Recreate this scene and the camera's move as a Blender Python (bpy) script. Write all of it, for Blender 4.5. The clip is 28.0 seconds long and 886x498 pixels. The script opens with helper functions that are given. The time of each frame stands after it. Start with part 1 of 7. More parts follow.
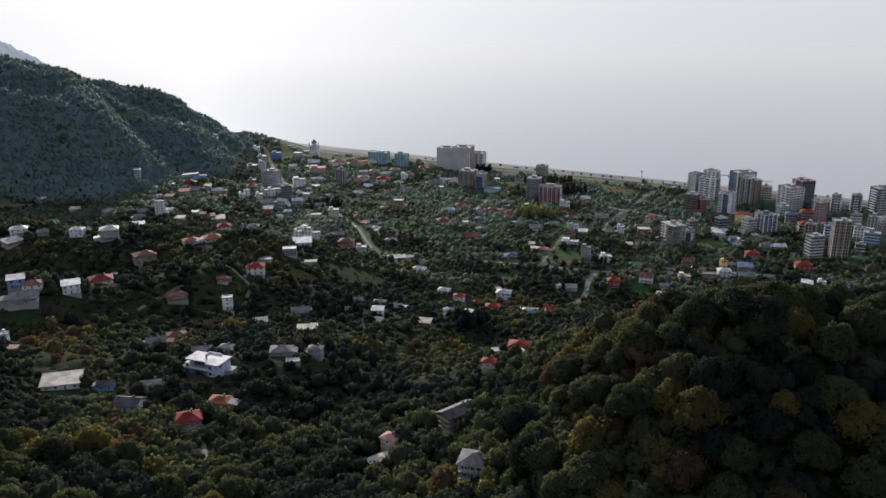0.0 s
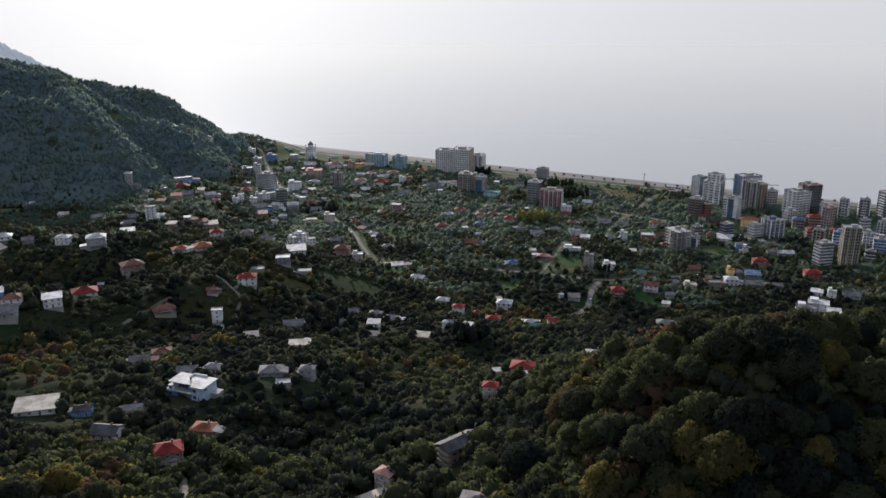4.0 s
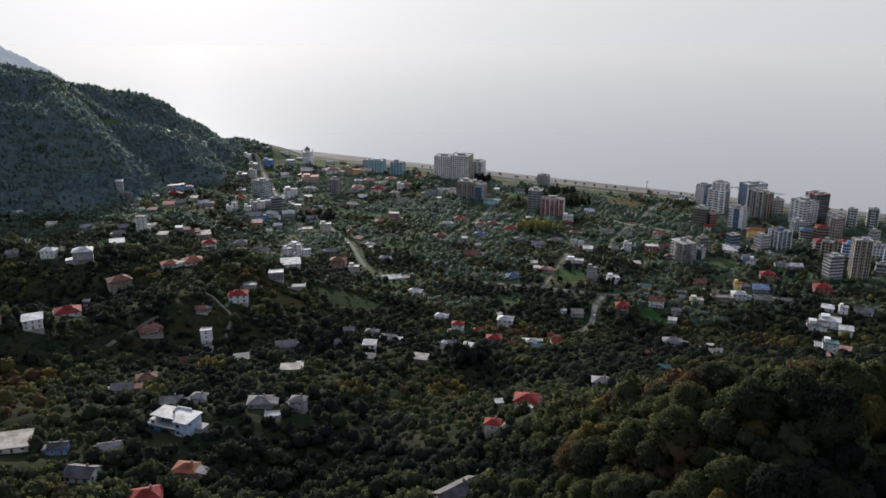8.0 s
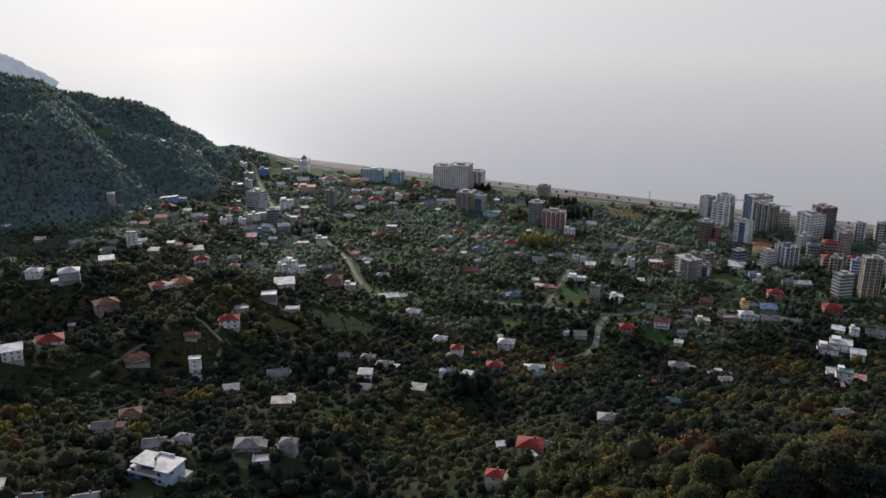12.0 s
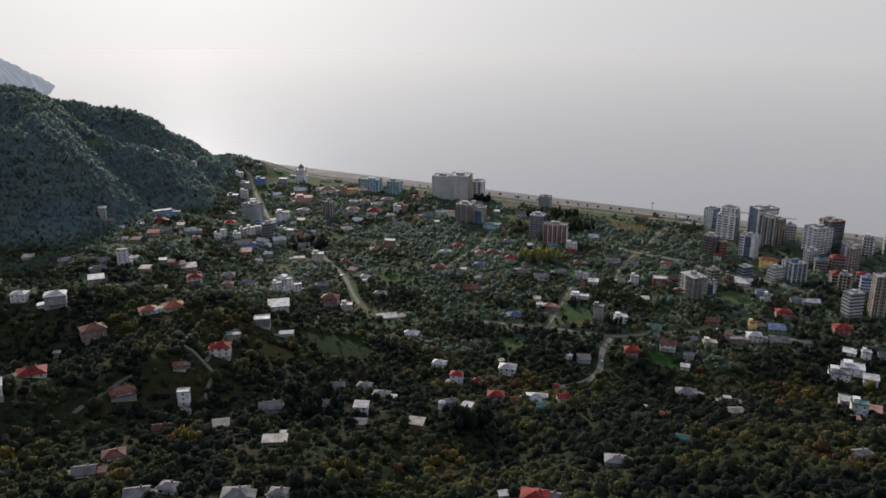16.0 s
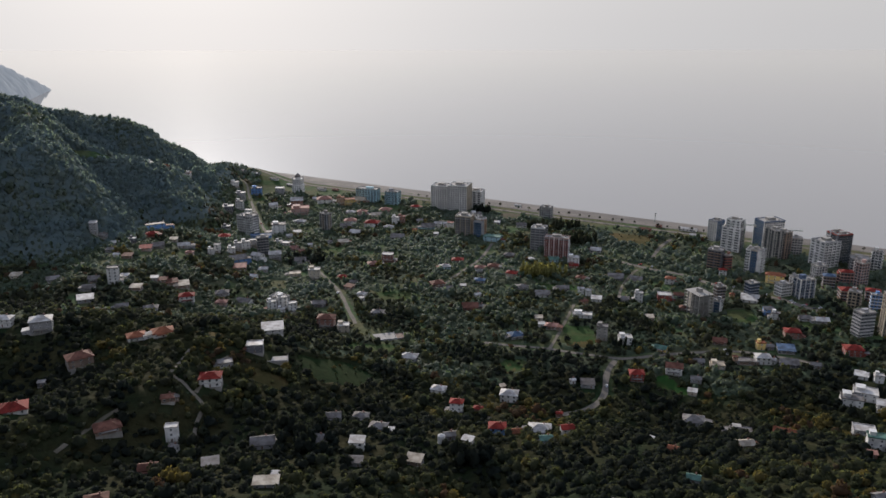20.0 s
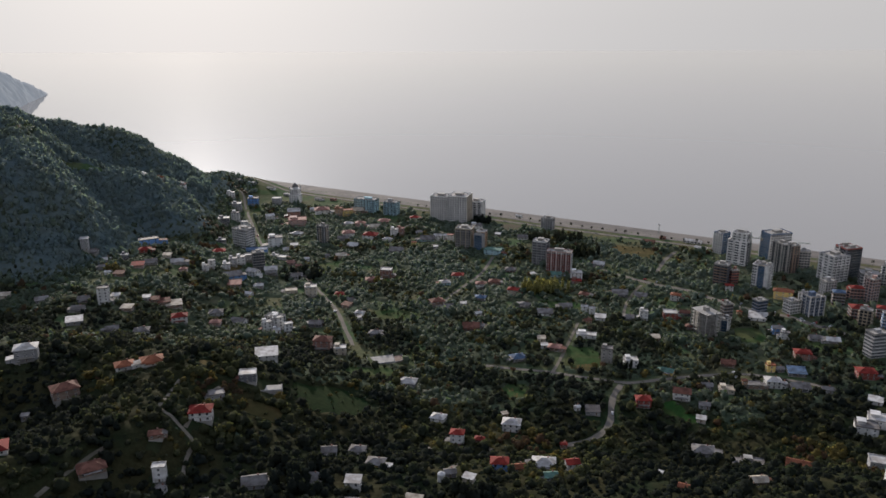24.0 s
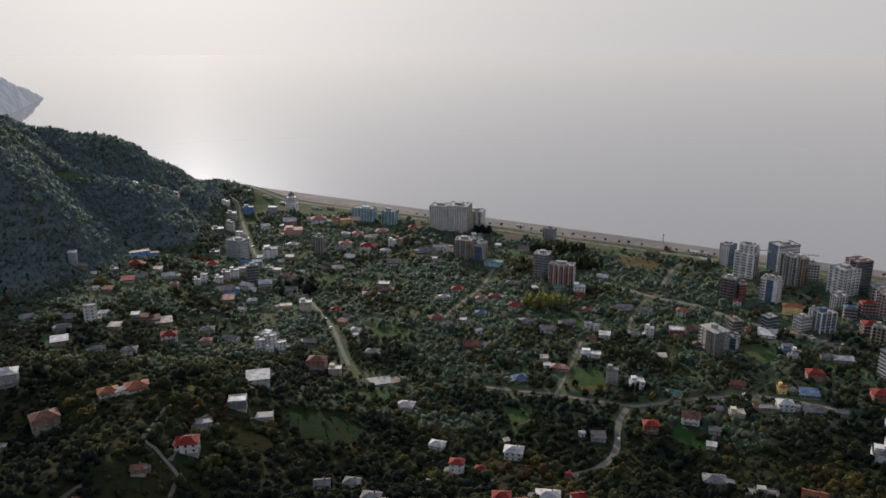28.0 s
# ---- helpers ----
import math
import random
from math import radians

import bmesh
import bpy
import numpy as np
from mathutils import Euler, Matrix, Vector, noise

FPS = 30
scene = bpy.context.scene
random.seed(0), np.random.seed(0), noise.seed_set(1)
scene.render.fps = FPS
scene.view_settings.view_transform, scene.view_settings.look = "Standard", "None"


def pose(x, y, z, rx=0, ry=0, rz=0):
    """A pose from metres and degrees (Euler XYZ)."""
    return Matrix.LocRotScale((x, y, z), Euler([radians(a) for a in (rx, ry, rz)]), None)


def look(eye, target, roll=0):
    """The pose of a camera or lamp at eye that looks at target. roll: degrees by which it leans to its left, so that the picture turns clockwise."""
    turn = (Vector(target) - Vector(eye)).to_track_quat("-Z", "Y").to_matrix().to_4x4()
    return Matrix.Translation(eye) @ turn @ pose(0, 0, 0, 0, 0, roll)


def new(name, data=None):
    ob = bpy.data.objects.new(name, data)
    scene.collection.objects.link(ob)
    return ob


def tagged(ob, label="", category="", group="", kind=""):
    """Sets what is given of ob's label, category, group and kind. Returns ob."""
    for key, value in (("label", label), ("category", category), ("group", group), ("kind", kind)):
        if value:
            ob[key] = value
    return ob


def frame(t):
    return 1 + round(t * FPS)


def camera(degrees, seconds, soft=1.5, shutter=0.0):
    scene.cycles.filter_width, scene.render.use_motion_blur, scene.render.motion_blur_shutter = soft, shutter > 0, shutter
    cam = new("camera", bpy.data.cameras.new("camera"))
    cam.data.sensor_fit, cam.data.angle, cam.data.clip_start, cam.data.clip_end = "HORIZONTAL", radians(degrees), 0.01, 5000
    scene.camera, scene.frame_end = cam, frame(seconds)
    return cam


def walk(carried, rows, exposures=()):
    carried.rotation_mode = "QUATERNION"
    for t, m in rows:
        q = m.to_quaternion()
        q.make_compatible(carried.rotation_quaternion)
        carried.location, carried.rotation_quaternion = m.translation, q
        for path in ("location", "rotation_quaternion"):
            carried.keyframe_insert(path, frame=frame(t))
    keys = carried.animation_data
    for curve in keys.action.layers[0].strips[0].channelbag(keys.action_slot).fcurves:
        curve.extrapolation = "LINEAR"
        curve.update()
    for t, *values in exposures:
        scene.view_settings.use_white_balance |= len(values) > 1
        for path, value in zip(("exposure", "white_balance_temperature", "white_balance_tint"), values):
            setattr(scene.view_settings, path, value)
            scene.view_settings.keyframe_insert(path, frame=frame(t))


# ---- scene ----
# Hazy afternoon over a wooded coastal valley: villages on the slopes, a plain with
# orchards, a strip of tower blocks, a pebble beach and the sea. Flown forward and up.

# ---------------------------------------------------------------- camera and walk
cam = camera(58.0, 28.0, soft=1.6)
ROWS = [
    (0.0, 0.00, 0.00, 253.98, 0.046, -17.156, -0.241),
    (2.0, -0.01, 12.00, 254.35, -0.000, -17.213, -0.217),
    (4.0, 0.02, 23.65, 255.07, -0.053, -17.243, -0.194),
    (6.0, -0.11, 36.12, 256.40, -0.100, -17.252, -0.136),
    (8.0, -0.37, 48.20, 259.46, -0.166, -17.225, -0.031),
    (10.0, -0.16, 60.20, 263.22, -0.201, -17.162, 0.029),
    (12.0, -0.09, 72.20, 267.65, -0.237, -17.143, 0.055),
    (14.0, 0.11, 84.25, 272.24, -0.258, -17.135, 0.050),
    (16.0, 0.13, 96.06, 277.37, -0.290, -17.133, 0.028),
    (18.0, 0.22, 108.05, 282.37, -0.320, -17.127, 0.002),
    (20.0, 0.34, 119.81, 287.32, -0.349, -17.171, -0.058),
    (22.0, 0.51, 131.90, 292.13, -0.349, -17.205, -0.113),
    (24.0, 0.76, 144.17, 297.45, -0.351, -17.201, -0.197),
    (26.0, 0.92, 156.71, 301.24, -0.342, -17.131, -0.183),
    (28.0, 1.40, 170.87, 301.81, -0.384, -17.073, -0.203),
]
walk(cam, [(t, pose(x, y, z, 90 + pitch, 0, yaw) @ pose(0, 0, 0, 0, 0, roll)) for t, x, y, z, yaw, pitch, roll in ROWS],
     exposures=((0.0, 0.24, 6000, 11), (28.0, -0.10, 6400, 12)))

# ---------------------------------------------------------------- world and sun
SUN_ELEVATION, SUN_AZIMUTH = radians(18.0), radians(-17.0)   # azimuth from +y, clockwise positive
world = bpy.data.worlds.new("hazy_sky")
scene.world = world
world.use_nodes = True
wn, wl = world.node_tree.nodes, world.node_tree.links
wn.clear()
w_out, w_bg, w_sky = wn.new("ShaderNodeOutputWorld"), wn.new("ShaderNodeBackground"), wn.new("ShaderNodeTexSky")
w_tc, w_sep, w_max, w_com = wn.new("ShaderNodeTexCoord"), wn.new("ShaderNodeSeparateXYZ"), wn.new("ShaderNodeMath"), wn.new("ShaderNodeCombineXYZ")
w_hsv, w_ramp, w_mix = wn.new("ShaderNodeHueSaturation"), wn.new("ShaderNodeValToRGB"), wn.new("ShaderNodeMix")
w_sky.sky_type, w_sky.sun_disc = "NISHITA", False
w_sky.sun_elevation, w_sky.sun_rotation = SUN_ELEVATION, SUN_AZIMUTH
w_sky.altitude, w_sky.air_density, w_sky.dust_density, w_sky.ozone_density = 0, 1.0, 3.0, 1.0
w_max.operation = "MAXIMUM"
w_max.inputs[1].default_value = 0.03      # the haze hides the horizon: below it the same pale band goes on
wl.new(w_tc.outputs["Generated"], w_sep.inputs[0])
wl.new(w_sep.outputs["X"], w_com.inputs["X"])
wl.new(w_sep.outputs["Y"], w_com.inputs["Y"])
wl.new(w_sep.outputs["Z"], w_max.inputs[0])
wl.new(w_max.outputs[0], w_com.inputs["Z"])
wl.new(w_com.outputs[0], w_sky.inputs["Vector"])
wl.new(w_sky.outputs[0], w_hsv.inputs["Color"])
w_hsv.inputs["Saturation"].default_value, w_hsv.inputs["Value"].default_value = 0.45, 0.03
# thick haze: pale near the horizon, greyer and bluer overhead
w_lift, w_floor = wn.new("ShaderNodeMath"), wn.new("ShaderNodeMath")
w_lift.operation, w_lift.inputs[1].default_value = "ADD", 0.07
w_floor.operation, w_floor.inputs[1].default_value = "MAXIMUM", 0.0
for spot, colour in ((0.05, (0.765, 0.75, 0.735)), (0.075, (0.785, 0.77, 0.75)), (0.13, (0.92, 0.89, 0.85)), (0.32, (0.82, 0.855, 0.90))):
    w_ramp.color_ramp.elements.new(spot).color = (*colour, 1)
w_ramp.color_ramp.elements[0].color = (0.74, 0.73, 0.72, 1)
w_ramp.color_ramp.elements[-1].color = (0.54, 0.625, 0.88, 1)
wl.new(w_sep.outputs["Z"], w_lift.inputs[0])
wl.new(w_lift.outputs[0], w_floor.inputs[0])
wl.new(w_floor.outputs[0], w_ramp.inputs["Fac"])
w_mix.data_type = "RGBA"
w_mix.inputs["Factor"].default_value = 0.85
wl.new(w_hsv.outputs[0], w_mix.inputs["A"])
wl.new(w_ramp.outputs[0], w_mix.inputs["B"])
# the haze is brightest round the sun and dims towards the land behind
w_dot, w_side, w_tint = wn.new("ShaderNodeVectorMath"), wn.new("ShaderNodeMapRange"), wn.new("ShaderNodeVectorMath")
w_dot.operation, w_tint.operation = "DOT_PRODUCT", "SCALE"
w_dot.inputs[1].default_value = (math.sin(SUN_AZIMUTH) * math.cos(SUN_ELEVATION), math.cos(SUN_AZIMUTH) * math.cos(SUN_ELEVATION), math.sin(SUN_ELEVATION))
wl.new(w_tc.outputs["Generated"], w_dot.inputs[0])
w_side.inputs["From Min"].default_value, w_side.inputs["From Max"].default_value = -1.0, 1.0
w_side.inputs["To Min"].default_value, w_side.inputs["To Max"].default_value = 0.66, 0.92
wl.new(w_dot.outputs["Value"], w_side.inputs["Value"])
wl.new(w_mix.outputs["Result"], w_tint.inputs[0])
w_toward, w_aureole, w_sum = (wn.new("ShaderNodeMath") for _ in range(3))
w_toward.operation, w_aureole.operation, w_sum.operation = "MAXIMUM", "POWER", "MULTIPLY_ADD"
w_toward.inputs[1].default_value, w_aureole.inputs[1].default_value, w_sum.inputs[1].default_value = 0.0, 8.0, 0.22
wl.new(w_dot.outputs["Value"], w_toward.inputs[0])
wl.new(w_toward.outputs[0], w_aureole.inputs[0])
wl.new(w_aureole.outputs[0], w_sum.inputs[0])
w_inner, w_more = wn.new("ShaderNodeMath"), wn.new("ShaderNodeMath")      # the glare close round the sun
w_inner.operation, w_more.operation = "POWER", "MULTIPLY_ADD"
w_inner.inputs[1].default_value, w_more.inputs[1].default_value = 160.0, 2.4
wl.new(w_toward.outputs[0], w_inner.inputs[0])
wl.new(w_inner.outputs[0], w_more.inputs[0])
wl.new(w_side.outputs["Result"], w_more.inputs[2])
wl.new(w_more.outputs[0], w_sum.inputs[2])
wl.new(w_sum.outputs[0], w_tint.inputs["Scale"])
wl.new(w_tint.outputs["Vector"], w_bg.inputs["Color"])
w_bg.inputs["Strength"].default_value = 1.0
wl.new(w_bg.outputs[0], w_out.inputs["Surface"])
sun = new("sun", bpy.data.lights.new("sun", "SUN"))
sun.data.energy, sun.data.angle, sun.data.color = 5.0, radians(3.0), (1.0, 0.90, 0.78)
sun.matrix_world = look((0, 0, 600), (-math.sin(SUN_AZIMUTH) * 100, -math.cos(SUN_AZIMUTH) * 100, 600 - 100 * math.tan(SUN_ELEVATION)))

# ---------------------------------------------------------------- materials
def mat(name, colour, rough=0.8, metal=0.0, vary=0.25, scale=0.4, island=0.0, obj=0.0, bump=0.0, bump_scale=8.0, spec=0.5, second=None, second_scale=0.03, translucent=0.0):
    """A procedural surface: base colour with fine grain and coarse stains, and chance per piece or per object."""
    m = bpy.data.materials.new(name)
    m.use_nodes = True
    n, l = m.node_tree.nodes, m.node_tree.links
    b = n["Principled BSDF"]
    b.inputs["Roughness"].default_value, b.inputs["Metallic"].default_value = rough, metal
    b.inputs["Specular IOR Level"].default_value = spec
    geo = n.new("ShaderNodeNewGeometry")
    fine, coarse = n.new("ShaderNodeTexNoise"), n.new("ShaderNodeTexNoise")
    fine.inputs["Scale"].default_value, coarse.inputs["Scale"].default_value = scale, second_scale
    fine.inputs["Detail"].default_value = 5
    coarse.inputs["Detail"].default_value = 4
    l.new(geo.outputs["Position"], fine.inputs["Vector"])
    l.new(geo.outputs["Position"], coarse.inputs["Vector"])
    mix = n.new("ShaderNodeMix")
    mix.data_type = "RGBA"
    mix.inputs["A"].default_value = (*colour, 1)
    mix.inputs["B"].default_value = (*(second or [c * 0.7 for c in colour]), 1)
    ramp = n.new("ShaderNodeMapRange")
    ramp.inputs["From Min"].default_value, ramp.inputs["From Max"].default_value = 0.38, 0.62
    l.new(coarse.outputs["Fac"], ramp.inputs["Value"])
    l.new(ramp.outputs["Result"], mix.inputs["Factor"])
    value = n.new("ShaderNodeMath")
    value.operation = "MULTIPLY_ADD"
    value.inputs[1].default_value, value.inputs[2].default_value = 2 * vary, 1 - vary
    l.new(fine.outputs["Fac"], value.inputs[0])
    last = value.outputs[0]
    info = n.new("ShaderNodeObjectInfo")
    for amount, source in ((island, geo.outputs["Random Per Island"]), (obj, info.outputs["Random"])):
        if amount:
            add = n.new("ShaderNodeMath")
            add.operation = "MULTIPLY_ADD"
            add.inputs[1].default_value = 2 * amount
            l.new(source, add.inputs[0])
            sub = n.new("ShaderNodeMath")
            sub.operation = "SUBTRACT"
            sub.inputs[1].default_value = amount
            l.new(last, sub.inputs[0])
            l.new(sub.outputs[0], add.inputs[2])
            last = add.outputs[0]
    hsv = n.new("ShaderNodeHueSaturation")
    l.new(mix.outputs["Result"], hsv.inputs["Color"])
    l.new(last, hsv.inputs["Value"])
    l.new(hsv.outputs[0], b.inputs["Base Color"])
    if bump:
        bn, bp = n.new("ShaderNodeTexNoise"), n.new("ShaderNodeBump")
        bn.inputs["Scale"].default_value, bp.inputs["Strength"].default_value = bump_scale, bump
        bn.inputs["Detail"].default_value = 6
        l.new(geo.outputs["Position"], bn.inputs["Vector"])
        l.new(bn.outputs["Fac"], bp.inputs["Height"])
        l.new(bp.outputs["Normal"], b.inputs["Normal"])
    if translucent:
        tr, ms = n.new("ShaderNodeBsdfTranslucent"), n.new("ShaderNodeMixShader")
        through_leaf = n.new("ShaderNodeMix")          # light that has come through a leaf is yellower and stronger
        through_leaf.data_type, through_leaf.blend_type = "RGBA", "MULTIPLY"
        through_leaf.inputs["Factor"].default_value = 1.0
        through_leaf.inputs["B"].default_value = (1.6, 1.6, 1.1, 1)
        l.new(hsv.outputs[0], through_leaf.inputs["A"])
        l.new(through_leaf.outputs["Result"], tr.inputs["Color"])
        ms.inputs[0].default_value = translucent
        l.new(b.outputs[0], ms.inputs[1])
        l.new(tr.outputs[0], ms.inputs[2])
        l.new(ms.outputs[0], n["Material Output"].inputs["Surface"])
    return m


def leaf(name, colour, second, translucent=0.38, chance=0.12, gloss=0.02, rough=0.8):
    return mat(name, colour, rough=rough, vary=0.28, scale=0.35, island=chance, spec=gloss, second=second, second_scale=0.05, translucent=translucent)


LEAF = {
    "green": leaf("leaf_green", (0.032, 0.041, 0.027), (0.042, 0.045, 0.031), 0.48),
    "dark": leaf("leaf_dark_green", (0.018, 0.024, 0.021), (0.025, 0.029, 0.022), 0.44),
    "olive": leaf("leaf_olive", (0.066, 0.072, 0.036), (0.050, 0.056, 0.032), 0.5),
    "yellow": leaf("leaf_turning_yellow", (0.118, 0.096, 0.034), (0.082, 0.074, 0.032), 0.48),
    "rust": leaf("leaf_rust", (0.084, 0.052, 0.032), (0.060, 0.047, 0.030), 0.44),
    # Far leaf colours, lightened to stand in for haze over the plain.
    "grey": leaf("leaf_grey_haze_lift", (0.064, 0.094, 0.064), (0.084, 0.102, 0.066), 0.44, gloss=0.25, rough=0.75),
    "pale": leaf("leaf_pale_haze_lift", (0.088, 0.126, 0.098), (0.110, 0.136, 0.098), 0.44, gloss=0.35, rough=0.75),
    "autumn": leaf("leaf_russet_haze_lift", (0.150, 0.115, 0.085), (0.120, 0.110, 0.080), 0.42, gloss=0.35, rough=0.75),
    # Mountain leaf colours, paled and blued to stand in for haze.
    "bluish": leaf("leaf_bluish_haze_tint", (0.126, 0.172, 0.166), (0.146, 0.180, 0.156), 0.46, 0.06, gloss=0.10, rough=0.85),
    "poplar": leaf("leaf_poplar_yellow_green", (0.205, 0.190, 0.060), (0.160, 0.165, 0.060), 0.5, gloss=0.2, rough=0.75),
    "haze_blue": leaf("leaf_blue_haze_tint", (0.126, 0.176, 0.186), (0.142, 0.184, 0.178), 0.46, 0.06, gloss=0.10, rough=0.85),
}
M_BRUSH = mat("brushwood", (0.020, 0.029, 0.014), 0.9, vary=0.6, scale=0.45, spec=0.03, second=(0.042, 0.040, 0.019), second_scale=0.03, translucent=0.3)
# garden scrub, lightened so gaps between far trees look hazed over
M_SCRUB = mat("garden_scrub_haze_lift", (0.058, 0.082, 0.050), 0.9, vary=0.5, scale=0.5, spec=0.05, second=(0.084, 0.092, 0.056), second_scale=0.03, translucent=0.3)
M_BARK = mat("bark", (0.09, 0.07, 0.05), 0.9, vary=0.35, scale=2)
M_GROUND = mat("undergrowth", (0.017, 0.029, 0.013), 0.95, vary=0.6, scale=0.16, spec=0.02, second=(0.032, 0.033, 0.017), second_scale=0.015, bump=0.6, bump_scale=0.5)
# grass of the gardens, lightened to suggest haze over the plain
M_PLAIN = mat("garden_grass_haze_lift", (0.052, 0.084, 0.038), 0.95, vary=0.6, scale=0.2, spec=0.02, second=(0.090, 0.088, 0.048), second_scale=0.025, bump=0.5, bump_scale=0.6)
M_LAWN = mat("lawn_grass", (0.034, 0.064, 0.022), 0.95, vary=0.5, scale=0.22, spec=0.02, second=(0.062, 0.070, 0.030), second_scale=0.05, bump=0.4, bump_scale=1.0)
M_MEADOW = mat("meadow_grass", (0.011, 0.024, 0.009), 0.95, vary=0.6, scale=0.4, spec=0.02, second=(0.020, 0.029, 0.011), second_scale=0.05, bump=0.4, bump_scale=1.0)
M_BRIGHT = mat("bright_grass", (0.022, 0.062, 0.016), 0.95, vary=0.5, scale=0.3, spec=0.02, second=(0.030, 0.050, 0.016), second_scale=0.05, bump=0.4, bump_scale=1.0)
M_DRY = mat("dry_grass", (0.098, 0.074, 0.032), 0.95, vary=0.45, scale=0.25, spec=0.02, second=(0.058, 0.052, 0.022), second_scale=0.05, bump=0.4, bump_scale=1.0)
M_BEACH = mat("beach_pebbles", (0.16, 0.145, 0.13), 0.9, vary=0.3, scale=0.5, spec=0.1, second=(0.115, 0.105, 0.098), second_scale=0.03, bump=0.3, bump_scale=3.0)
M_SOIL = mat("bare_soil", (0.10, 0.082, 0.056), 0.95, spec=0.05, vary=0.3, scale=0.3, second=(0.07, 0.064, 0.042), bump=0.3, bump_scale=2)
M_ROAD = mat("worn_asphalt", (0.125, 0.114, 0.098), 0.9, vary=0.25, scale=0.8, spec=0.05, second=(0.170, 0.150, 0.124), second_scale=0.06)
M_TRACK = mat("gravel_track", (0.20, 0.175, 0.14), 0.95, vary=0.25, scale=0.6, spec=0.05, second=(0.11, 0.10, 0.075), second_scale=0.06)
M_GLASS = mat("window_glass", (0.03, 0.04, 0.05), 0.12, vary=0.1, scale=0.2, obj=0.2, spec=0.3)
M_FRAME = mat("window_frame_white", (0.75, 0.74, 0.72), 0.5, vary=0.05)
M_DARKFRAME = mat("window_frame_dark", (0.10, 0.10, 0.11), 0.5, vary=0.05)
M_DOOR = mat("door_brown", (0.12, 0.07, 0.04), 0.6, vary=0.2, scale=1)
WALL = {}
for key, c in (("white", (0.70, 0.69, 0.67)), ("cream", (0.52, 0.46, 0.37)), ("grey", (0.33, 0.33, 0.335)), ("dark", (0.15, 0.15, 0.165)),
               ("pink", (0.46, 0.31, 0.27)), ("blue", (0.16, 0.30, 0.58)), ("teal", (0.42, 0.60, 0.66)), ("yellow", (0.70, 0.52, 0.20)),
               ("orange", (0.42, 0.28, 0.18)), ("brown", (0.26, 0.19, 0.15)), ("red", (0.32, 0.09, 0.07)), ("beige", (0.42, 0.35, 0.27)),
               ("concrete", (0.34, 0.325, 0.30)), ("navy", (0.10, 0.14, 0.22)), ("shadeblue", (0.46, 0.56, 0.70)), ("brick", (0.27, 0.15, 0.12))):
    WALL[key] = mat("plaster_" + key, c, 0.85, vary=0.2, scale=0.5, obj=0.12, second=[v * 0.72 for v in c], second_scale=0.16, bump=0.1, bump_scale=4, spec=0.15)
ROOF = {}
for key, c, r, me in (("red", (0.225, 0.033, 0.025), 0.8, 0), ("orange", (0.25, 0.095, 0.052), 0.8, 0), ("rust", (0.17, 0.080, 0.058), 0.8, 0), ("grey", (0.20, 0.19, 0.182), 0.75, 0.0),
                      ("white", (0.47, 0.46, 0.44), 0.75, 0.0), ("dark", (0.085, 0.08, 0.08), 0.7, 0.1), ("tan", (0.46, 0.41, 0.33), 0.8, 0), ("pink", (0.33, 0.18, 0.145), 0.8, 0),
                      ("green", (0.10, 0.19, 0.155), 0.6, 0.0), ("blue", (0.09, 0.14, 0.22), 0.8, 0.0), ("slate", (0.19, 0.18, 0.172), 0.85, 0)):
    ROOF[key] = mat("roofing_" + key, c, r, me, vary=0.35, scale=0.7, obj=0.14, second=[c[0] * 0.55, c[1] * 0.52, c[2] * 0.50], second_scale=0.22, bump=0.2, bump_scale=3, spec=0.4 if key == "white" else 0.12)


def sea_material():
    m = bpy.data.materials.new("sea_water")
    m.use_nodes = True
    n, l = m.node_tree.nodes, m.node_tree.links
    b = n["Principled BSDF"]
    b.inputs["Base Color"].default_value = (0.262, 0.248, 0.232, 1)
    b.inputs["Roughness"].default_value, b.inputs["IOR"].default_value = 0.045, 1.333
    b.inputs["Specular IOR Level"].default_value = 1.0
    geo, low, high, mixed, bp = n.new("ShaderNodeNewGeometry"), n.new("ShaderNodeTexNoise"), n.new("ShaderNodeTexNoise"), n.new("ShaderNodeMath"), n.new("ShaderNodeBump")
    stretch = n.new("ShaderNodeVectorMath")
    stretch.operation = "MULTIPLY"
    stretch.inputs[1].default_value = (0.35, 1.0, 1.0)
    l.new(geo.outputs["Position"], stretch.inputs[0])
    low.inputs["Scale"].default_value, high.inputs["Scale"].default_value = 0.03, 0.35
    low.inputs["Detail"].default_value, high.inputs["Detail"].default_value = 3, 4
    for t in (low, high):
        l.new(stretch.outputs[0], t.inputs["Vector"])
    mixed.operation = "MULTIPLY_ADD"
    mixed.inputs[1].default_value = 2.5
    l.new(low.outputs["Fac"], mixed.inputs[0])
    l.new(high.outputs["Fac"], mixed.inputs[2])
    l.new(mixed.outputs[0], bp.inputs["Height"])
    bp.inputs["Strength"].default_value, bp.inputs["Distance"].default_value = 0.026, 0.090
    l.new(bp.outputs["Normal"], b.inputs["Normal"])
    return m


M_SEA = sea_material()

# ---------------------------------------------------------------- the lie of the land
def smooth(a, b, v):
    u = np.clip((v - a) / (b - a), 0, 1)
    return u * u * (3 - 2 * u)


def coast_y(x):
    """The shoreline: straight along the plain, then back behind the mountain to a far cape."""
    return np.where(x > -470, 1350 - 0.562 * x, np.interp(x, (-6000, -1500, -1330, -1173, -470), (3300, 3000, 2920, 2240, 1614)))


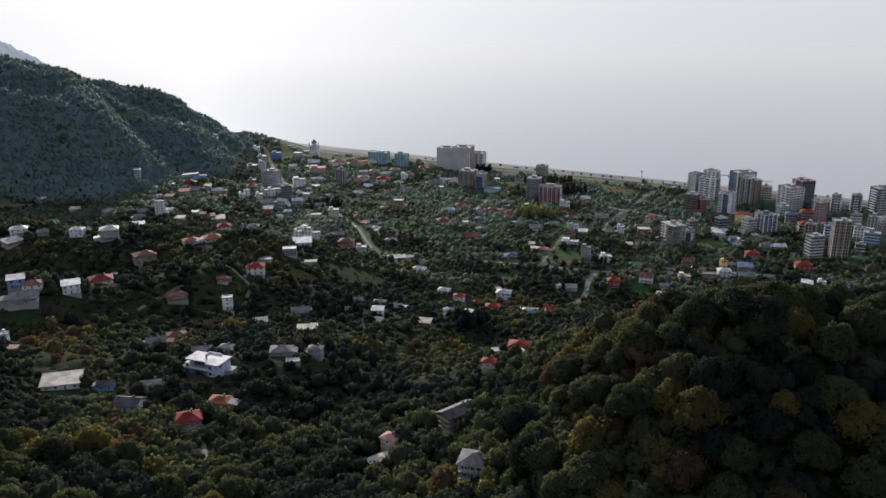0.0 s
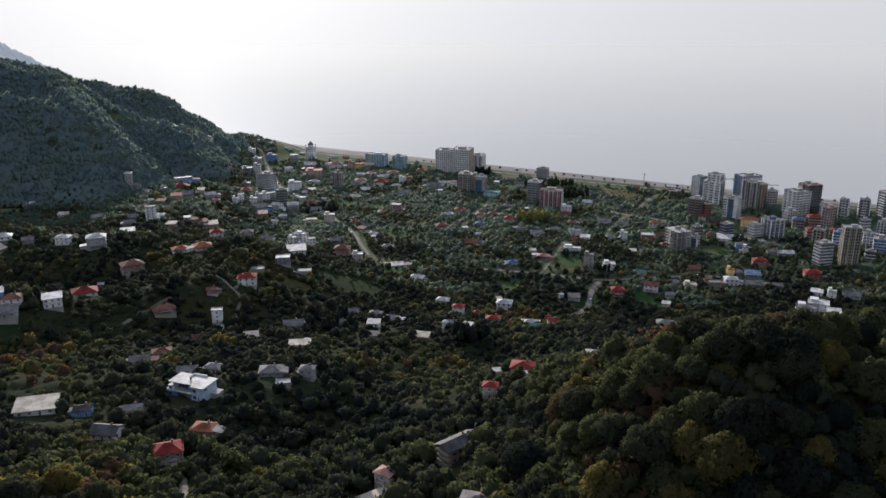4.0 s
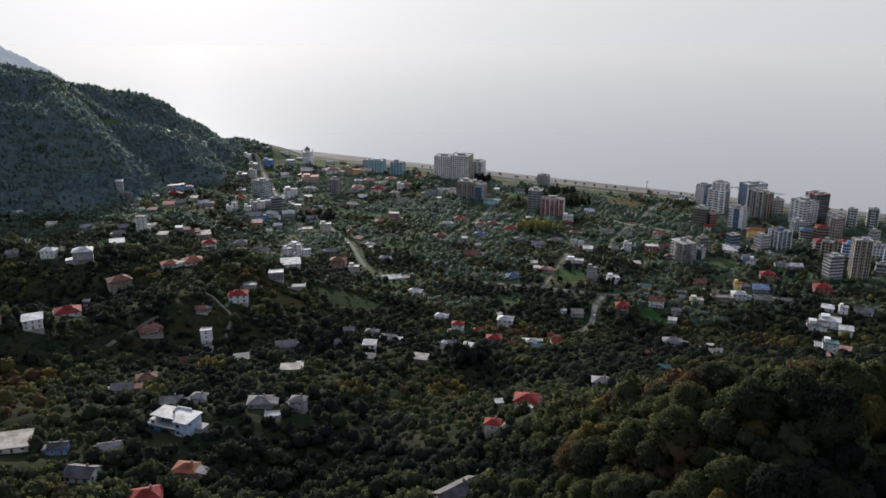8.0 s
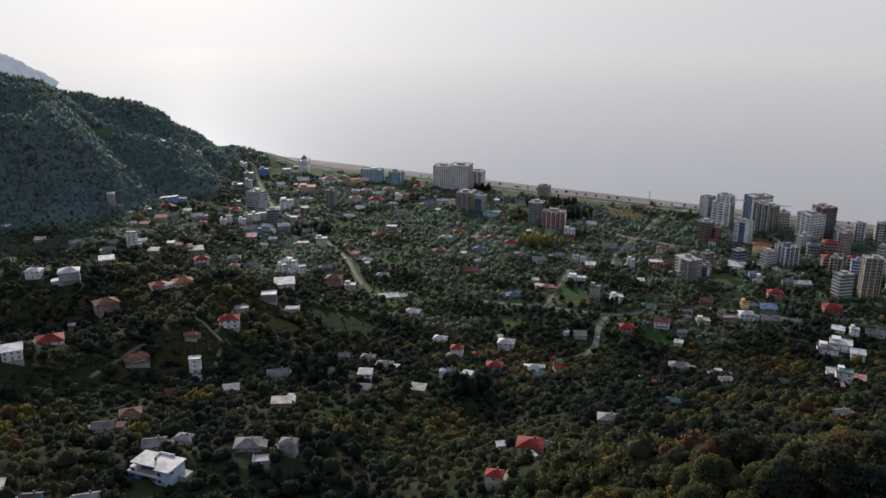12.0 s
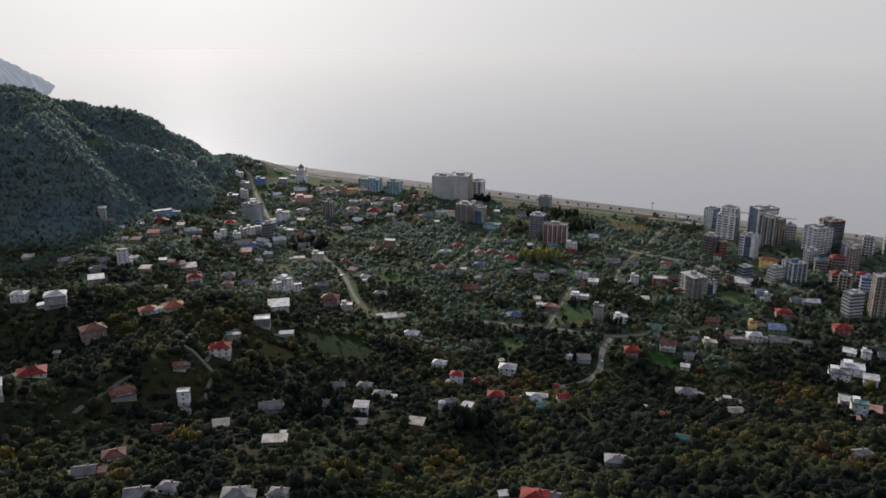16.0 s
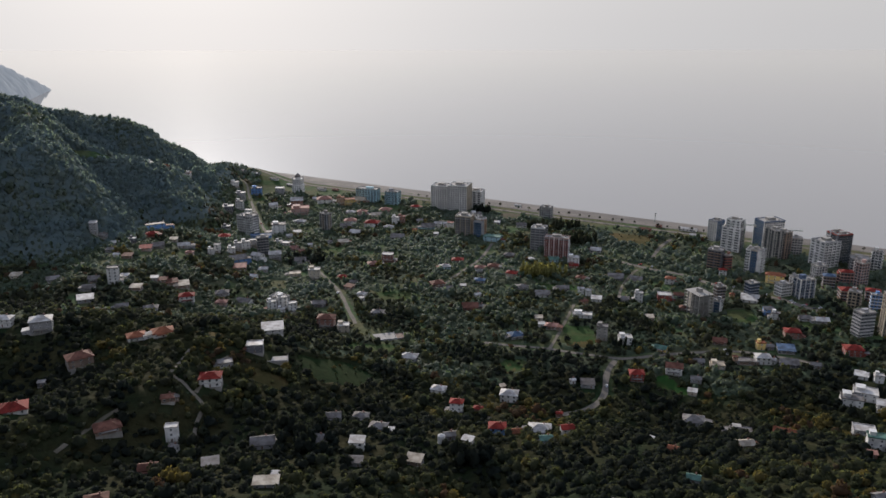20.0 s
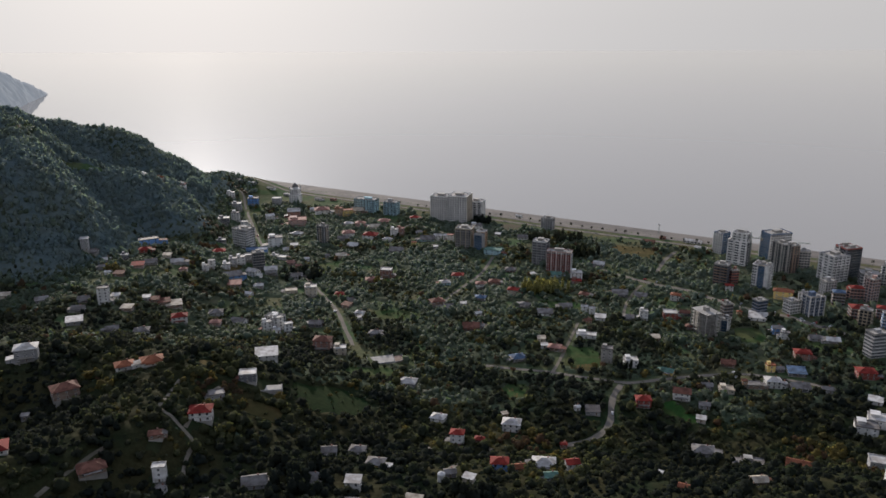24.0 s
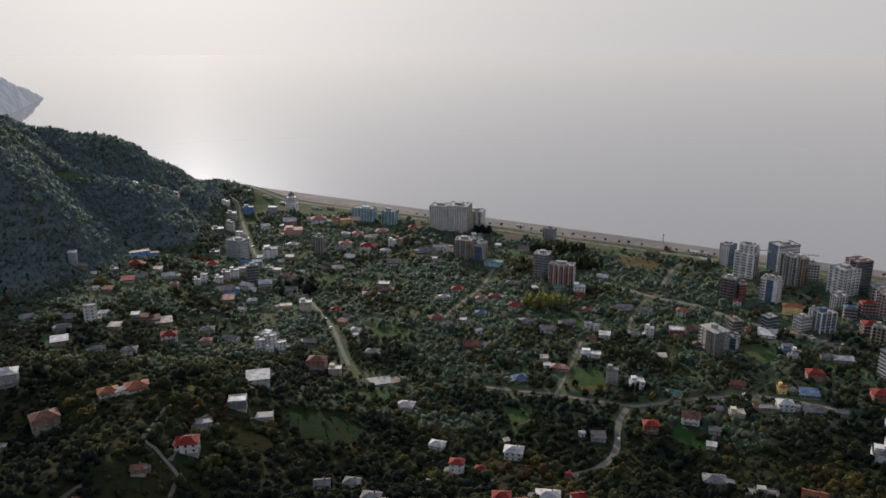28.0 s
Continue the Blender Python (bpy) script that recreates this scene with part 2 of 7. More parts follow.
def off_line(x, y, ax, ay, bx, by):
    """Distance from a stretch of line, and how far along it (0 to 1)."""
    dx, dy = bx - ax, by - ay
    u = np.clip(((x - ax) * dx + (y - ay) * dy) / (dx * dx + dy * dy), 0, 1)
    return np.hypot(x - ax - u * dx, y - ay - u * dy), u


def waves(x, y, size, seed):
    """Gentle unevenness, -1 to 1."""
    a, b = x / size + seed, y / size - 1.7 * seed
    return (np.sin(a + 1.3 * np.sin(0.7 * b + seed)) + np.sin(b * 1.1 + 1.1 * np.sin(0.9 * a)) + 0.5 * np.sin(2.3 * a + 1.9 * b)) / 2.5


# crest of the mountain along the sea, and the nearer spurs that come down from it to the plain
MOUNTAIN = ((-322, 1448, 3), (-352, 1422, 26), (-385, 1398, 20), (-440, 1356, 49), (-492, 1322, 112), (-540, 1292, 130), (-568, 1275, 130), (-592, 1260, 131), (-614, 1245, 162), (-650, 1220, 177), (-800, 1150, 185), (-1200, 1100, 230), (-2500, 1000, 300))


EAST_SPUR = ((-306, 1092, 30), (-335, 1102, 52), (-378, 1150, 82), (-409, 1122, 102), (-450, 1115, 112), (-517, 1127, 152), (-620, 1140, 172), (-800, 1110, 215), (-2500, 900, 320))
SOUTH_SPUR = ((-402, 915, 40), (-415, 945, 74), (-444, 993, 116), (-472, 1040, 132), (-517, 1127, 152))
SHOULDER = ((-336, 1344, 34), (-345, 1280, 40), (-347, 1214, 50), (-378, 1160, 82))
WEST_SIDE = ((-444, 993, 112), (-560, 960, 150), (-800, 900, 190), (-2500, 700, 300))


def mountain(x, y):
    best = np.zeros_like(x)
    for line, foot, flare in ((MOUNTAIN, 95, 0.95), (EAST_SPUR, 50, 0.80), (SOUTH_SPUR, 55, 0.75), (SHOULDER, 30, 0.85), (WEST_SIDE, 60, 0.80)):
        for (ax, ay, ah), (bx, by, bh) in zip(line, line[1:]):
            d, u = off_line(x, y, ax, ay, bx, by)
            crest = ah + (bh - ah) * u
            s = np.clip(1 - d / (foot + flare * crest), 0, 1)
            best = np.maximum(best, crest * (0.55 * s + 0.45 * s * s * (3 - 2 * s)))
    return best


def land(x, y):
    """Height of the ground in metres over the sea."""
    x, y = np.asarray(x, float), np.asarray(y, float)
    h = np.interp(y, (-3000, -600, 150, 200, 280, 380, 450, 510, 545, 600, 650, 720, 900, 1150, 1600), (300, 150, 100, 96, 84, 78, 58, 42, 35, 14, 11, 10, 8, 4, 3))
    d, u = off_line(x, y, 98, 245, 300, 262)                       # wooded knoll in the foreground
    h = h + (66 - 26 * u) * np.exp(-0.5 * (d / 46) ** 2)
    d, u = off_line(x, y, 70, 306, 52, 336)                        # its back, towards the ravine
    h = h + 18 * np.exp(-0.5 * (d / 20) ** 2)
    d, u = off_line(x, y, -150, 212, -330, 240)                    # spur on the other side of the ravine
    h = h + 20 * np.exp(-0.5 * (d / 45) ** 2)
    d, u = off_line(x, y, -420, 690, -180, 640)                    # ridge with the village
    h = h + 54 * np.exp(-0.5 * (d / 72) ** 2)
    d, u = off_line(x, y, -420, 520, -170, 545)                    # the dip before it
    h = h - 16 * np.exp(-0.5 * (d / 40) ** 2)
    d, u = off_line(x, y, -60, 330, 20, 470)                       # ravine
    h = h - 14 * np.exp(-0.5 * (d / 24) ** 2)
    d, u = off_line(x, y, -172, 560, -265, 488)                    # brow of the dark hillside
    h = h + (22 + 20 * u) * np.exp(-0.5 * (d / 30) ** 2)
    d, u = off_line(x, y, 180, 602, 295, 600)                      # hollow beyond the knoll
    h = h - 9 * np.exp(-0.5 * (d / 48) ** 2)
    d, u = off_line(x, y, 215, 850, 265, 715)                      # shallow dip on the plain, fitted to roof heights tracked from the camera
    h = h - 4.5 * np.exp(-0.5 * (d / 48) ** 2)
    d, u = off_line(x, y, -80, 860, 115, 820)                      # low swell in the middle of the plain
    h = h + 5.5 * np.exp(-0.5 * (d / 80) ** 2)
    terrace = np.interp(y, (640, 740, 820, 1000, 1100), (0, 40, 44, 40, 3)) * smooth(-120, -320, x)
    h = np.maximum(h, terrace)                                     # the foot of the mountain
    h = h + waves(x, y, 38, 2.0) * np.interp(y, (560, 640), (2.2, 0.5))
    m = mountain(x, y)
    h = np.where(m > 0.01, np.maximum(h, np.minimum(h, 10) + m), h)
    h = h + waves(x, y, 30, 5.0) * np.minimum(m, 60) * 0.08 + waves(x + 0.6 * y, 0.4 * y, 26, 8.0) * np.minimum(m, 60) * 0.09
    s = coast_y(x) - y
    shore = np.where(s > 0, 0.045 * s, 0.12 * s)
    h = np.maximum(np.minimum(h, shore + np.maximum(s - 40, 0) * 0.8), -9)
    return np.where((x < -900) & (y > 1900), -9.0, h)             # the cape over there is a landform of its own


def height(x, y):
    return float(land(np.array([x]), np.array([y]))[0])


# ---------------------------------------------------------------- mesh helpers
class Shape:
    """Collects faces for one mesh."""

    def __init__(self):
        self.v, self.f, self.m = [], [], []

    def face(self, *pts, m=0):
        k = len(self.v)
        self.v.extend(pts)
        self.f.append(tuple(range(k, k + len(pts))))
        self.m.append(m)

    def box(self, x0, x1, y0, y1, z0, z1, m=0):
        k = len(self.v)
        self.v.extend(((x0, y0, z0), (x1, y0, z0), (x1, y1, z0), (x0, y1, z0), (x0, y0, z1), (x1, y0, z1), (x1, y1, z1), (x0, y1, z1)))
        for q in ((0, 3, 2, 1), (4, 5, 6, 7), (0, 1, 5, 4), (1, 2, 6, 5), (2, 3, 7, 6), (3, 0, 4, 7)):
            self.f.append(tuple(k + i for i in q))
            self.m.append(m)
        return self

    def tube(self, x, y, z0, z1, r0, r1, n=8, m=0, dx=0.0, dy=0.0):
        k = len(self.v)
        for i in range(n):
            a = 2 * math.pi * i / n
            self.v.append((x + r0 * math.cos(a), y + r0 * math.sin(a), z0))
        for i in range(n):
            a = 2 * math.pi * i / n
            self.v.append((x + dx + r1 * math.cos(a), y + dy + r1 * math.sin(a), z1))
        for i in range(n):
            j = (i + 1) % n
            self.f.append((k + i, k + j, k + n + j, k + n + i))
            self.m.append(m)
        self.f.append(tuple(range(k + n, k + 2 * n)))
        self.m.append(m)
        return self

    def mesh(self, name, *mats):
        me = bpy.data.meshes.new(name)
        me.from_pydata(self.v, [], self.f)
        for m in mats:
            me.materials.append(m)
        if len(mats) > 1:
            me.polygons.foreach_set("material_index", self.m)
        me.update()
        return me


def part(name, shape, material, parent, label="", at=None):
    """One mesh object under a thing or a part; shape may be a Shape or a mesh that is shared."""
    me = shape.mesh(name, material) if isinstance(shape, Shape) else shape
    ob = new(name, me)
    ob.parent = parent
    if at is not None:
        ob.matrix_basis = at
    return tagged(ob, label)


def thing(name, x, y, rot, label, category, group="", z=None):
    root = new(name)
    root.empty_display_size = 1.0
    root.matrix_basis = pose(x, y, height(x, y) if z is None else z, 0, 0, rot)
    return tagged(root, label, category, group)


def grid_mesh(name, xs, ys, zs, material):
    nx, ny = len(xs), len(ys)
    gx, gy = np.meshgrid(xs, ys)
    co = np.stack([gx, gy, zs], -1).reshape(-1, 3)
    i = (np.arange(ny - 1)[:, None] * nx + np.arange(nx - 1)[None, :]).ravel()
    quads = np.stack([i, i + 1, i + nx + 1, i + nx], -1)
    return array_mesh(name, co, quads, material)


def array_mesh(name, co, faces, *mats, index=None, shade=False, normals=None):
    """A mesh from numpy arrays of points and of faces with the same count of corners."""
    me = bpy.data.meshes.new(name)
    k = faces.shape[1]
    me.vertices.add(len(co))
    me.vertices.foreach_set("co", np.ascontiguousarray(co, np.float32).ravel())
    me.loops.add(faces.size)
    me.loops.foreach_set("vertex_index", np.ascontiguousarray(faces, np.int32).ravel())
    me.polygons.add(len(faces))
    me.polygons.foreach_set("loop_start", np.arange(len(faces), dtype=np.int32) * k)
    for m in mats:
        me.materials.append(m)
    if index is not None:
        me.polygons.foreach_set("material_index", np.ascontiguousarray(index, np.int32))
    if shade:
        me.polygons.foreach_set("use_smooth", np.ones(len(faces), dtype=bool))
    me.update(calc_edges=True)
    if normals is not None:
        lean = me.attributes.new("custom_normal", "FLOAT_VECTOR", "POINT")
        lean.data.foreach_set("vector", np.ascontiguousarray(normals, np.float32).ravel())
    return me


# ---------------------------------------------------------------- ground and sea
gxs = np.concatenate([np.arange(-6000, -1000, 250), np.arange(-1000, -620, 20), np.arange(-620, 640, 7.0), np.arange(640, 1000, 20), np.arange(1000, 6001, 250)])
gys = np.concatenate([np.arange(-3000, 0, 200), np.arange(0, 200, 20), np.arange(200, 1640, 7.0), np.arange(1640, 3400, 80)])
ggx, ggy = np.meshgrid(gxs, gys)
ground = new("ground", grid_mesh("ground", gxs, gys, land(ggx, ggy), M_GROUND))
ground.data.polygons.foreach_set("use_smooth", np.ones(len(ground.data.polygons), dtype=bool))
ground.data.materials.append(M_PLAIN)
gmid = np.repeat((0.5 * (gys[1:] + gys[:-1]))[:, None], len(gxs) - 1, 1)
gmx = np.repeat((0.5 * (gxs[1:] + gxs[:-1]))[None, :], len(gys) - 1, 0)
# beyond this line the ground takes the lightened grass
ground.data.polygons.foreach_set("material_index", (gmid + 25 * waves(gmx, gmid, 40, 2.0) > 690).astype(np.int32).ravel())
tagged(ground, "wooded valley floor and slopes with brown undergrowth", "ground", kind="structure")

sxs = np.array([-7000.0, -3000, -1000, 0, 1000, 3000, 7000])
sys_ = np.array([-600.0, 400, 1000, 1600, 2600, 4500, 9000])
sea = new("water", grid_mesh("water", sxs, sys_, np.zeros((7, 7)), M_SEA))
tagged(sea, "calm grey sea fading into the haze", "sea", kind="structure")

# pebble beach, laid just over the shore
bx = np.arange(-520, 720, 8.0)
bs = np.arange(-6, 62, 4.0)
bgx, bgs = np.meshgrid(bx, bs)
edge = 4 * waves(bgx, bgx * 0.6, 30, 1.0) * (bgs > 30)
bgy = coast_y(bgx) - bgs - edge
bco = np.stack([bgx, bgy, land(bgx, bgy) + 0.14], -1).reshape(-1, 3)
bi = (np.arange(len(bs) - 1)[:, None] * len(bx) + np.arange(len(bx) - 1)[None, :]).ravel()
beach = new("beach", array_mesh("beach", bco, np.stack([bi, bi + len(bx), bi + len(bx) + 1, bi + 1], -1), M_BEACH))
tagged(beach, "long straight grey pebble beach along the sea", "beach", kind="structure")

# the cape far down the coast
# pale colour and emission stand in for the haze in front of the cape
M_CAPE = mat("far_cape_haze_glow", (0.22, 0.25, 0.27), 1.0, vary=0.12, scale=0.03, spec=0.0, second=(0.25, 0.27, 0.285), second_scale=0.008)
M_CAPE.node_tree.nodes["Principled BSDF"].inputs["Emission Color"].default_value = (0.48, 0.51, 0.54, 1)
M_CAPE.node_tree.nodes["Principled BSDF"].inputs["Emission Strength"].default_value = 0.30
cxs, cys = np.arange(-2300, -1150, 7.0), np.arange(2150, 3100, 7.0)
cgx, cgy = np.meshgrid(cxs, cys)
cz = np.zeros_like(cgx) - 20
CAPE = ((-1322, 2905, 5), (-1360, 2870, 24), (-1400, 2840, 70), (-1432, 2790, 118), (-1450, 2705, 190), (-1700, 2600, 350), (-2200, 2500, 460))
for (ax, ay, ah), (bx_, by_, bh) in zip(CAPE, CAPE[1:]):
    dd, uu = off_line(cgx, cgy, ax, ay, bx_, by_)
    hh = ah + (bh - ah) * uu
    cz = np.maximum(cz, (hh + 20) * np.clip(1 - dd / (180 + 2.2 * hh), 0, 1) - 20)
inland = np.minimum((coast_y(cgx) - cgy) * 0.3, 900)
cz = np.where(inland > 0, np.clip(np.maximum(cz, 9), -20, 1.12 * inland + 3), -12) + (4 * waves(cgx, cgy, 22, 3.0) + 4 * waves(cgx, cgy, 8, 5.0) + np.random.default_rng(4).uniform(-5, 5, cgx.shape)) * (inland > 6)
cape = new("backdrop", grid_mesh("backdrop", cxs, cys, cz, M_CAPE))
tagged(cape, "far wooded cape made pale and glowing to suggest haze", "cape", kind="structure")

# ---------------------------------------------------------------- roads, tracks and fields
KEEP = []      # (x, y, radius) where no tree stands


def ribbon(name, pts, width, material, label, lift=0.22, kind="structure", category="road"):
    """A road that follows the ground along a smooth line through its corners."""
    line = []
    p = [Vector((*q, 0)) for q in pts]
    for k in range(len(p) - 1):
        a, b, c, d = p[max(k - 1, 0)], p[k], p[k + 1], p[min(k + 2, len(p) - 1)]
        steps = max(2, int((c - b).length / 6))
        for s in range(steps):
            u = s / steps
            line.append(0.5 * (2 * b + (c - a) * u + (2 * a - 5 * b + 4 * c - d) * u * u + (3 * b - a - 3 * c + d) * u ** 3))
    line.append(p[-1])
    sh = Shape()
    rows = []
    for k, q in enumerate(line):
        t = (line[min(k + 1, len(line) - 1)] - line[max(k - 1, 0)]).normalized()
        n = Vector((-t.y, t.x, 0))
        KEEP.append((q.x, q.y, width * 0.5 + (1.6 if q.y < 640 else 3.8)))
        wob = 1 + 0.12 * math.sin(k * 1.7)
        row = []
        for e in (-0.5, -0.17, 0.17, 0.5):
            w = q + n * (e * width * wob)
            row.append((w.x, w.y, height(w.x, w.y) + lift))
        rows.append(row)
    for a, b in zip(rows, rows[1:]):
        for i in range(3):
            sh.face(a[i], b[i], b[i + 1], a[i + 1])
        for i in (0, 3):                      # the road's edge goes down into the ground
            sh.face(a[i], b[i], (b[i][0], b[i][1], b[i][2] - 0.8), (a[i][0], a[i][1], a[i][2] - 0.8))
    ob = new(name, sh.mesh(name, material))
    return tagged(ob, label, category, kind=kind)


FIELDS = []


def field(x, y, rx, ry, rot, material, label, lift=0.16):
    """An open patch of grass or soil with an uneven outline."""
    FIELDS.append((x, y, rx, ry, radians(rot)))
    n, rings = 28, 5
    co, fa = [], []
    for r in range(1, rings + 1):
        for i in range(n):
            a = 2 * math.pi * i / n
            wob = 1 + 0.12 * math.sin(3 * a + x) + 0.08 * math.sin(5 * a + y)
            sq = 1 / max(abs(math.cos(a)), abs(math.sin(a))) ** 0.6
            lx, ly = rx * r / rings * math.cos(a) * wob * sq, ry * r / rings * math.sin(a) * wob * sq
            c, s = math.cos(radians(rot)), math.sin(radians(rot))
            px, py = x + c * lx - s * ly, y + s * lx + c * ly
            co.append((px, py, height(px, py) + lift))
    co.append((x, y, height(x, y) + lift))
    sh = Shape()
    sh.v = co
    for i in range(n):
        j = (i + 1) % n
        sh.f.append((len(co) - 1, i, j))
        for r in range(rings - 1):
            sh.f.append((r * n + i, (r + 1) * n + i, (r + 1) * n + j, r * n + j))
    sh.m = [0] * len(sh.f)
    ob = new("field", sh.mesh("field", material))
    return tagged(ob, label, "field", kind="structure")


# ---------------------------------------------------------------- buildings
def window_mesh(name, frame_mat):
    """A window 1 m wide and high about its foot, in one piece: a frame with a middle bar and two panes set back in it."""
    bm = bmesh.new()
    xs, zs = (-0.5, -0.42, -0.03, 0.03, 0.42, 0.5), (0.0, 0.08, 0.92, 1.0)
    front = {(i, k): bm.verts.new((xs[i], -0.09, zs[k])) for i in range(6) for k in range(4)}
    for i in range(5):
        for k in range(3):
            ring4 = [front[i, k], front[i + 1, k], front[i + 1, k + 1], front[i, k + 1]]
            if k == 1 and i in (1, 3):
                back = [bm.verts.new((v.co.x, -0.02, v.co.z)) for v in ring4]
                for a in range(4):
                    bm.faces.new((ring4[a], ring4[(a + 1) % 4], back[(a + 1) % 4], back[a]))
                bm.faces.new(back).material_index = 1
            else:
                bm.faces.new(ring4)
    rim = [front[i, 0] for i in range(6)] + [front[5, k] for k in range(1, 4)] + [front[i, 3] for i in range(4, -1, -1)] + [front[0, k] for k in (2, 1)]
    deep = [bm.verts.new((v.co.x, 0.03, v.co.z)) for v in rim]
    for a in range(len(rim)):
        c = (a + 1) % len(rim)
        bm.faces.new((rim[c], rim[a], deep[a], deep[c]))
    me = bpy.data.meshes.new(name)
    bm.to_mesh(me)
    bm.free()
    me.materials.append(frame_mat)
    me.materials.append(M_GLASS)
    return me


WINDOW = window_mesh("window", M_FRAME)
WINDOW_DARK = window_mesh("window_dark", M_DARKFRAME)
DOOR = Shape()
DOOR.box(-0.55, -0.47, -0.08, 0.04, 0, 2.15, 1).box(0.47, 0.55, -0.08, 0.04, 0, 2.15, 1).box(-0.47, 0.47, -0.08, 0.04, 2.07, 2.15, 1).box(-0.47, 0.47, -0.04, 0.03, 0, 2.07, 0).box(-0.34, 0.34, -0.06, -0.04, 1.2, 1.85, 0)
DOOR = DOOR.mesh("door", M_DOOR, M_FRAME)
CHIMNEY = Shape()
CHIMNEY.box(-0.35, 0.35, -0.35, 0.35, 0, 1.5).box(-0.45, 0.45, -0.45, 0.45, 1.5, 1.66).box(-0.2, 0.2, -0.2, 0.2, 1.66, 1.9)
CHIMNEY = CHIMNEY.mesh("chimney", WALL["brick"])
rng = random.Random(11)


def side_pose(k, w, d, u, z, sx=1.0, sz=1.0):
    """A place on wall k (0 front, 1 right, 2 back, 3 left), u metres along it, with its outside outwards."""
    place = ((u, -d / 2), (w / 2, u), (-u, d / 2), (-w / 2, -u))[k]
    return pose(place[0], place[1], z, 0, 0, 90 * k) @ Matrix.Diagonal((sx, 1, sz, 1))


def roof_shape(kind, w, d, h, rise, over=0.6):
    """Hipped, pyramid, gabled, sloping or flat roof with eaves and real thickness."""
    s = Shape()
    x, y, t = w / 2 + over, d / 2 + over, 0.22
    if kind == "flat":
        s.box(-w / 2 - 0.25, w / 2 + 0.25, -d / 2 - 0.25, d / 2 + 0.25, h, h + 0.25)
        for a in ((-w / 2 - 0.25, w / 2 + 0.25, -d / 2 - 0.25, -d / 2), (-w / 2 - 0.25, w / 2 + 0.25, d / 2, d / 2 + 0.25), (-w / 2 - 0.25, -w / 2, -d / 2, d / 2), (w / 2, w / 2 + 0.25, -d / 2, d / 2)):
            s.box(*a, h + 0.25, h + 0.75)
        return s
    if kind == "shed":
        lo, hi = h + 0.05, h + rise * 0.6
        top = ((-x, -y, lo + t), (x, -y, lo + t), (x, y, hi + t), (-x, y, hi + t))
        low = tuple((a, b, c - t) for a, b, c in top)
        s.face(*top)
        s.face(*low[::-1])
        for i in range(4):
            j = (i + 1) % 4
            s.face(low[i], low[j], top[j], top[i])
        return s
    e, r = h - 0.05, h + rise
    if kind == "gable":
        a, b = (-x, 0, r), (x, 0, r)
    elif w > d + 1 and kind != "pyramid":
        a, b = (-(w - d) / 2, 0, r), ((w - d) / 2, 0, r)
    else:
        a = b = (0, 0, r)
    c = ((-x, -y, e), (x, -y, e), (x, y, e), (-x, y, e))
    up = lambda p: (p[0], p[1], p[2] + t)
    cu = tuple(up(p) for p in c)
    au, bu = up(a), up(b)
    if kind == "gable":
        s.face(cu[0], cu[1], bu, au)
        s.face(cu[2], cu[3], au, bu)
        s.face(c[1], c[0], a, b)
        s.face(c[3], c[2], b, a)
        for p, q in ((0, 1), (2, 3)):
            s.face(c[p], c[q], cu[q], cu[p])
        for p, q, pk in ((1, 2, b), (3, 0, a)):
            s.face(c[p], pk, up(pk), cu[p])
            s.face(pk, c[q], cu[q], up(pk))
    else:
        if a == b:
            for i in range(4):
                s.face(cu[i], cu[(i + 1) % 4], au)
        else:
            s.face(cu[0], cu[1], bu, au)
            s.face(cu[1], cu[2], bu)
            s.face(cu[2], cu[3], au, bu)
            s.face(cu[3], cu[0], au)
            s.box(a[0], b[0], -0.14, 0.14, r + t - 0.06, r + t + 0.1)
        s.face(*c[::-1])
        for i in range(4):
            j = (i + 1) % 4
            s.face(c[i], c[j], cu[j], cu[i])
    return s


NICE = {"rust": "rusty brown", "tan": "tan", "slate": "grey slate", "dark": "dark"}


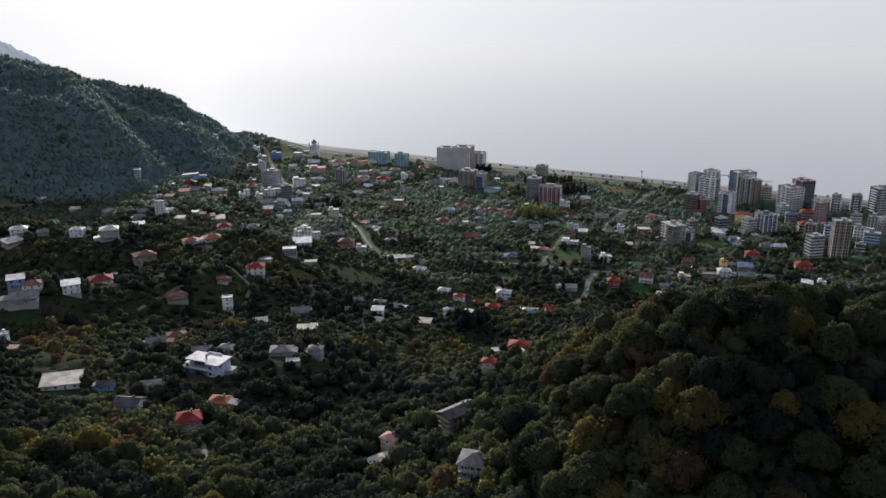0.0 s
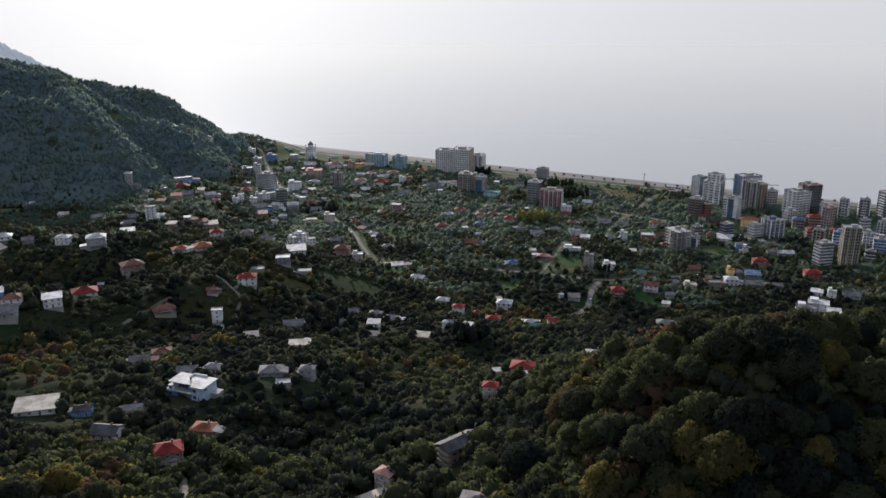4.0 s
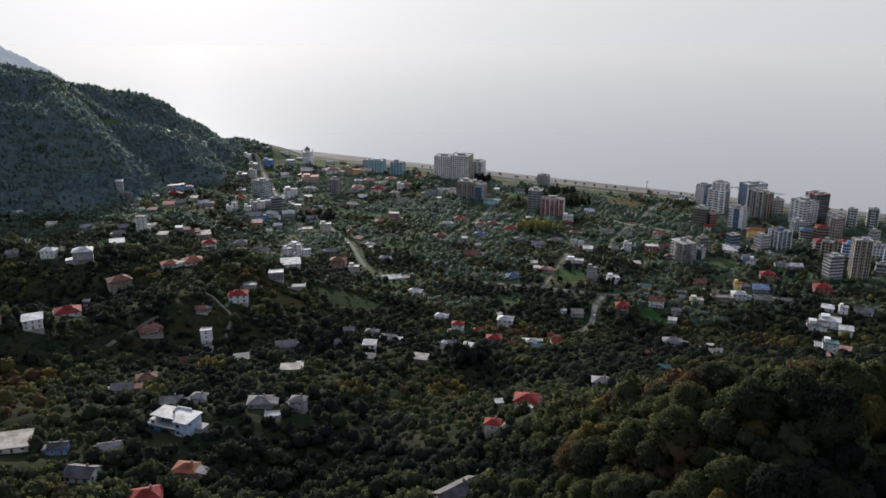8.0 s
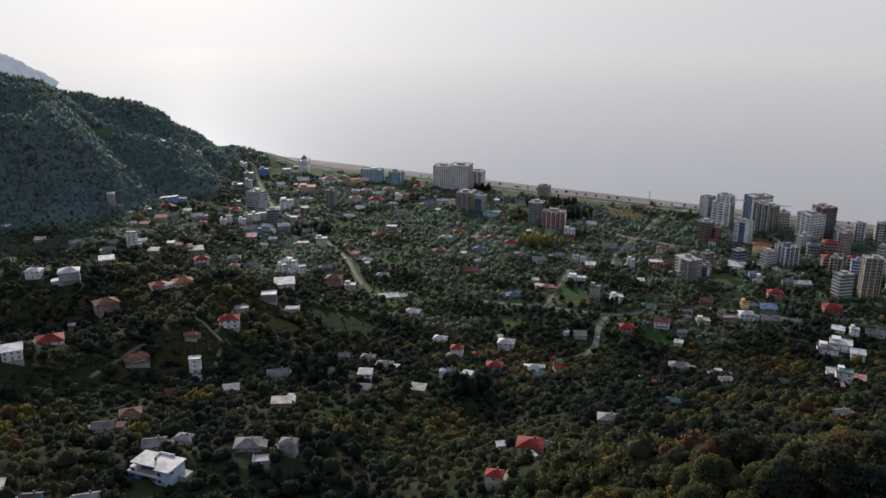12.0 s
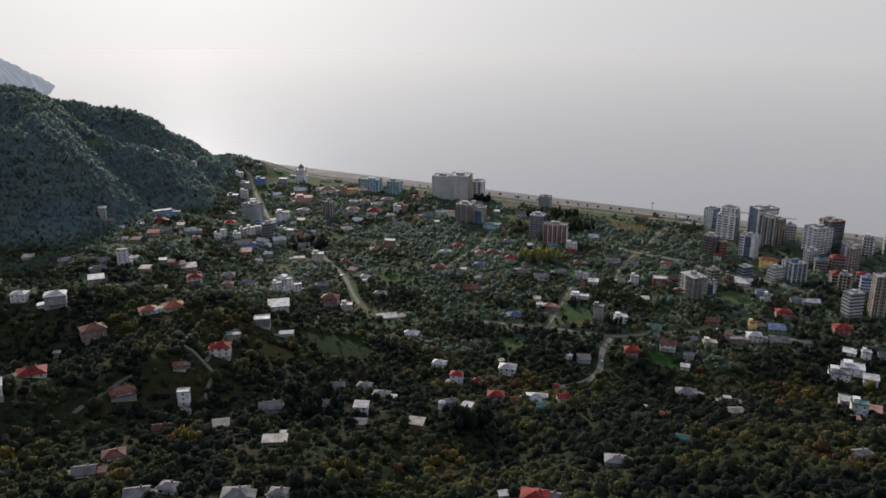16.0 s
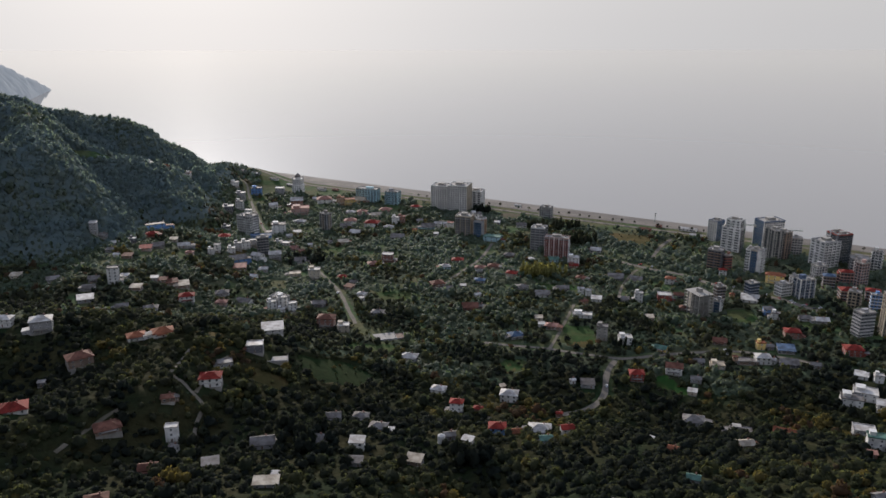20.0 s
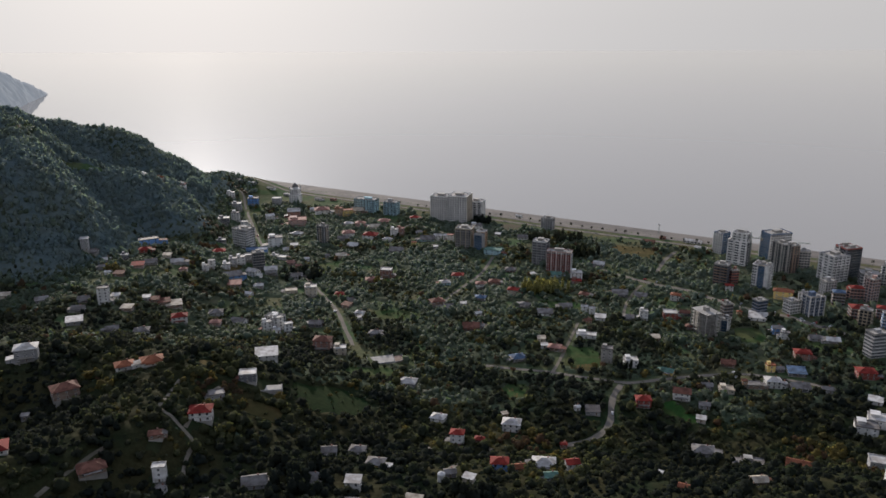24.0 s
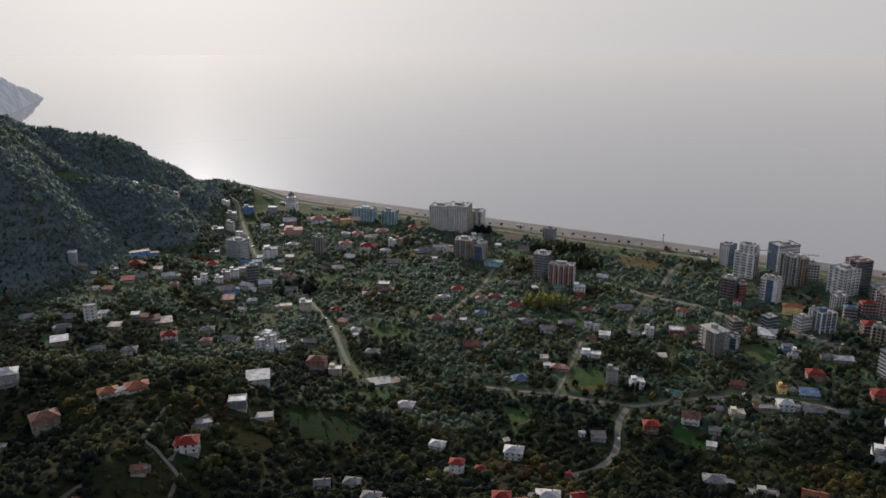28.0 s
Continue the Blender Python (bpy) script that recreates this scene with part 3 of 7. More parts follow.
def house(x, y, rot, w, d, floors, kind, wall, roofing, name="house", near=False, group="", note=""):
    """A dwelling with plinth, walls, roof, windows, door and chimney."""
    form = {"hip": "hipped", "pyramid": "pyramid", "gable": "gabled", "shed": "sloping", "flat": "flat"}[kind]
    label = f"{wall} {('one', 'two', 'three', 'four', 'five')[min(floors, 5) - 1]}-storey house with a {NICE.get(roofing, roofing)} {form} roof{note}"
    root = thing(name, x, y, rot, label, "house", group)
    KEEP.append((x, y, 0.58 * max(w, d) + 1.2))
    KEEP.append((x + 0.5 * d * math.sin(radians(rot)), y - 0.5 * d - 3.0, 0.36 * w + 1.0))
    if near:
        for k in (0.5, 0.9, 1.2):
            KEEP.append((x * (1 - 0.02 * k), y - k * (0.5 * d + 4.0), 0.40 * w + 1.5))
    fh = 3.0
    h = floors * fh
    rise = 0.0 if kind == "flat" else (0.24 if kind in ("hip", "pyramid") else 0.28) * min(w, d)
    part("plinth", Shape().box(-w / 2 - 0.12, w / 2 + 0.12, -d / 2 - 0.12, d / 2 + 0.12, -4.5, 0.35), WALL["concrete"], root)
    s = Shape().box(-w / 2, w / 2, -d / 2, d / 2, 0.35, h)
    if kind == "gable":
        for e in (-w / 2, w / 2):
            s.face((e, -d / 2, h), (e, d / 2, h), (e, 0, h + rise - 0.02))
    if kind == "shed":
        s.face((-w / 2, -d / 2, h), (w / 2, -d / 2, h), (w / 2, d / 2, h + rise * 0.5), (-w / 2, d / 2, h + rise * 0.5))
        s.face((-w / 2, d / 2, h), (-w / 2, d / 2, h + rise * 0.5), (w / 2, d / 2, h + rise * 0.5), (w / 2, d / 2, h))
    part("wall", s, WALL[wall], root)
    roof = part("roof", roof_shape(kind, w, d, h, rise, over=0.35 + 0.03 * w), ROOF[roofing], root)
    if floors >= 2 and kind != "flat":
        part("floor_band", Shape().box(-w / 2 - 0.06, w / 2 + 0.06, -d / 2 - 0.06, d / 2 + 0.06, fh - 0.1, fh + 0.08), WALL["concrete"], root)
    win = WINDOW_DARK if wall in ("white", "blue", "teal") and rng.random() < 0.5 else WINDOW
    for k in range(4):
        run = w if k in (0, 2) else d
        if k == 2 and not near:
            continue
        count = max(1, min(4 if near else 3, int(run / 3.4)))
        for f in range(floors):
            for i in range(count):
                u = (i + 0.5) / count * run - run / 2
                if k == 0 and f == 0 and i == count // 2:
                    part("door", DOOR, None, root, "", side_pose(k, w, d, u, 0.35))
                    continue
                part("window", win, None, root, "", side_pose(k, w, d, u, f * fh + 1.05, 1.35, 1.45))
    if floors >= 2 and near or (floors >= 3 and kind != "shed"):
        b = Shape().box(-w * 0.3, w * 0.3, -d / 2 - 1.5, -d / 2 - 0.02, fh - 0.02, fh + 0.16)
        b.box(-w * 0.3, w * 0.3, -d / 2 - 1.5, -d / 2 - 1.42, fh + 0.16, fh + 1.1)
        for e in (-w * 0.3, w * 0.3 - 0.08):
            b.box(e, e + 0.08, -d / 2 - 1.42, -d / 2 - 0.02, fh + 0.16, fh + 1.1)
        balcony = part("balcony", b, WALL["concrete" if wall != "white" else "white"], root)
        for e in (-w * 0.3 + 0.12, w * 0.3 - 0.12):
            part("pillar", Shape().box(e - 0.12, e + 0.12, -d / 2 - 1.45, -d / 2 - 1.2, -2, fh - 0.02), WALL["concrete"], balcony)
    luck = rng.random()
    if luck < 0.55 and kind != "shed" and w > 7:
        e = 1 if luck < 0.28 else -1
        aw, ad, ah = w * rng.uniform(0.28, 0.45), d * rng.uniform(0.5, 0.8), 2.6 if floors == 1 else 2.9
        x0, x1 = (w / 2 - 0.02, w / 2 + aw) if e > 0 else (-w / 2 - aw, -w / 2 + 0.02)
        y0 = -d / 2 + rng.uniform(0.2, 0.8)
        annex = part("annex", Shape().box(x0, x1, y0, y0 + ad, -4.0, ah), WALL[wall], root)
        s = Shape()
        inner, outer = (x0, x1 + 0.4) if e > 0 else (x1, x0 - 0.4)
        top = [(inner, y0 - 0.35, ah + 0.9), (outer, y0 - 0.35, ah + 0.08), (outer, y0 + ad + 0.35, ah + 0.08), (inner, y0 + ad + 0.35, ah + 0.9)]
        low = [(a, b, c - 0.16) for a, b, c in top]
        s.face(*top)
        s.face(*low[::-1])
        for i in range(4):
            j = (i + 1) % 4
            s.face(low[i], low[j], top[j], top[i])
        part("annex_roof", s, ROOF[rng.choice(("slate", "grey", "rust", roofing))], annex)
        part("window", win, None, root, "", pose((x0 + x1) / 2, y0, 0.9) @ Matrix.Diagonal((1.2, 1, 1.2, 1)))
    if 0.35 < luck < 0.8 and kind in ("hip", "pyramid", "gable") and w > 8:
        y1 = -d / 2 - 2.2
        porch = part("porch_roof", Shape().box(-w * 0.32, w * 0.32, y1, -d / 2 + 0.02, 2.55, 2.7), ROOF[rng.choice(("slate", "grey", roofing))], root)
        for e in (-w * 0.3, 0.0, w * 0.3):
            part("porch_post", Shape().box(e - 0.08, e + 0.08, y1 + 0.1, y1 + 0.26, -2.0, 2.55), WALL["grey"], porch)
    if kind == "flat" and luck > 0.4 and w > 6:
        part("roof_room", Shape().box(-w * 0.4, -w * 0.05, -d * 0.1, d * 0.38, h + 0.25, h + 2.5).box(-w * 0.43, -w * 0.02, -d * 0.14, d * 0.42, h + 2.5, h + 2.68), WALL[wall], root)
    if kind in ("hip", "gable", "pyramid"):
        part("chimney", CHIMNEY, None, roof, "", pose(0.18 * w, 0.12 * d, h + rise * 0.55, 0, 0, 0))
    elif kind == "flat" and near:
        part("stair_head", Shape().box(w * 0.05, w * 0.3, 0, d * 0.3, h + 0.25, h + 2.4), WALL[wall], root)
    return root


def ring(s, w, d, z0, z1, out, m=0):
    s.box(-w / 2 - out, w / 2 + out, -d / 2 - out, d / 2 + out, z0, z1, m)


def window_row(w, d, fh, step, ww, wh, frame_mat, sides=(0, 1, 2, 3), glass=None):
    """All the windows of one storey: frames that stand proud and panes set back in them."""
    s = Shape()
    for k in sides:
        run = w if k in (0, 2) else d
        n = max(1, int(run / step))
        for i in range(n):
            u = (i + 0.5) / n * run - run / 2
            a = side_pose(k, w, d, u, 0.9 if wh < 2.2 else 0.35)
            for x0, x1, z0, z1, y0, y1, m in ((-ww / 2, ww / 2, -0.12, 0.0, -0.18, 0.02, 0), (-ww / 2, ww / 2, 0.0, wh, -0.05, 0.0, 1), (-0.05, 0.05, 0.0, wh, -0.09, -0.05, 0)):
                q = len(s.v)
                s.box(x0, x1, y0, y1, z0, z1, m)
                for j in range(q, len(s.v)):
                    s.v[j] = tuple(a @ Vector(s.v[j]))
    return s.mesh("glazing", frame_mat, glass or M_GLASS)


M_BLUEGLASS = mat("blue_glass", (0.05, 0.10, 0.17), 0.15, vary=0.15, scale=0.2, obj=0.15, spec=0.35)
M_RAIL = mat("balcony_rail", (0.45, 0.46, 0.47), 0.6, vary=0.1)


def tower(x, y, rot, w, d, floors, style, wall, trim, top="concrete", name="apartment_block", group="", note="", roofing=None):
    """A block of flats: walls, a window row and a balcony or band for every storey, fins, parapet and lift house."""
    words = {"balcony": "with balconies on every floor", "ribbed": "with tall vertical fins", "band": "with bands between its floors",
             "frame": "standing as a bare concrete frame", "glass": "with a wide glazed front", "panel": "with a tall glass strip between pale piers"}[style]
    label = f"{wall} {floors}-storey apartment block {words}{note}"
    root = thing(name, x, y, rot, label, "apartment block", group)
    KEEP.append((x, y, 0.6 * max(w, d) + 3.0))
    fh = 3.1
    h = floors * fh
    if style == "frame":
        # added dark box stands in for the shade between the open floors
        part("core", Shape().box(-w * 0.22, w * 0.2, -d * 0.2, d * 0.2, -2, h), WALL["dark"], root)
        slab = Shape().box(-w / 2, w / 2, -d / 2, d / 2, -0.12, 0.14).mesh("floor_slab", WALL[wall])
        cols = Shape()
        nx, ny = max(3, int(w / 5) + 1), max(3, int(d / 5) + 1)
        for i in range(nx):
            for j in range(ny):
                if i in (0, nx - 1) or j in (0, ny - 1):
                    cx, cy = -w / 2 + 0.4 + (w - 0.8) * i / (nx - 1), -d / 2 + 0.4 + (d - 0.8) * j / (ny - 1)
                    cols.box(cx - 0.3, cx + 0.3, cy - 0.3, cy + 0.3, 0.14, fh - 0.12)
        cols = cols.mesh("storey_frame", WALL[wall])
        infill = Shape()
        for i in range(nx - 1):
            if (i * 7 + floors) % 5 == 0:
                a, b = -w / 2 + 0.8 + (w - 0.8) * i / (nx - 1), -w / 2 + (w - 0.8) * (i + 1) / (nx - 1)
                infill.box(a, b, -d / 2 + 0.3, -d / 2 + 0.5, 0.14, 1.2 + (i % 2) * 0.8)
        infill = infill.mesh("infill_wall", WALL[wall])
        for f in range(floors + 1):
            part("floor_slab", slab, None, root, "", pose(0, 0, f * fh))
            if f < floors:
                tagged(part("storey_frame", cols, None, root, "", pose(0, 0, f * fh)), kind="stuff")
                tagged(part("infill_wall", infill, None, root, "", pose(0, 0, f * fh)), kind="stuff")
        starter = Shape()
        for i in range(nx):
            cx = -w / 2 + 0.4 + (w - 0.8) * i / (nx - 1)
            starter.box(cx - 0.25, cx + 0.25, -d / 2 + 0.2, -d / 2 + 0.7, h + 0.14, h + 1.6 + (i % 3) * 0.4)
        tagged(part("column_stub", starter, WALL[wall], root), kind="stuff")
        part("lift_house", Shape().box(-2.2, 2.2, -2, 2, h + 0.14, h + 3.6), WALL[wall], root)
        return root
    part("wall", Shape().box(-w / 2, w / 2, -d / 2, d / 2, -3, h), WALL[wall], root)
    if style == "panel":
        pane = M_BLUEGLASS if trim == "blue" else M_GLASS
        n = 1 if w < 15 else 2
        for k in range(n):
            mid, half = (k + 0.5) / n * w - w / 2, 0.31 * w / n
            part("glass_front", Shape().box(mid - half, mid + half, -d / 2 - 0.15, -d / 2 + 0.05, 1.0, h - 0.8), pane, root)
            for f in range(1, floors):
                part("floor_line", Shape().box(mid - half, mid + half, -d / 2 - 0.28, -d / 2 - 0.15, f * fh - 0.16, f * fh + 0.16), WALL["grey"], root)
            for e in (-1, 1):
                a = mid + e * half
                part("pier", Shape().box(min(a, a + e * 0.7), max(a, a + e * 0.7), -d / 2 - 0.7, -d / 2 + 0.1, 0, h + 1.2), WALL[wall], root)
    fm = M_FRAME if trim == "white" else M_DARKFRAME
    step, ww, wh = {"glass": (2.1, 1.95, 2.6), "ribbed": (2.1, 1.4, 2.3), "balcony": (3.2, 2.4, 2.3), "band": (2.7, 2.1, 1.75), "panel": (2.6, 1.7, 1.9)}[style]
    rows = window_row(w, d, fh, step, ww, wh, fm, sides=(1, 3) if style == "panel" else (0, 1, 3), glass=M_BLUEGLASS if style == "glass" else None)
    extra = Shape()
    if style == "balcony":
        n = max(1, int(w / 6.5))
        for i in range(n):
            u = (i + 0.5) / n * w - w / 2
            extra.box(u - 2.2, u + 2.2, -d / 2 - 1.5, -d / 2, -0.1, 0.08)
            extra.box(u - 2.2, u + 2.2, -d / 2 - 1.5, -d / 2 - 1.4, 0.08, 1.05)
            extra.box(u - 2.2, u - 2.1, -d / 2 - 1.4, -d / 2, 0.08, 1.05)
            extra.box(u + 2.1, u + 2.2, -d / 2 - 1.4, -d / 2, 0.08, 1.05)
        for e in (-1, 1):
            extra.box(min(e * w / 2, e * (w / 2 + 1.3)), max(e * w / 2, e * (w / 2 + 1.3)), -d * 0.25, d * 0.25, -0.1, 0.95)
    elif style == "band":
        ring(extra, w, d, -0.35, 0.25, 0.22)
    elif style == "ribbed":
        ring(extra, w, d, -0.12, 0.12, 0.12)
    else:
        ring(extra, w, d, -0.15, 0.15, 0.15)
    extra = extra.mesh({"balcony": "balcony_tier", "band": "floor_band"}.get(style, "floor_band"), WALL["grey" if style == "panel" else trim])
    for f in range(floors):
        tagged(part("glazing", rows, None, root, "", pose(0, 0, f * fh)), kind="stuff")
        if f and style != "panel":
            tagged(part("balcony_tier" if style == "balcony" else "floor_band", extra, None, root, "", pose(0, 0, f * fh)), kind="stuff" if style == "balcony" else "")
    if style in ("ribbed", "glass"):
        n = max(2, int(w / 4.2))
        for i in range(n + 1):
            u = -w / 2 + w * i / n
            part("fin", Shape().box(u - 0.3, u + 0.3, -d / 2 - 0.7, -d / 2 + 0.1, 0, h + 1.0), WALL[trim], root)
        for e in (-1, 1):
            for v in (-0.5, 0, 0.5):
                a, b = e * (w / 2 - 0.1), e * (w / 2 + 0.5)
                part("fin", Shape().box(min(a, b), max(a, b), v * d - 0.3, v * d + 0.3, 0, h + 1.0), WALL[trim], root)
    p = Shape()
    p.box(-w / 2 - 0.3, w / 2 + 0.3, -d / 2 - 0.3, d / 2 + 0.3, h, h + 0.3)
    for a in ((-w / 2 - 0.3, w / 2 + 0.3, -d / 2 - 0.3, -d / 2), (-w / 2 - 0.3, w / 2 + 0.3, d / 2, d / 2 + 0.3), (-w / 2 - 0.3, -w / 2, -d / 2, d / 2), (w / 2, w / 2 + 0.3, -d / 2, d / 2)):
        p.box(*a, h + 0.3, h + 1.1)
    part("parapet", p, WALL[top], root)
    if roofing:
        part("roof", roof_shape("hip", w, d, h + 1.1, 0.2 * min(w, d)), ROOF[roofing], root)
    else:
        e, tall = rng.uniform(-0.16, 0.16) * w, rng.uniform(2.2, 4.4)
        lift = part("lift_house", Shape().box(e - w * 0.17, e + w * 0.15, -d * 0.16, d * 0.2, h + 0.3, h + tall).box(e - w * 0.19, e + w * 0.17, -d * 0.18, d * 0.22, h + tall, h + tall + 0.25), WALL[rng.choice(("grey", wall, "concrete"))], root)
        for k in range(rng.choice((1, 2, 3))):
            u, v = rng.uniform(-0.42, 0.36) * w, rng.uniform(-0.4, -0.24) * d
            part("roof_unit", Shape().box(u, u + 1.8, v, v + 1.4, h + 0.3, h + rng.uniform(1.1, 2.2)), WALL["grey"], lift)
        part("aerial", Shape().tube(e, 0, h + tall + 0.2, h + tall + 3.2, 0.07, 0.04, 5), WALL["dark"], lift)
    return root


def facade(root, mass, k, low, floors, style, wall, trim, glass=None):
    """One face of a block: storey by storey its windows, slabs or balconies, and the piers that run up it."""
    cx, cy, w, d = mass
    run = w if k in (0, 2) else d
    fh = 3.1
    h = floors * fh
    at = pose(cx, cy, low * fh) @ side_pose(k, w, d, 0, 0)
    pane = glass or M_GLASS
    tier, piers = Shape(), []
    if style in ("fins", "strips"):
        gap, thick, out = (3.3, 1.25, 0.9) if style == "fins" else (6.4, 2.9, 0.35)
        n = max(1, round(run / gap))
        for i in range(n + 1):
            u = -run / 2 + run * i / n
            piers.append((max(u - thick / 2, -run / 2), min(u + thick / 2, run / 2), out))
        for i in range(n):
            a, b = -run / 2 + run * i / n + thick / 2, -run / 2 + run * (i + 1) / n - thick / 2
            tier.box(a, b, -0.06, 0.0, 0.85, 2.4, 1)
            tier.box(a, b, -0.28, 0.0, -0.2, 0.5)
            tier.box((a + b) / 2 - 0.06, (a + b) / 2 + 0.06, -0.12, -0.06, 0.85, 2.4)
    elif style == "glass":
        n = max(2, round(run / 1.8))
        tier.box(-run / 2 + 0.3, run / 2 - 0.3, -0.10, 0.0, 0.0, 3.1, 1)
        tier.box(-run / 2 + 0.3, run / 2 - 0.3, -0.18, -0.10, -0.13, 0.13, 2)
        for i in range(1, n):
            u = -run / 2 + run * i / n
            tier.box(u - 0.05, u + 0.05, -0.16, -0.10, 0.13, 2.97, 2)
        piers = [(-run / 2, -run / 2 + 0.9, 0.5), (run / 2 - 0.9, run / 2, 0.5)]
    elif style == "grid":
        n = max(2, round(run / 3.1))
        for i in range(n):
            u = (i + 0.5) / n * run - run / 2
            tier.box(u - 0.85, u + 0.85, -0.05, 0.0, 0.8, 2.5, 1)
            tier.box(u - 0.05, u + 0.05, -0.09, -0.05, 0.8, 2.5)
            tier.box(u - 0.95, u + 0.95, -0.20, 0.0, 0.68, 0.8)
            if i % 3 == 1:
                tier.box(u - 1.3, u + 1.3, -1.2, 0.0, -0.1, 0.06)
                tier.box(u - 1.3, u + 1.3, -1.2, -1.1, 0.06, 1.0)
    elif style == "balcony":
        n = max(1, round(run / 6.0))
        for i in range(n):
            mid, bay = (i + 0.5) / n * run - run / 2, run / n
            tier.box(mid - 0.36 * bay, mid - 0.10 * bay, -0.06, 0.0, 0.9, 2.4, 1)
            tier.box(mid + 0.02 * bay, mid + 0.34 * bay, -0.06, 0.0, 0.12, 2.4, 1)
            a, b = -run / 2 + run * i / n + 0.5, -run / 2 + run * (i + 1) / n - 0.5
            tier.box(a, b, -1.5, 0.0, -0.12, 0.1)
            tier.box(a, b, -1.5, -1.38, 0.1, 1.05)
        piers = [(max(-run / 2 + run * i / n - 0.35, -run / 2), min(-run / 2 + run * i / n + 0.35, run / 2), 0.5) for i in range(n + 1)]
    elif style == "raw":
        n = max(2, round(run / 4.0))
        for i in range(n):
            a, b = -run / 2 + run * i / n + 0.5, -run / 2 + run * (i + 1) / n - 0.5
            # flat dark panes stand in for the shade inside unglazed openings
            tier.box(a, b, -0.04, 0.0, 0.3, 2.7, 1)
            tier.box(a, b, -0.22, 0.0, -0.2, 0.3)
            if i % 2:
                tier.box(a, (a + b) / 2 - 0.2, -0.18, -0.04, 0.3, 2.7)
        piers = [(max(-run / 2 + run * i / n - 0.4, -run / 2), min(-run / 2 + run * i / n + 0.4, run / 2), 0.45) for i in range(n + 1)]
    if tier.v:
        me = tier.mesh("storey_front", WALL[wall if style in ("grid", "raw") else trim], pane, WALL["grey"] if style == "glass" else M_RAIL)
        for f in range(floors):
            tagged(part("storey_front", me, None, root, "", at @ pose(0, 0, f * fh)), kind="stuff")
    for a, b, out in piers:
        part("pier", Shape().box(a, b, -out, 0.06, 0, h + 0.9), WALL[wall if style in ("raw", "balcony") else trim], root, "", at)


def high_rise(x, y, rot, label, masses, name="apartment_block", group="tower blocks"):
    """A tower of one or more masses; x, y is its near corner, and each mass gives its box, storeys, wall and faces."""
    root = thing(name, x, y, rot, label, "apartment block", group)
    for x0, x1, y0, y1, low, floors, wall, crown_mat, faces in masses:
        z0, h = low * 3.1, floors * 3.1
        q = pose(x, y, 0, 0, 0, rot) @ Vector(((x0 + x1) / 2, (y0 + y1) / 2, 0))
        KEEP.append((q.x, q.y, 0.58 * max(x1 - x0, y1 - y0) + 2.5))
        part("wall", Shape().box(x0, x1, y0, y1, z0 - (3 if not low else 0), z0 + h), WALL[wall], root)
        for k, style, trim, glass in faces:
            facade(root, ((x0 + x1) / 2, (y0 + y1) / 2, x1 - x0, y1 - y0), k, low, floors, style, wall, trim, glass)
        t = z0 + h
        part("roof_deck", Shape().box(x0 - 0.1, x1 + 0.1, y0 - 0.1, y1 + 0.1, t, t + 0.25), WALL["concrete"], root)
        edge = Shape()
        for a in ((x0 - 0.2, x1 + 0.2, y0 - 0.2, y0 + 0.1), (x0 - 0.2, x1 + 0.2, y1 - 0.1, y1 + 0.2), (x0 - 0.2, x0 + 0.1, y0 + 0.1, y1 - 0.1), (x1 - 0.1, x1 + 0.2, y0 + 0.1, y1 - 0.1)):
            edge.box(*a, t - 0.3, t + 1.1)
        part("parapet", edge, WALL[crown_mat], root)
        mx, my, w, d = (x0 + x1) / 2, (y0 + y1) / 2, x1 - x0, y1 - y0
        lift = part("lift_house", Shape().box(mx - w * 0.2, mx + w * 0.16, my - d * 0.14, my + d * 0.2, t + 0.25, t + 3.0).box(mx - w * 0.22, mx + w * 0.18, my - d * 0.16, my + d * 0.22, t + 3.0, t + 3.25), WALL["concrete"], root)
        for u, v, tall in ((-0.38, -0.36, 1.5), (0.22, -0.3, 1.1), (0.3, 0.26, 1.8)):
            part("roof_unit", Shape().box(mx + u * w, mx + u * w + 1.7, my + v * d, my + v * d + 1.3, t + 0.25, t + 0.25 + tall), WALL["grey"], lift)
        part("aerial", Shape().tube(mx, my, t + 3.2, t + 6.0, 0.07, 0.04, 5), WALL["dark"], lift)
    return root


# houses of the hillsides, the plain and the town, from the near slopes outwards
house(-21.1, 278.8, -32, 6.4, 5.0, 2, "hip", "cream", "pink", group="near village", near=True)
house(-107.7, 299.2, 18, 10.8, 8.6, 2, "hip", "brown", "red", group="near village", near=True)
house(-140.7, 321.1, -8, 10.8, 8.4, 1, "gable", "white", "dark", group="near village", near=True)
house(-102.7, 329.9, -8, 9.7, 7.5, 1, "hip", "brown", "orange", group="near village", near=True)
house(21.0, 341.5, -12, 6.2, 4.9, 2, "hip", "cream", "red", group="near village", near=True)
house(-138.4, 342.5, 15, 9.1, 7.1, 1, "gable", "grey", "slate", group="near village", near=True)
house(-160.4, 343.5, 8, 7.1, 5.5, 1, "gable", "blue", "dark", group="near village", near=True)
house(-182.3, 345.8, 15, 16.7, 10.4, 1, "shed", "white", "tan", group="near village", near=True)
house(37.1, 359.4, 35, 3.6, 3.2, 1, "shed", "white", "white", group="near village", near=True)
house(46.4, 380.4, -20, 6.5, 5.1, 1, "gable", "grey", "slate", group="near village", near=True)
house(38.6, 374.5, -12, 10.5, 8.6, 2, "pyramid", "brown", "red", group="near village", near=True)
house(-68.3, 390.6, -8, 7.2, 5.6, 2, "hip", "grey", "slate", group="near village", near=True)
house(-86.8, 391.4, 5, 10.7, 8.4, 1, "hip", "grey", "slate", group="near village", near=True)
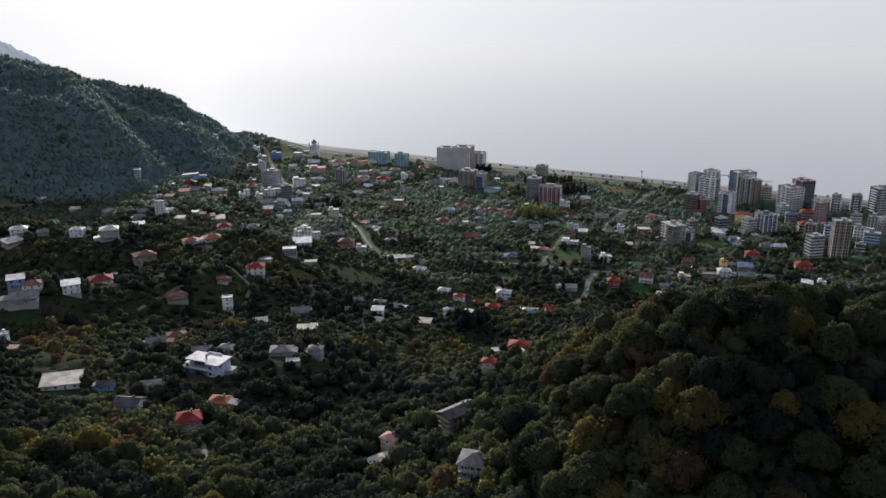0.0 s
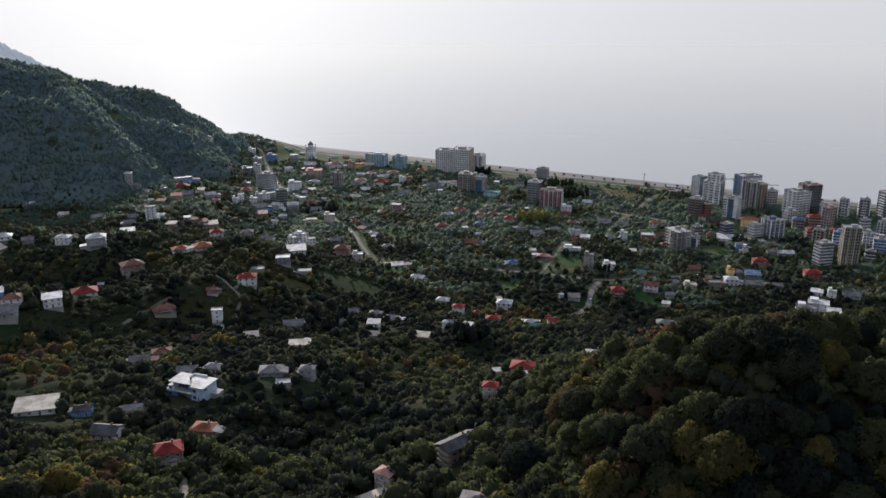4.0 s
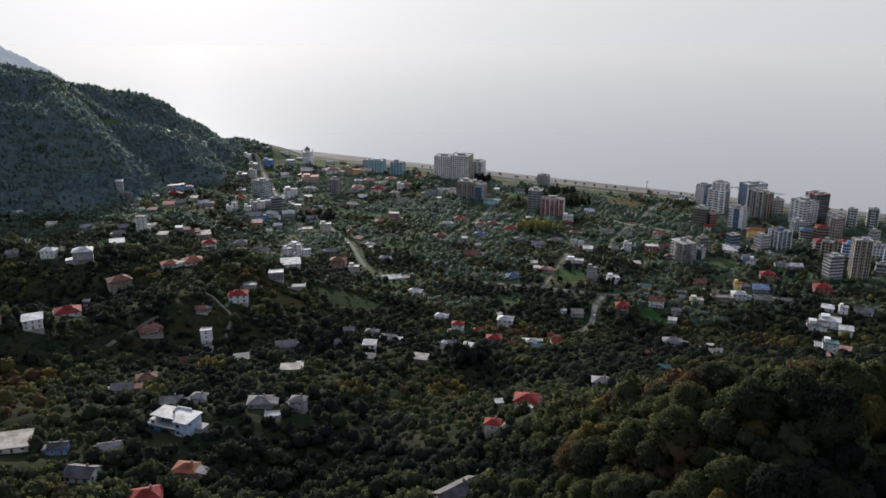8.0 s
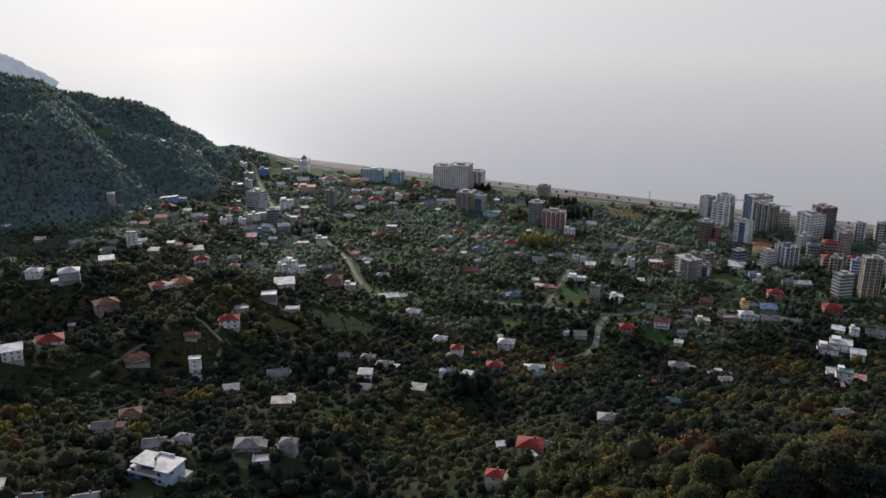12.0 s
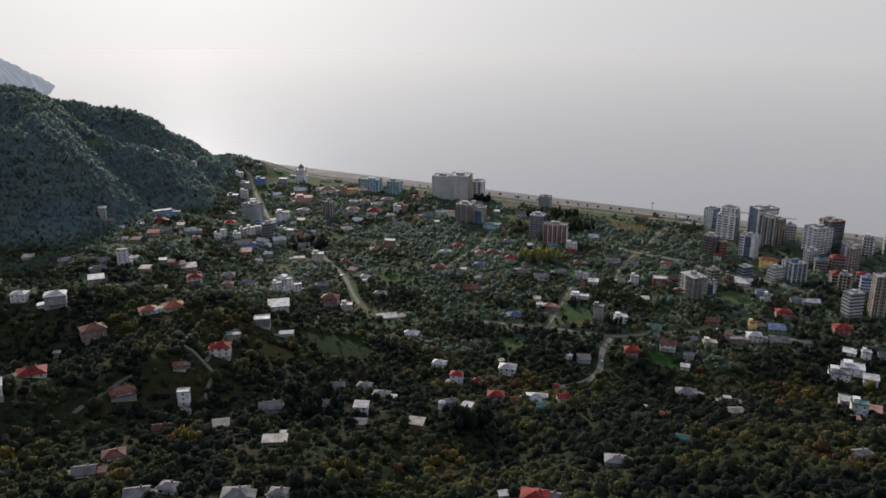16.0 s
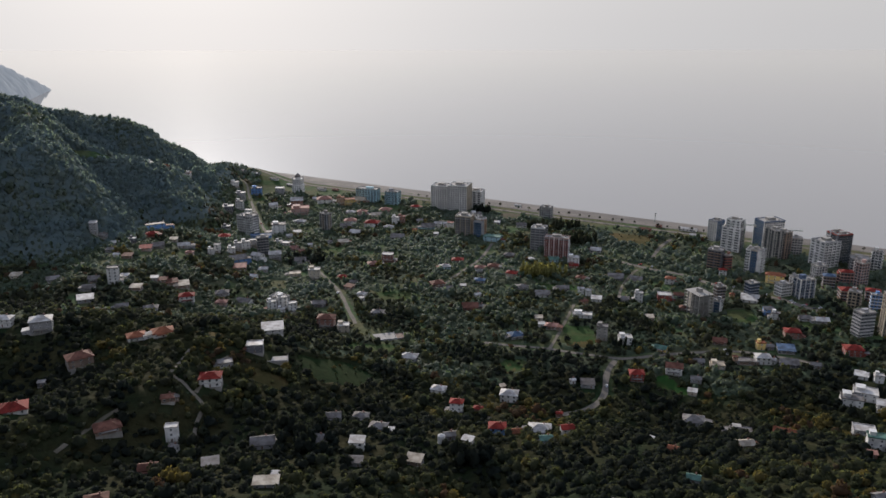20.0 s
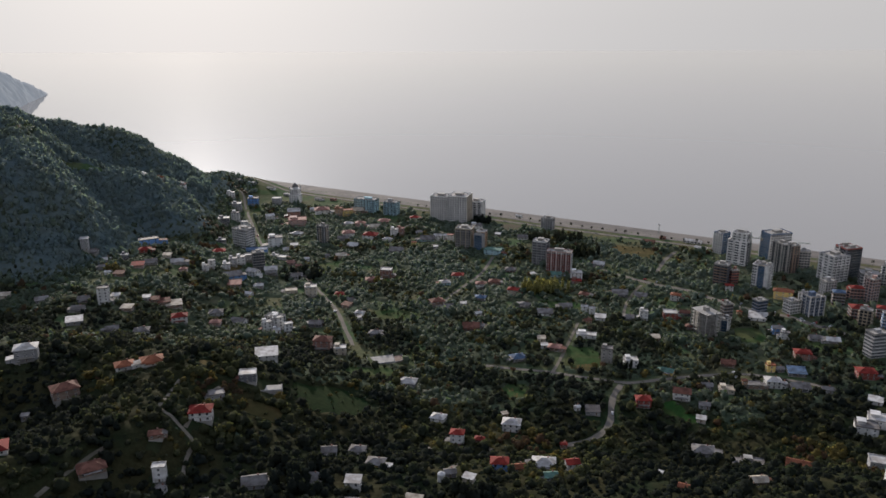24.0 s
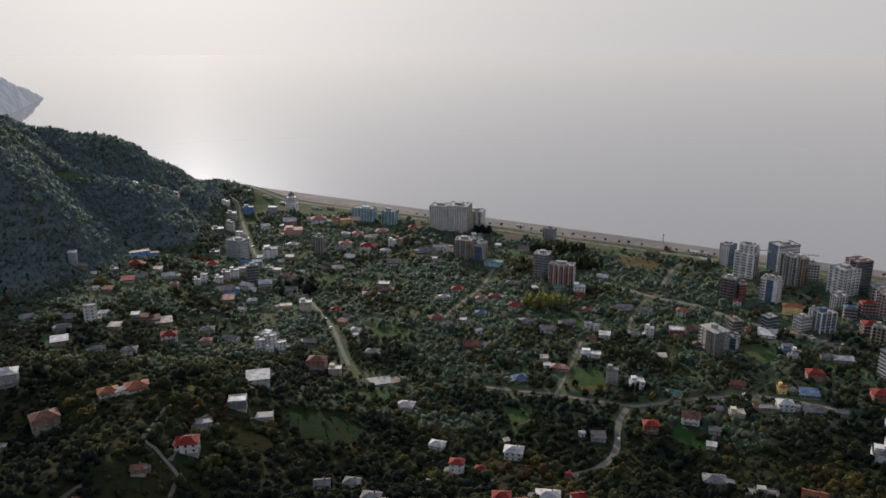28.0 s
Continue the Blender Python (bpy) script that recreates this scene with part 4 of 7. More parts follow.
house(27.6, 392.7, 10, 3.6, 3.2, 1, "shed", "white", "white", group="near village", near=True)
house(-129.5, 393.1, 12, 9.7, 7.6, 1, "gable", "grey", "slate", group="near village", near=True)
house(-231.0, 393.7, 0, 4.7, 3.7, 1, "shed", "brown", "pink", group="near village", near=True)
house(-118.6, 400.6, -15, 8.1, 6.3, 1, "hip", "white", "slate", group="near village", near=True)
house(-164.8, 421.4, 12, 9.9, 7.7, 1, "gable", "brown", "slate", group="near village", near=True)
house(-157.5, 421.8, 5, 4.9, 3.8, 1, "shed", "brown", "rust", group="near village", near=True)
house(86.2, 438.5, -10, 9.7, 7.5, 1, "pyramid", "grey", "grey", group="near village", near=True)
house(211.0, 447.1, 10, 7.2, 5.6, 1, "gable", "grey", "slate", group="near village", near=True)
house(-162.7, 448.7, 20, 10.4, 8.1, 1, "hip", "white", "rust", group="near village", near=True)
house(-258.1, 460.2, 20, 16.5, 12.9, 1, "hip", "grey", "slate", group="near village", near=True)
house(-266.7, 470.4, 25, 9.7, 7.6, 2, "shed", "blue", "white", group="near village", near=True)
house(-86.8, 470.6, 4, 12.1, 6.0, 1, "shed", "grey", "tan", group="near village", near=True)
house(-257.0, 471.1, 20, 11.3, 8.8, 1, "hip", "white", "rust", group="near village", near=True)
house(131.3, 477.1, -20, 6.5, 5.1, 1, "gable", "grey", "green", group="near village", near=True)
house(-238.5, 481.7, 25, 10.4, 8.1, 2, "shed", "white", "white", group="near village")
house(-84.6, 482.3, 0, 3.6, 3.2, 1, "shed", "white", "white", group="near village")
house(-154.1, 491.7, 10, 9.2, 7.2, 1, "gable", "dark", "rust", group="near village")
house(251.6, 497.7, 10, 3.6, 3.2, 1, "gable", "grey", "green", group="near village")
house(-123.6, 500.4, 15, 8.6, 6.7, 1, "shed", "cream", "grey", group="near village")
house(-45.0, 502.1, -5, 7.1, 5.6, 1, "shed", "grey", "slate", group="near village")
house(-13.3, 510.9, -15, 8.7, 6.8, 1, "shed", "brown", "tan", group="near village")
house(-234.6, 516.0, 25, 14.9, 11.7, 1, "hip", "white", "red", group="near village")
house(-148.5, 516.9, -20, 4.6, 3.6, 1, "gable", "white", "slate", group="near village")
house(-184.9, 518.1, 30, 13.5, 10.5, 1, "hip", "brown", "rust", group="near village")
house(247.1, 518.3, -15, 4.7, 3.7, 1, "shed", "brick", "pink", group="near village")
house(-46.4, 524.1, -5, 8.1, 6.3, 2, "shed", "white", "white", group="near village")
house(-151.7, 525.2, 8, 6.7, 5.2, 3, "flat", "white", "white", group="near village")
house(-101.3, 527.5, 10, 12.6, 9.9, 1, "gable", "grey", "slate", group="near village")
house(137.7, 532.0, -25, 5.7, 4.5, 1, "gable", "brown", "orange", group="near village")
house(-70.2, 532.0, -12, 10.6, 8.3, 1, "hip", "white", "slate", group="near village")
house(257.5, 534.2, -20, 9.5, 7.4, 3, "flat", "white", "green", group="near village")
house(17.5, 537.9, -25, 6.1, 4.7, 1, "shed", "cream", "white", group="near village")
house(271.0, 542.1, -25, 9.4, 7.4, 1, "shed", "brown", "pink", group="near village")
house(6.7, 544.0, 10, 6.4, 5.0, 1, "gable", "dark", "slate", group="near village")
house(185.9, 545.5, 5, 8.5, 6.6, 1, "gable", "brown", "tan", group="near village")
house(64.9, 545.9, 5, 7.5, 5.9, 1, "gable", "grey", "green", group="near village")
house(-161.4, 550.4, 15, 7.4, 5.8, 1, "hip", "brown", "rust", group="near village")
house(-28.9, 553.3, -10, 3.6, 3.2, 1, "shed", "grey", "white", group="near village")
house(-37.2, 561.4, -12, 10.4, 8.1, 1, "hip", "yellow", "slate", group="plain houses")
house(48.2, 561.7, 5, 7.0, 5.5, 1, "gable", "orange", "orange", group="plain houses")
house(36.7, 562.1, -5, 10.1, 7.9, 2, "hip", "blue", "red", group="plain houses")
house(134.3, 566.9, -35, 3.6, 3.2, 1, "shed", "grey", "white", group="plain houses")
house(81.3, 567.9, 8, 7.7, 6.0, 2, "gable", "white", "red", group="plain houses")
house(-66.6, 575.2, 5, 8.8, 6.9, 1, "gable", "dark", "slate", group="plain houses")
house(65.2, 576.0, -8, 13.6, 10.6, 1, "hip", "grey", "white", group="plain houses")
house(-143.4, 578.2, 8, 12.8, 10.0, 2, "hip", "white", "red", group="ridge village")
house(-50.4, 584.7, -12, 9.3, 7.3, 1, "hip", "grey", "slate", group="plain houses")
house(-257.1, 590.7, 10, 4.3, 3.4, 1, "shed", "dark", "grey", group="ridge village")
house(284.1, 592.0, -20, 13.3, 10.4, 2, "flat", "grey", "white", group="plain houses")
house(233.8, 596.5, -25, 14.4, 11.2, 1, "gable", "brown", "orange", group="plain houses")
house(-5.6, 597.4, -35, 3.6, 3.2, 1, "shed", "cream", "tan", group="plain houses")
house(206.7, 603.0, -12, 14.0, 8.4, 1, "flat", "concrete", "slate", group="plain houses")
house(-141.8, 606.5, 20, 9.5, 7.4, 1, "flat", "grey", "grey", group="ridge village")
house(-239.0, 608.2, 35, 15.5, 12.1, 2, "hip", "brown", "rust", group="ridge village")
house(83.6, 614.0, 0, 4.2, 3.3, 1, "hip", "brick", "red", group="plain houses")
house(12.7, 616.0, -10, 8.7, 6.8, 3, "hip", "white", "red", group="plain houses")
house(27.6, 619.0, -20, 6.2, 4.8, 1, "hip", "pink", "red", group="plain houses")
house(179.3, 619.5, -15, 13.9, 10.8, 1, "hip", "grey", "slate", group="plain houses")
house(-208.6, 631.4, 28, 11.9, 9.3, 1, "hip", "white", "orange", group="ridge village")
house(320.6, 632.9, -25, 9.9, 7.7, 2, "shed", "white", "white", group="plain houses")
house(-128.2, 635.4, 8, 10.9, 8.5, 2, "flat", "dark", "white", group="ridge village")
house(-192.3, 636.9, 25, 14.0, 10.9, 1, "hip", "white", "orange", group="ridge village")
house(51.1, 638.9, -12, 12.0, 9.3, 2, "hip", "white", "white", group="plain houses")
house(303.3, 645.7, -22, 14.9, 11.6, 2, "flat", "white", "slate", group="plain houses")
house(-281.9, 648.5, 20, 14.2, 11.1, 3, "hip", "grey", "white", group="ridge village")
house(0.2, 650.3, -20, 9.8, 7.6, 1, "hip", "white", "white", group="plain houses")
house(317.1, 653.0, -25, 16.3, 12.7, 2, "flat", "white", "white", group="plain houses")
house(47.8, 657.3, 20, 4.0, 3.2, 1, "shed", "brown", "tan", group="plain houses")
house(190.3, 658.9, -20, 6.3, 4.9, 1, "shed", "cream", "white", group="plain houses")
house(112.6, 665.1, -5, 9.8, 7.7, 1, "shed", "grey", "dark", group="plain houses")
house(101.9, 668.8, 10, 3.9, 3.2, 1, "gable", "white", "white", group="plain houses")
house(353.7, 671.4, -20, 13.2, 10.3, 1, "gable", "white", "slate", group="plain houses")
house(338.0, 674.2, -15, 6.7, 5.2, 2, "flat", "white", "white", group="plain houses")
house(198.6, 677.5, -15, 7.7, 6.0, 1, "gable", "grey", "slate", group="plain houses")
house(152.7, 678.3, -5, 10.6, 8.3, 2, "hip", "red", "red", group="plain houses")
house(329.2, 682.6, -30, 9.4, 7.3, 1, "shed", "white", "white", group="plain houses")
house(-126.6, 686.9, 12, 15.3, 12.0, 2, "shed", "white", "white", group="ridge village")
house(185.0, 690.2, -15, 12.3, 9.6, 2, "gable", "white", "rust", group="plain houses")
house(223.7, 703.3, -8, 10.9, 8.5, 1, "flat", "cream", "tan", group="plain houses")
house(302.9, 703.7, -15, 7.8, 6.1, 1, "gable", "grey", "slate", group="plain houses")
house(-23.3, 703.9, -15, 12.6, 9.8, 1, "hip", "grey", "white", group="plain houses")
house(210.0, 707.6, -10, 8.1, 6.3, 1, "gable", "dark", "slate", group="plain houses")
house(283.7, 709.6, -5, 13.7, 10.7, 1, "gable", "dark", "slate", group="plain houses")
house(241.1, 712.4, 0, 3.9, 3.2, 2, "flat", "orange", "rust", group="plain houses")
house(248.1, 713.6, -5, 13.5, 8.1, 1, "flat", "brown", "slate", group="plain houses")
house(273.3, 715.2, -8, 5.9, 4.6, 1, "hip", "white", "white", group="plain houses")
house(264.9, 715.3, -8, 11.6, 9.1, 2, "hip", "white", "white", group="plain houses")
house(343.0, 724.3, -10, 13.7, 10.7, 2, "hip", "red", "red", group="plain houses")
house(185.2, 729.0, -30, 9.3, 7.2, 1, "gable", "yellow", "green", group="plain houses")
house(292.1, 734.6, -12, 13.2, 10.3, 1, "shed", "dark", "blue", group="plain houses")
house(157.6, 740.5, 0, 10.6, 8.3, 2, "flat", "white", "white", group="plain houses")
house(280.5, 740.6, 0, 6.7, 5.2, 1, "gable", "dark", "slate", group="plain houses")
house(273.1, 740.8, 0, 6.6, 5.1, 2, "flat", "yellow", "orange", group="plain houses")
house(139.5, 747.9, -12, 9.0, 7.0, 4, "flat", "concrete", "grey", group="plain houses")
house(66.3, 751.6, 18, 11.6, 9.0, 1, "hip", "grey", "blue", group="plain houses")
house(242.0, 751.8, -15, 10.9, 8.5, 1, "gable", "brown", "rust", group="plain houses")
house(-81.4, 754.5, 5, 10.1, 7.9, 2, "flat", "cream", "white", group="plain houses")
house(308.9, 762.9, -12, 12.9, 10.0, 2, "hip", "brick", "red", group="plain houses")
house(-271.5, 763.3, 20, 10.0, 7.8, 1, "gable", "dark", "slate", group="ridge village")
house(-96.8, 763.8, -5, 14.2, 11.1, 3, "hip", "brick", "rust", group="plain houses")
house(-304.5, 768.3, 22, 12.6, 9.9, 1, "shed", "grey", "white", group="ridge village")
house(99.5, 770.1, -15, 10.6, 8.3, 1, "hip", "brown", "pink", group="plain houses")
house(-250.8, 772.1, 12, 12.1, 9.4, 1, "hip", "white", "slate", group="town below the mountain")
house(91.2, 773.6, 0, 5.5, 4.3, 1, "shed", "white", "white", group="plain houses")
house(90.5, 787.6, 0, 6.6, 5.1, 1, "shed", "cream", "tan", group="plain houses")
house(347.9, 791.1, -10, 10.9, 8.5, 1, "gable", "grey", "white", group="plain houses")
house(-310.8, 791.6, 8, 10.1, 7.9, 1, "gable", "grey", "slate", group="town below the mountain")
house(131.0, 795.2, -12, 17.2, 7.7, 1, "flat", "white", "white", group="plain houses")
house(334.8, 797.5, -5, 9.3, 7.2, 1, "gable", "grey", "slate", group="plain houses")
house(192.6, 797.8, -5, 8.5, 6.6, 1, "shed", "brown", "tan", group="plain houses")
house(-55.2, 799.4, -8, 11.1, 8.7, 1, "hip", "grey", "slate", group="plain houses")
house(310.7, 802.6, -20, 7.8, 6.1, 2, "flat", "white", "grey", group="plain houses")
house(-143.9, 805.0, 10, 7.0, 5.5, 1, "flat", "white", "white", group="town below the mountain")
house(-274.4, 805.2, 0, 9.8, 7.6, 1, "shed", "brown", "tan", group="town below the mountain")
house(-133.4, 805.4, 25, 7.1, 5.6, 3, "flat", "white", "white", group="town below the mountain")
house(-230.4, 808.7, 15, 12.9, 10.0, 2, "hip", "white", "red", group="town below the mountain")
house(-296.0, 810.8, 10, 9.4, 7.3, 5, "flat", "white", "grey", group="town below the mountain")
house(-351.6, 811.3, 30, 10.7, 8.4, 1, "gable", "grey", "slate", group="town below the mountain")
house(-153.8, 811.6, 25, 8.2, 6.4, 3, "flat", "white", "white", group="town below the mountain")
house(-314.3, 812.0, 10, 9.6, 7.5, 1, "gable", "dark", "slate", group="town below the mountain")
house(308.1, 813.8, -10, 8.9, 6.9, 2, "gable", "blue", "grey", group="plain houses")
house(-144.7, 814.4, 25, 8.6, 6.7, 4, "flat", "white", "white", group="town below the mountain")
house(29.8, 814.9, 0, 14.2, 11.0, 1, "gable", "brick", "rust", group="plain houses")
house(39.0, 815.6, -15, 7.9, 6.1, 1, "hip", "grey", "slate", group="plain houses")
house(-390.3, 821.4, 8, 9.3, 7.2, 1, "shed", "cream", "tan", group="town below the mountain")
house(-111.0, 821.7, -8, 11.6, 9.0, 1, "gable", "dark", "slate", group="town below the mountain")
house(-203.0, 822.5, 0, 9.7, 7.6, 1, "hip", "pink", "pink", group="town below the mountain")
house(-291.7, 824.6, 0, 7.4, 5.8, 1, "shed", "white", "white", group="town below the mountain")
house(234.8, 829.8, -15, 9.2, 7.2, 1, "hip", "brown", "rust", group="plain houses")
house(138.3, 830.4, 20, 6.9, 5.4, 1, "gable", "orange", "rust", group="plain houses")
house(-184.2, 833.5, -20, 13.7, 10.7, 1, "gable", "white", "slate", group="town below the mountain")
house(-252.1, 834.7, 25, 10.7, 8.3, 1, "shed", "brown", "rust", group="town below the mountain")
house(-267.7, 834.8, 10, 6.6, 5.2, 1, "shed", "grey", "white", group="town below the mountain")
house(-260.2, 834.8, 15, 8.6, 6.7, 1, "shed", "brown", "rust", group="town below the mountain")
house(-243.2, 835.0, 20, 13.4, 10.5, 1, "shed", "brown", "tan", group="town below the mountain")
house(-72.6, 835.9, 20, 4.3, 3.4, 1, "shed", "white", "white", group="plain houses")
house(152.5, 840.9, -15, 9.2, 7.2, 1, "shed", "white", "white", group="plain houses")
house(-207.9, 843.7, 10, 12.0, 9.3, 1, "hip", "grey", "slate", group="town below the mountain")
house(38.0, 846.6, 20, 5.8, 4.6, 1, "gable", "white", "white", group="plain houses")
house(180.1, 846.8, -10, 10.7, 8.4, 1, "hip", "grey", "slate", group="plain houses")
house(-73.8, 848.7, -20, 8.4, 6.5, 1, "hip", "white", "white", group="plain houses")
house(195.2, 849.0, -10, 7.8, 6.1, 3, "flat", "white", "white", group="plain houses")
house(304.3, 849.2, -22, 15.7, 12.3, 1, "shed", "white", "white", group="plain houses")
house(101.6, 850.2, -8, 13.8, 10.8, 1, "gable", "white", "slate", group="plain houses")
house(147.3, 855.7, -15, 5.6, 4.4, 2, "gable", "white", "white", group="plain houses")
house(223.2, 858.0, -10, 12.9, 10.1, 2, "flat", "red", "white", group="plain houses")
house(140.9, 859.9, -15, 6.1, 4.8, 2, "gable", "white", "white", group="plain houses")
house(291.5, 862.0, -15, 4.7, 3.6, 1, "hip", "orange", "orange", group="plain houses")
house(239.5, 865.2, -15, 9.2, 7.2, 1, "gable", "dark", "rust", group="plain houses")
house(9.9, 866.2, 10, 9.0, 7.0, 1, "gable", "grey", "slate", group="plain houses")
house(123.9, 869.1, 0, 11.7, 9.1, 1, "gable", "dark", "slate", group="plain houses")
house(-88.5, 871.0, -30, 8.9, 6.9, 1, "shed", "brown", "rust", group="plain houses")
house(85.1, 872.0, -25, 9.9, 7.7, 1, "hip", "grey", "slate", group="plain houses")
house(-1.0, 873.6, 20, 13.0, 10.1, 2, "hip", "brown", "rust", group="plain houses")
house(25.0, 874.1, 0, 5.8, 4.5, 1, "shed", "grey", "white", group="plain houses")
house(-85.6, 886.1, -20, 7.0, 5.5, 1, "gable", "grey", "slate", group="plain houses")
house(-311.6, 886.6, 0, 9.5, 7.4, 1, "shed", "brown", "rust", group="town below the mountain")
house(-323.7, 889.5, 0, 5.7, 4.4, 1, "gable", "white", "white", group="town below the mountain")
house(42.6, 893.4, -10, 10.7, 8.4, 1, "pyramid", "white", "blue", group="plain houses")
house(241.6, 903.5, -25, 9.7, 7.6, 2, "hip", "white", "orange", group="plain houses")
house(-128.2, 904.0, 8, 11.9, 9.3, 4, "flat", "cream", "white", group="town below the mountain")
house(-99.2, 905.7, -10, 9.5, 7.4, 1, "hip", "brick", "red", group="plain houses")
house(149.4, 907.0, -25, 10.4, 8.1, 1, "hip", "brown", "rust", group="plain houses")
house(-191.8, 907.2, -15, 7.3, 5.7, 1, "gable", "white", "white", group="town below the mountain")
house(-336.5, 907.8, 20, 7.5, 5.9, 1, "gable", "grey", "slate", group="town below the mountain")
house(208.1, 910.3, -20, 11.6, 9.1, 1, "gable", "grey", "slate", group="plain houses")
house(77.1, 911.6, -20, 10.7, 8.4, 2, "hip", "cream", "red", group="plain houses")
house(187.4, 916.5, -10, 15.2, 11.8, 1, "gable", "dark", "slate", group="plain houses")
house(-304.3, 916.8, 10, 11.7, 9.1, 1, "shed", "pink", "red", group="town below the mountain")
house(-151.5, 922.8, 10, 11.7, 9.1, 1, "flat", "cream", "tan", group="town below the mountain")
house(-209.6, 923.2, 10, 12.8, 10.0, 1, "shed", "brown", "pink", group="town below the mountain")
house(-261.8, 925.7, 0, 7.5, 5.8, 1, "hip", "pink", "pink", group="town below the mountain")
house(305.2, 929.3, -20, 7.9, 6.2, 2, "hip", "white", "red", group="plain houses")
house(-295.9, 930.5, 25, 11.6, 9.0, 1, "gable", "grey", "slate", group="town below the mountain")
house(-341.2, 931.3, 5, 7.2, 5.6, 1, "gable", "grey", "white", group="town below the mountain")
house(45.2, 931.8, -5, 10.8, 8.5, 2, "hip", "white", "pink", group="plain houses")
house(-188.1, 935.3, 10, 9.8, 7.6, 1, "hip", "grey", "white", group="town below the mountain")
house(-325.4, 938.6, 5, 6.9, 5.4, 2, "flat", "dark", "white", group="town below the mountain")
house(-365.8, 939.9, 10, 7.5, 5.9, 4, "shed", "grey", "white", group="town below the mountain")
house(-358.8, 942.7, 10, 9.2, 7.2, 1, "gable", "grey", "slate", group="town below the mountain")
house(-244.3, 942.7, 10, 6.3, 4.9, 2, "flat", "white", "white", group="town below the mountain")
house(-273.2, 944.4, 10, 12.2, 9.5, 1, "gable", "grey", "white", group="town below the mountain")
house(-217.1, 944.9, 25, 17.4, 13.6, 1, "gable", "blue", "slate", group="town below the mountain")
house(7.4, 946.1, 10, 11.0, 8.6, 1, "hip", "teal", "white", group="plain houses")
house(60.6, 949.6, -10, 12.2, 9.5, 1, "hip", "brown", "rust", group="plain houses")
house(-240.3, 954.1, 0, 6.4, 5.0, 3, "flat", "white", "white", group="town below the mountain")
house(149.3, 954.6, -5, 10.3, 8.1, 1, "flat", "brick", "red", group="plain houses")
house(-288.4, 957.7, 0, 8.3, 6.4, 1, "shed", "cream", "tan", group="town below the mountain")
house(-71.2, 957.9, 5, 12.7, 9.9, 1, "hip", "brick", "pink", group="plain houses")
house(-227.8, 963.1, 10, 7.6, 6.0, 2, "flat", "white", "white", group="town below the mountain")
house(-199.6, 964.4, -25, 12.1, 9.4, 2, "gable", "white", "white", group="town below the mountain")
house(150.6, 965.5, -5, 12.2, 9.5, 3, "flat", "white", "white", group="plain houses")
house(-153.6, 965.8, 10, 12.9, 10.0, 2, "gable", "grey", "slate", group="town below the mountain")
house(-314.8, 967.1, 10, 13.0, 10.1, 1, "hip", "red", "red", group="town below the mountain")
house(21.9, 973.9, -5, 12.3, 9.6, 1, "hip", "white", "red", group="plain houses")
house(-56.4, 975.6, -8, 12.0, 9.3, 3, "flat", "brick", "white", group="plain houses")
house(-223.9, 976.5, 14, 8.2, 6.4, 3, "flat", "grey", "white", group="town below the mountain")
house(104.5, 978.0, 25, 6.7, 5.3, 1, "shed", "red", "white", group="plain houses")
house(130.3, 979.3, -10, 11.7, 9.1, 1, "gable", "teal", "green", group="plain houses")
house(-184.7, 983.9, 12, 13.2, 10.3, 2, "gable", "grey", "white", group="town below the mountain")
house(-218.2, 988.5, 14, 9.6, 7.5, 3, "flat", "white", "white", group="town below the mountain")
house(81.7, 995.9, -15, 11.3, 8.8, 1, "hip", "brown", "slate", group="plain houses")
house(-322, 999.1, 28, 21.0, 11.0, 2, "flat", "blue", "dark", group="town below the mountain")
house(-212.5, 1001.6, 14, 8.5, 6.6, 3, "flat", "grey", "white", group="town below the mountain")
house(-248.1, 1011.9, 15, 13.0, 10.2, 1, "hip", "brick", "red", group="town below the mountain")
house(-159.1, 1013.8, -20, 6.6, 5.1, 1, "gable", "brick", "pink", group="town below the mountain")
house(185.8, 1016.5, -20, 11.9, 9.3, 1, "gable", "grey", "white", group="plain houses")
house(-170.1, 1028.3, -20, 8.3, 6.5, 1, "gable", "pink", "pink", group="town below the mountain")
house(-154.4, 1041.8, 10, 6.0, 4.7, 1, "gable", "white", "white", group="town below the mountain")
house(-184.6, 1049.7, -10, 10.6, 8.3, 1, "flat", "white", "white", group="town below the mountain")
house(-194.1, 1054.3, 0, 7.8, 6.1, 1, "flat", "grey", "white", group="town below the mountain")
house(-115.3, 1055.0, 10, 12.4, 9.7, 1, "gable", "cream", "tan", group="town below the mountain")
house(-131.6, 1055.5, 0, 5.5, 4.3, 1, "gable", "grey", "slate", group="town below the mountain")
house(-217.6, 1063.8, 8, 25.3, 12.6, 2, "flat", "blue", "blue", group="town below the mountain")
house(67.4, 1067.4, -18, 20.8, 12.5, 2, "flat", "teal", "green", group="plain houses")
house(-262.1, 1076.3, 10, 9.3, 7.2, 1, "flat", "dark", "white", group="town below the mountain")
house(-50.2, 1076.9, -8, 15.7, 12.2, 1, "gable", "grey", "slate", group="plain houses")
house(-186.0, 1083.9, 20, 8.2, 6.4, 1, "gable", "grey", "white", group="town below the mountain")
house(-2.5, 1091.2, 0, 5.6, 4.3, 1, "shed", "grey", "white", group="plain houses")
house(-29.4, 1099.3, 0, 6.2, 4.8, 2, "flat", "yellow", "orange", group="plain houses")
house(-104.9, 1099.4, -15, 12.7, 9.9, 1, "gable", "grey", "white", group="plain houses")
house(-179.4, 1101.6, 10, 9.2, 7.2, 1, "shed", "grey", "white", group="town below the mountain")
